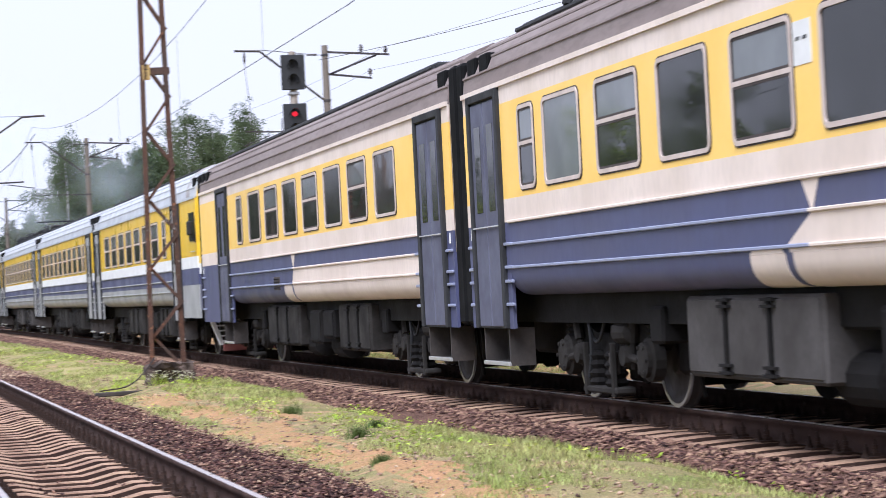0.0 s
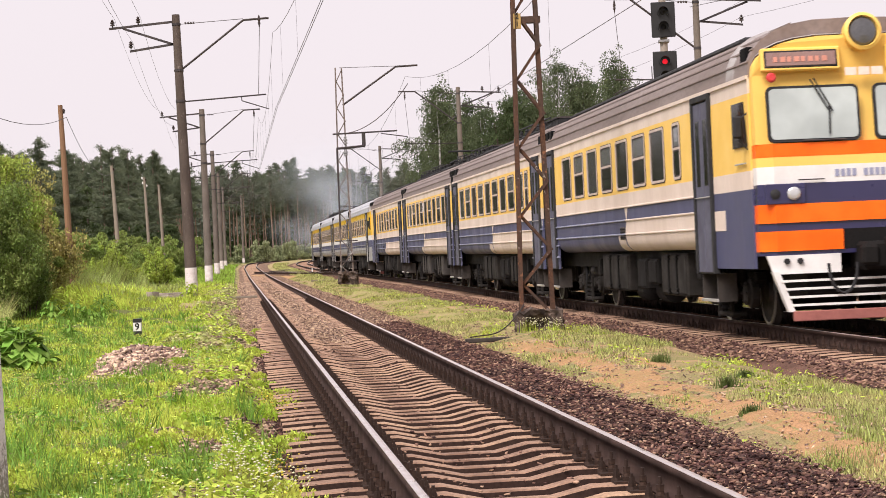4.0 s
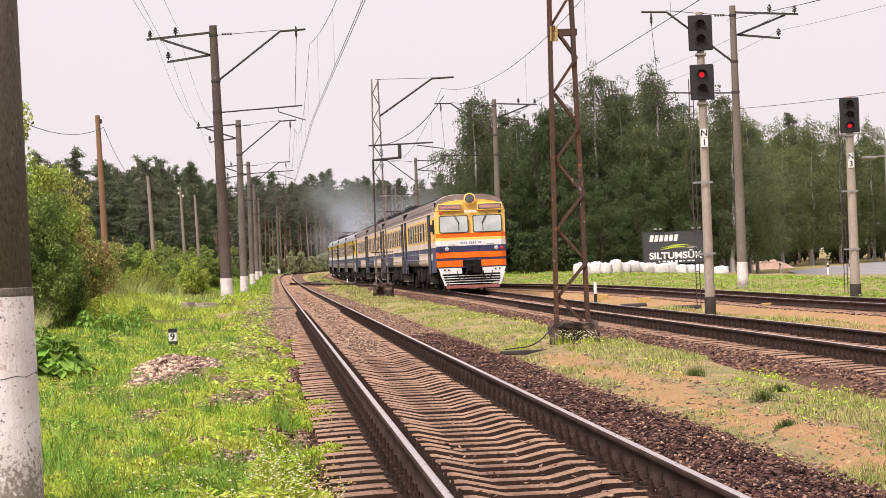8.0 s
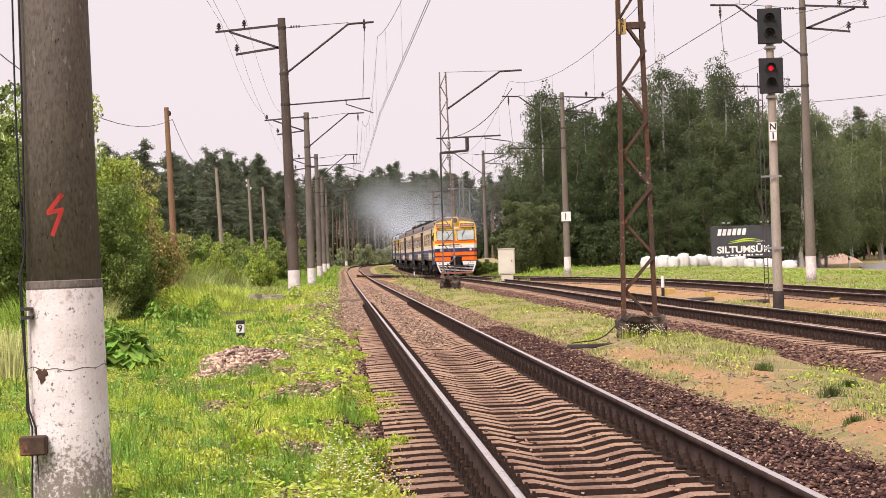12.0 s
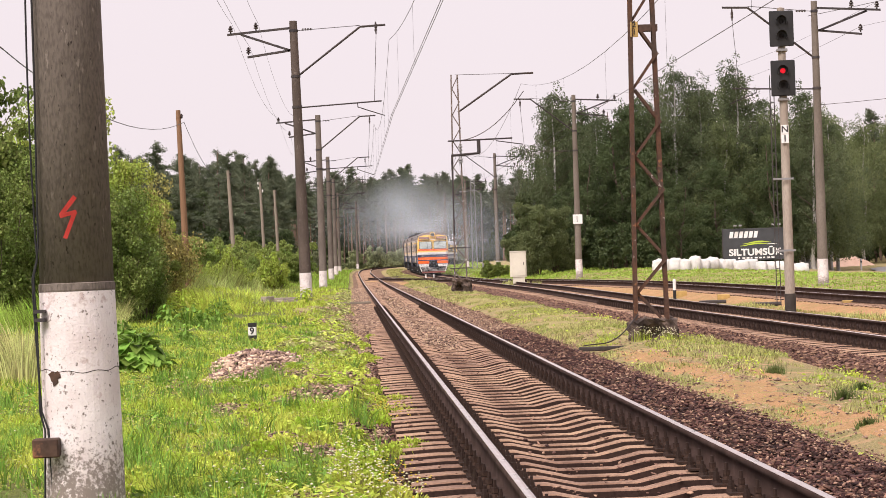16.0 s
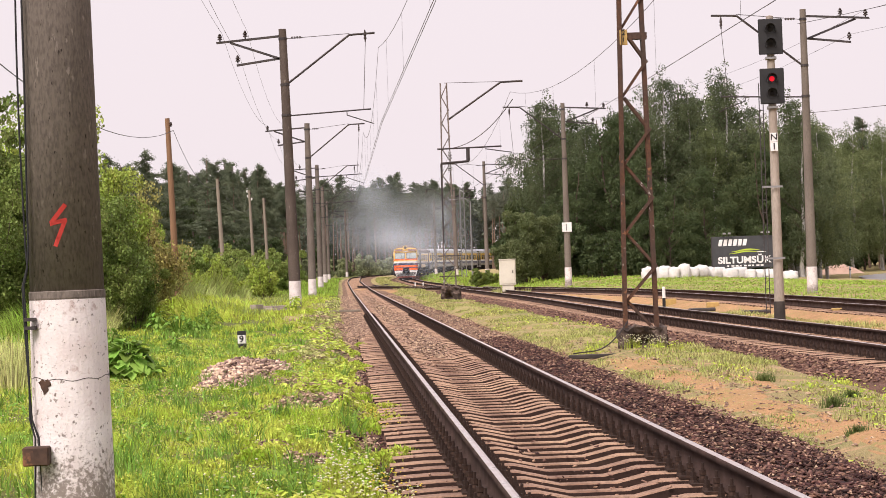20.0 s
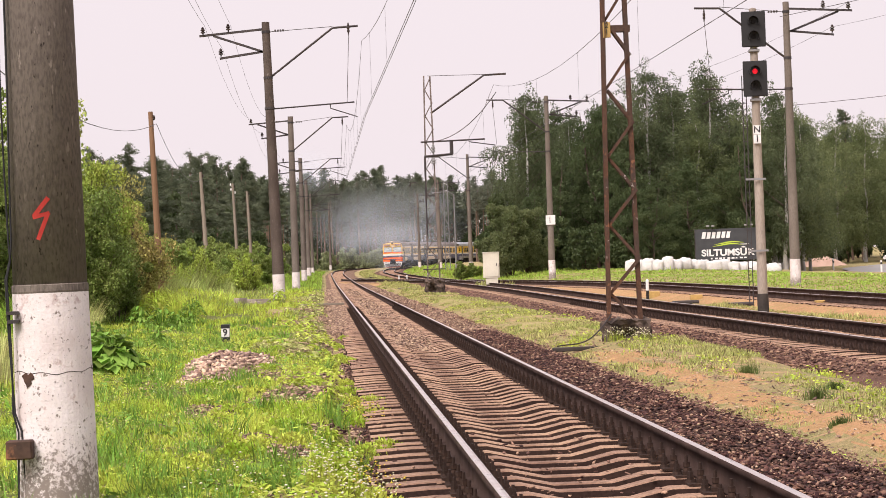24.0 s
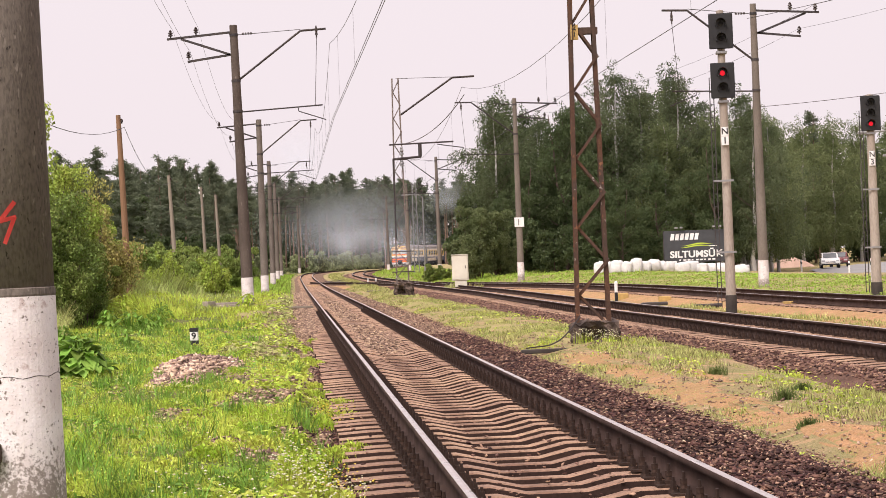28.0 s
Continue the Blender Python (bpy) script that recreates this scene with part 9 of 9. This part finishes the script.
meadow(14000, 78, 80, 150, lambda r, y: LINE_A.x_of_y(y) - r.uniform(4.5, 13, len(y)), M_RANK, "tall green weeds before the thicket", (0.06, 0.24))
meadow(9000, 79, 60, 100, lambda r, y: LINE_A.x_of_y(y) - r.uniform(5.5, 9, len(y)), M_GRASS, "tall green grass by the bushes", (0.1, 0.3))


def sand_mound():
    """A low pinkish heap behind the trees by the road."""
    bm = bmesh.new()
    bmesh.ops.create_grid(bm, x_segments=18, y_segments=10, size=1.0)
    for v in bm.verts:
        d = math.hypot(v.co.x, v.co.y)
        z = max(0.0, 1 - d ** 1.6) * 1.1 + 0.12 * noise.noise(v.co * 4)
        v.co = Vector((v.co.x * 2.6, v.co.y * 1.6, max(-0.2, z)))
    x, y = 43.0, 233
    ob = part("sand_mound", bm, M_HEAP, None, "low pinkish mound of sand behind the trees", smooth=True, category="mound")
    ob.matrix_basis = pose(x, y, float(ground_z(x, y)))


sand_mound()


herbs("low_herbs", 30000, 149, lambda r, y: LINE_C.x_of_y(np.minimum(y, 148)) + r.uniform(1.7, 17, len(y)), lambda x, y: wob(x * 0.8, y * 0.3, 9) > -0.5, 55, 190, 0.026, M_VERGE, "bright green herbs in the verge")
meadow(12000, 175, 150, 350, lambda r, y: LINE_B.x_of_y(y) + r.uniform(2.0, 9, len(y)), M_VERGE, "green grass inside the far bend", (0.06, 0.2))
meadow(1500, 176, 123, 127.5, lambda r, y: r.uniform(3.2, 5.4, len(y)), M_GRASS_D, "tall grass round the foot of the cabinet", (0.12, 0.34))
meadow(14000, 174, 140, 330, lambda r, y: LINE_A.x_of_y(y) - r.uniform(1.9, 9, len(y)), M_VERGE, "green grass along the far masts", (0.08, 0.22))


def herb_mats(n, seed, u0, u1):
    """Low cushions of bright herbs that creep from the grass over the edge of the ballast."""
    r = np.random.default_rng(seed)
    per = 750
    cy = log_y(r, n, 11.5, 48)
    cu = -r.uniform(u0, u1, n)
    rx, ry = r.uniform(0.12, 0.3, n), r.uniform(0.3, 0.9, n)
    k = np.repeat(np.arange(n), per)
    a, d = r.uniform(0, 6.3, n * per), np.sqrt(r.uniform(0, 1, n * per))
    edge = 1 + 0.25 * np.sin(a * 3 + k) + 0.15 * np.sin(a * 7 + 2 * k)
    y = cy[k] + ry[k] * d * edge * np.sin(a)
    x = LINE_A.x_of_y(y) + cu[k] + rx[k] * d * edge * np.cos(a)
    z = np.maximum(ground_z(x, y), shoulder(cu[k], y)) + 0.1 * (1 - d ** 2) * r.uniform(0.3, 1, n * per)
    c = np.stack([x, y, z], -1)
    v, f = sprays(c, np.stack([np.cos(a) * 0.5, np.sin(a) * 0.5, 0.8 + 0 * a], -1), 0.034, 0.016, r)
    mesh_np("low_herbs", v, f, M_GRASS, kind="stuff", label="cushions of bright low herbs along the ballast", category="herbs")


herb_mats(46, 171, 1.45, 3.3)
herb_mats(16, 177, 1.2, 1.6)
meadow(5000, 172, 29, 41, lambda r, y: -0.19 * y - r.uniform(-0.4, 1.3, len(y)), M_GRASS_D, "tall pale grass at the edge of the meadow", (0.2, 0.5))
meadow(4000, 173, 47, 60, lambda r, y: -0.15 * y - r.uniform(-0.2, 1.4, len(y)), M_GRASS_D, "tall pale grass before the bushes", (0.2, 0.55))
for i_, (x_, y_, w_, t_) in enumerate([(-6.75, 89.2, 0.7, 0.2), (-6.3, 88.7, 0.5, 0.16), (-7.15, 88.9, 0.45, 0.24), (-6.6, 88.2, 0.4, 0.12)]):
    plank(x_, y_, w_, 35 * i_ - 20, M_CONC_L, "broken piece of concrete in the grass beside the mast", w_ * 0.7, t_, "broken_slab")

meadow(12000, 80, 85, 210, lambda r, y: LINE_A.x_of_y(y) + 1.9 + (LINE_B.x_of_y(y) - LINE_A.x_of_y(y) - 3.9) * r.uniform(0, 1, len(y)), M_GRASS_D, "dry grass between the tracks further on", (0.03, 0.08), lambda x, y: wob(x * 1.2, y * 0.2, 4) > -0.3)
herbs("low_herbs", 9000, 147, lambda r, y: LINE_A.x_of_y(y) - r.uniform(1.75, 3.0, len(y)), lambda x, y: wob(x * 1.6, y * 0.4, 31) > 0.1, 26, 130, 0.03, M_GRASS_D, "dry herbs creeping over the ballast edge")
herbs("low_herbs", 6000, 148, lambda r, y: LINE_A.x_of_y(y) - r.uniform(1.9, 3.2, len(y)), lambda x, y: wob(x * 1.3, y * 0.3, 37) > 0.25, 26, 130, 0.03, M_GRASS, "green herbs creeping over the ballast edge")

plank(2.66, 37.2, 0.85, 4, M_STEPBOX, "old dark wooden plank lying by the mast's footing", 0.16, 0.07)

# tall rank grass at the foot of the thicket, and clumps of weeds in the meadow
meadow(9000, 79, 88, 125, lambda r, y: r.uniform(-16, -10.2, len(y)), M_RANK, "tall green weeds at the foot of the thicket", (0.3, 0.9))
meadow(5000, 80, 52, 66, lambda r, y: r.uniform(-13, -8.4, len(y)), M_VERGE, "tall grass under the bushes", (0.2, 0.6))
for i_, (x_, y_, s_) in enumerate([(-8.1, 68, 0.75), (-6.8, 66.4, 0.6), (-6.4, 55, 0.65), (-7.6, 60.7, 0.8), (-5.9, 54, 0.5), (-9.0, 66, 0.8), (-5.4, 86, 0.7)]):
    weed(x_, y_, s_, 130, 120 + i_, "low clump of green weeds", M_WEED if i_ % 3 else M_GRASS)


# ---- what moves ----
def motions():
    train_rows()

    def on_road(x, y, yaw):
        return pose(x, y, float(ground_z(x, y)) + 0.07, 0, 0, yaw)
    walk(CAR_W, [(0, on_road(96, 330, 215)), (20, on_road(66, 262, 222)), (23.5, on_road(53.6, 239, 225)), (25, on_road(48.9, 230, 236)), (26, on_road(46.0, 222, 248)), (27, on_road(43.7, 215, 257)), (28, on_road(41.9, 207, 261))])
    walk(CAR_R, [(0, on_road(102, 340, 215)), (20, on_road(70, 272, 222)), (24.5, on_road(54.5, 239, 225)), (26, on_road(49.5, 230, 236)), (27, on_road(47.0, 223, 247)), (28, on_road(44.5, 215, 256))])
    smoke_rows()


motions()
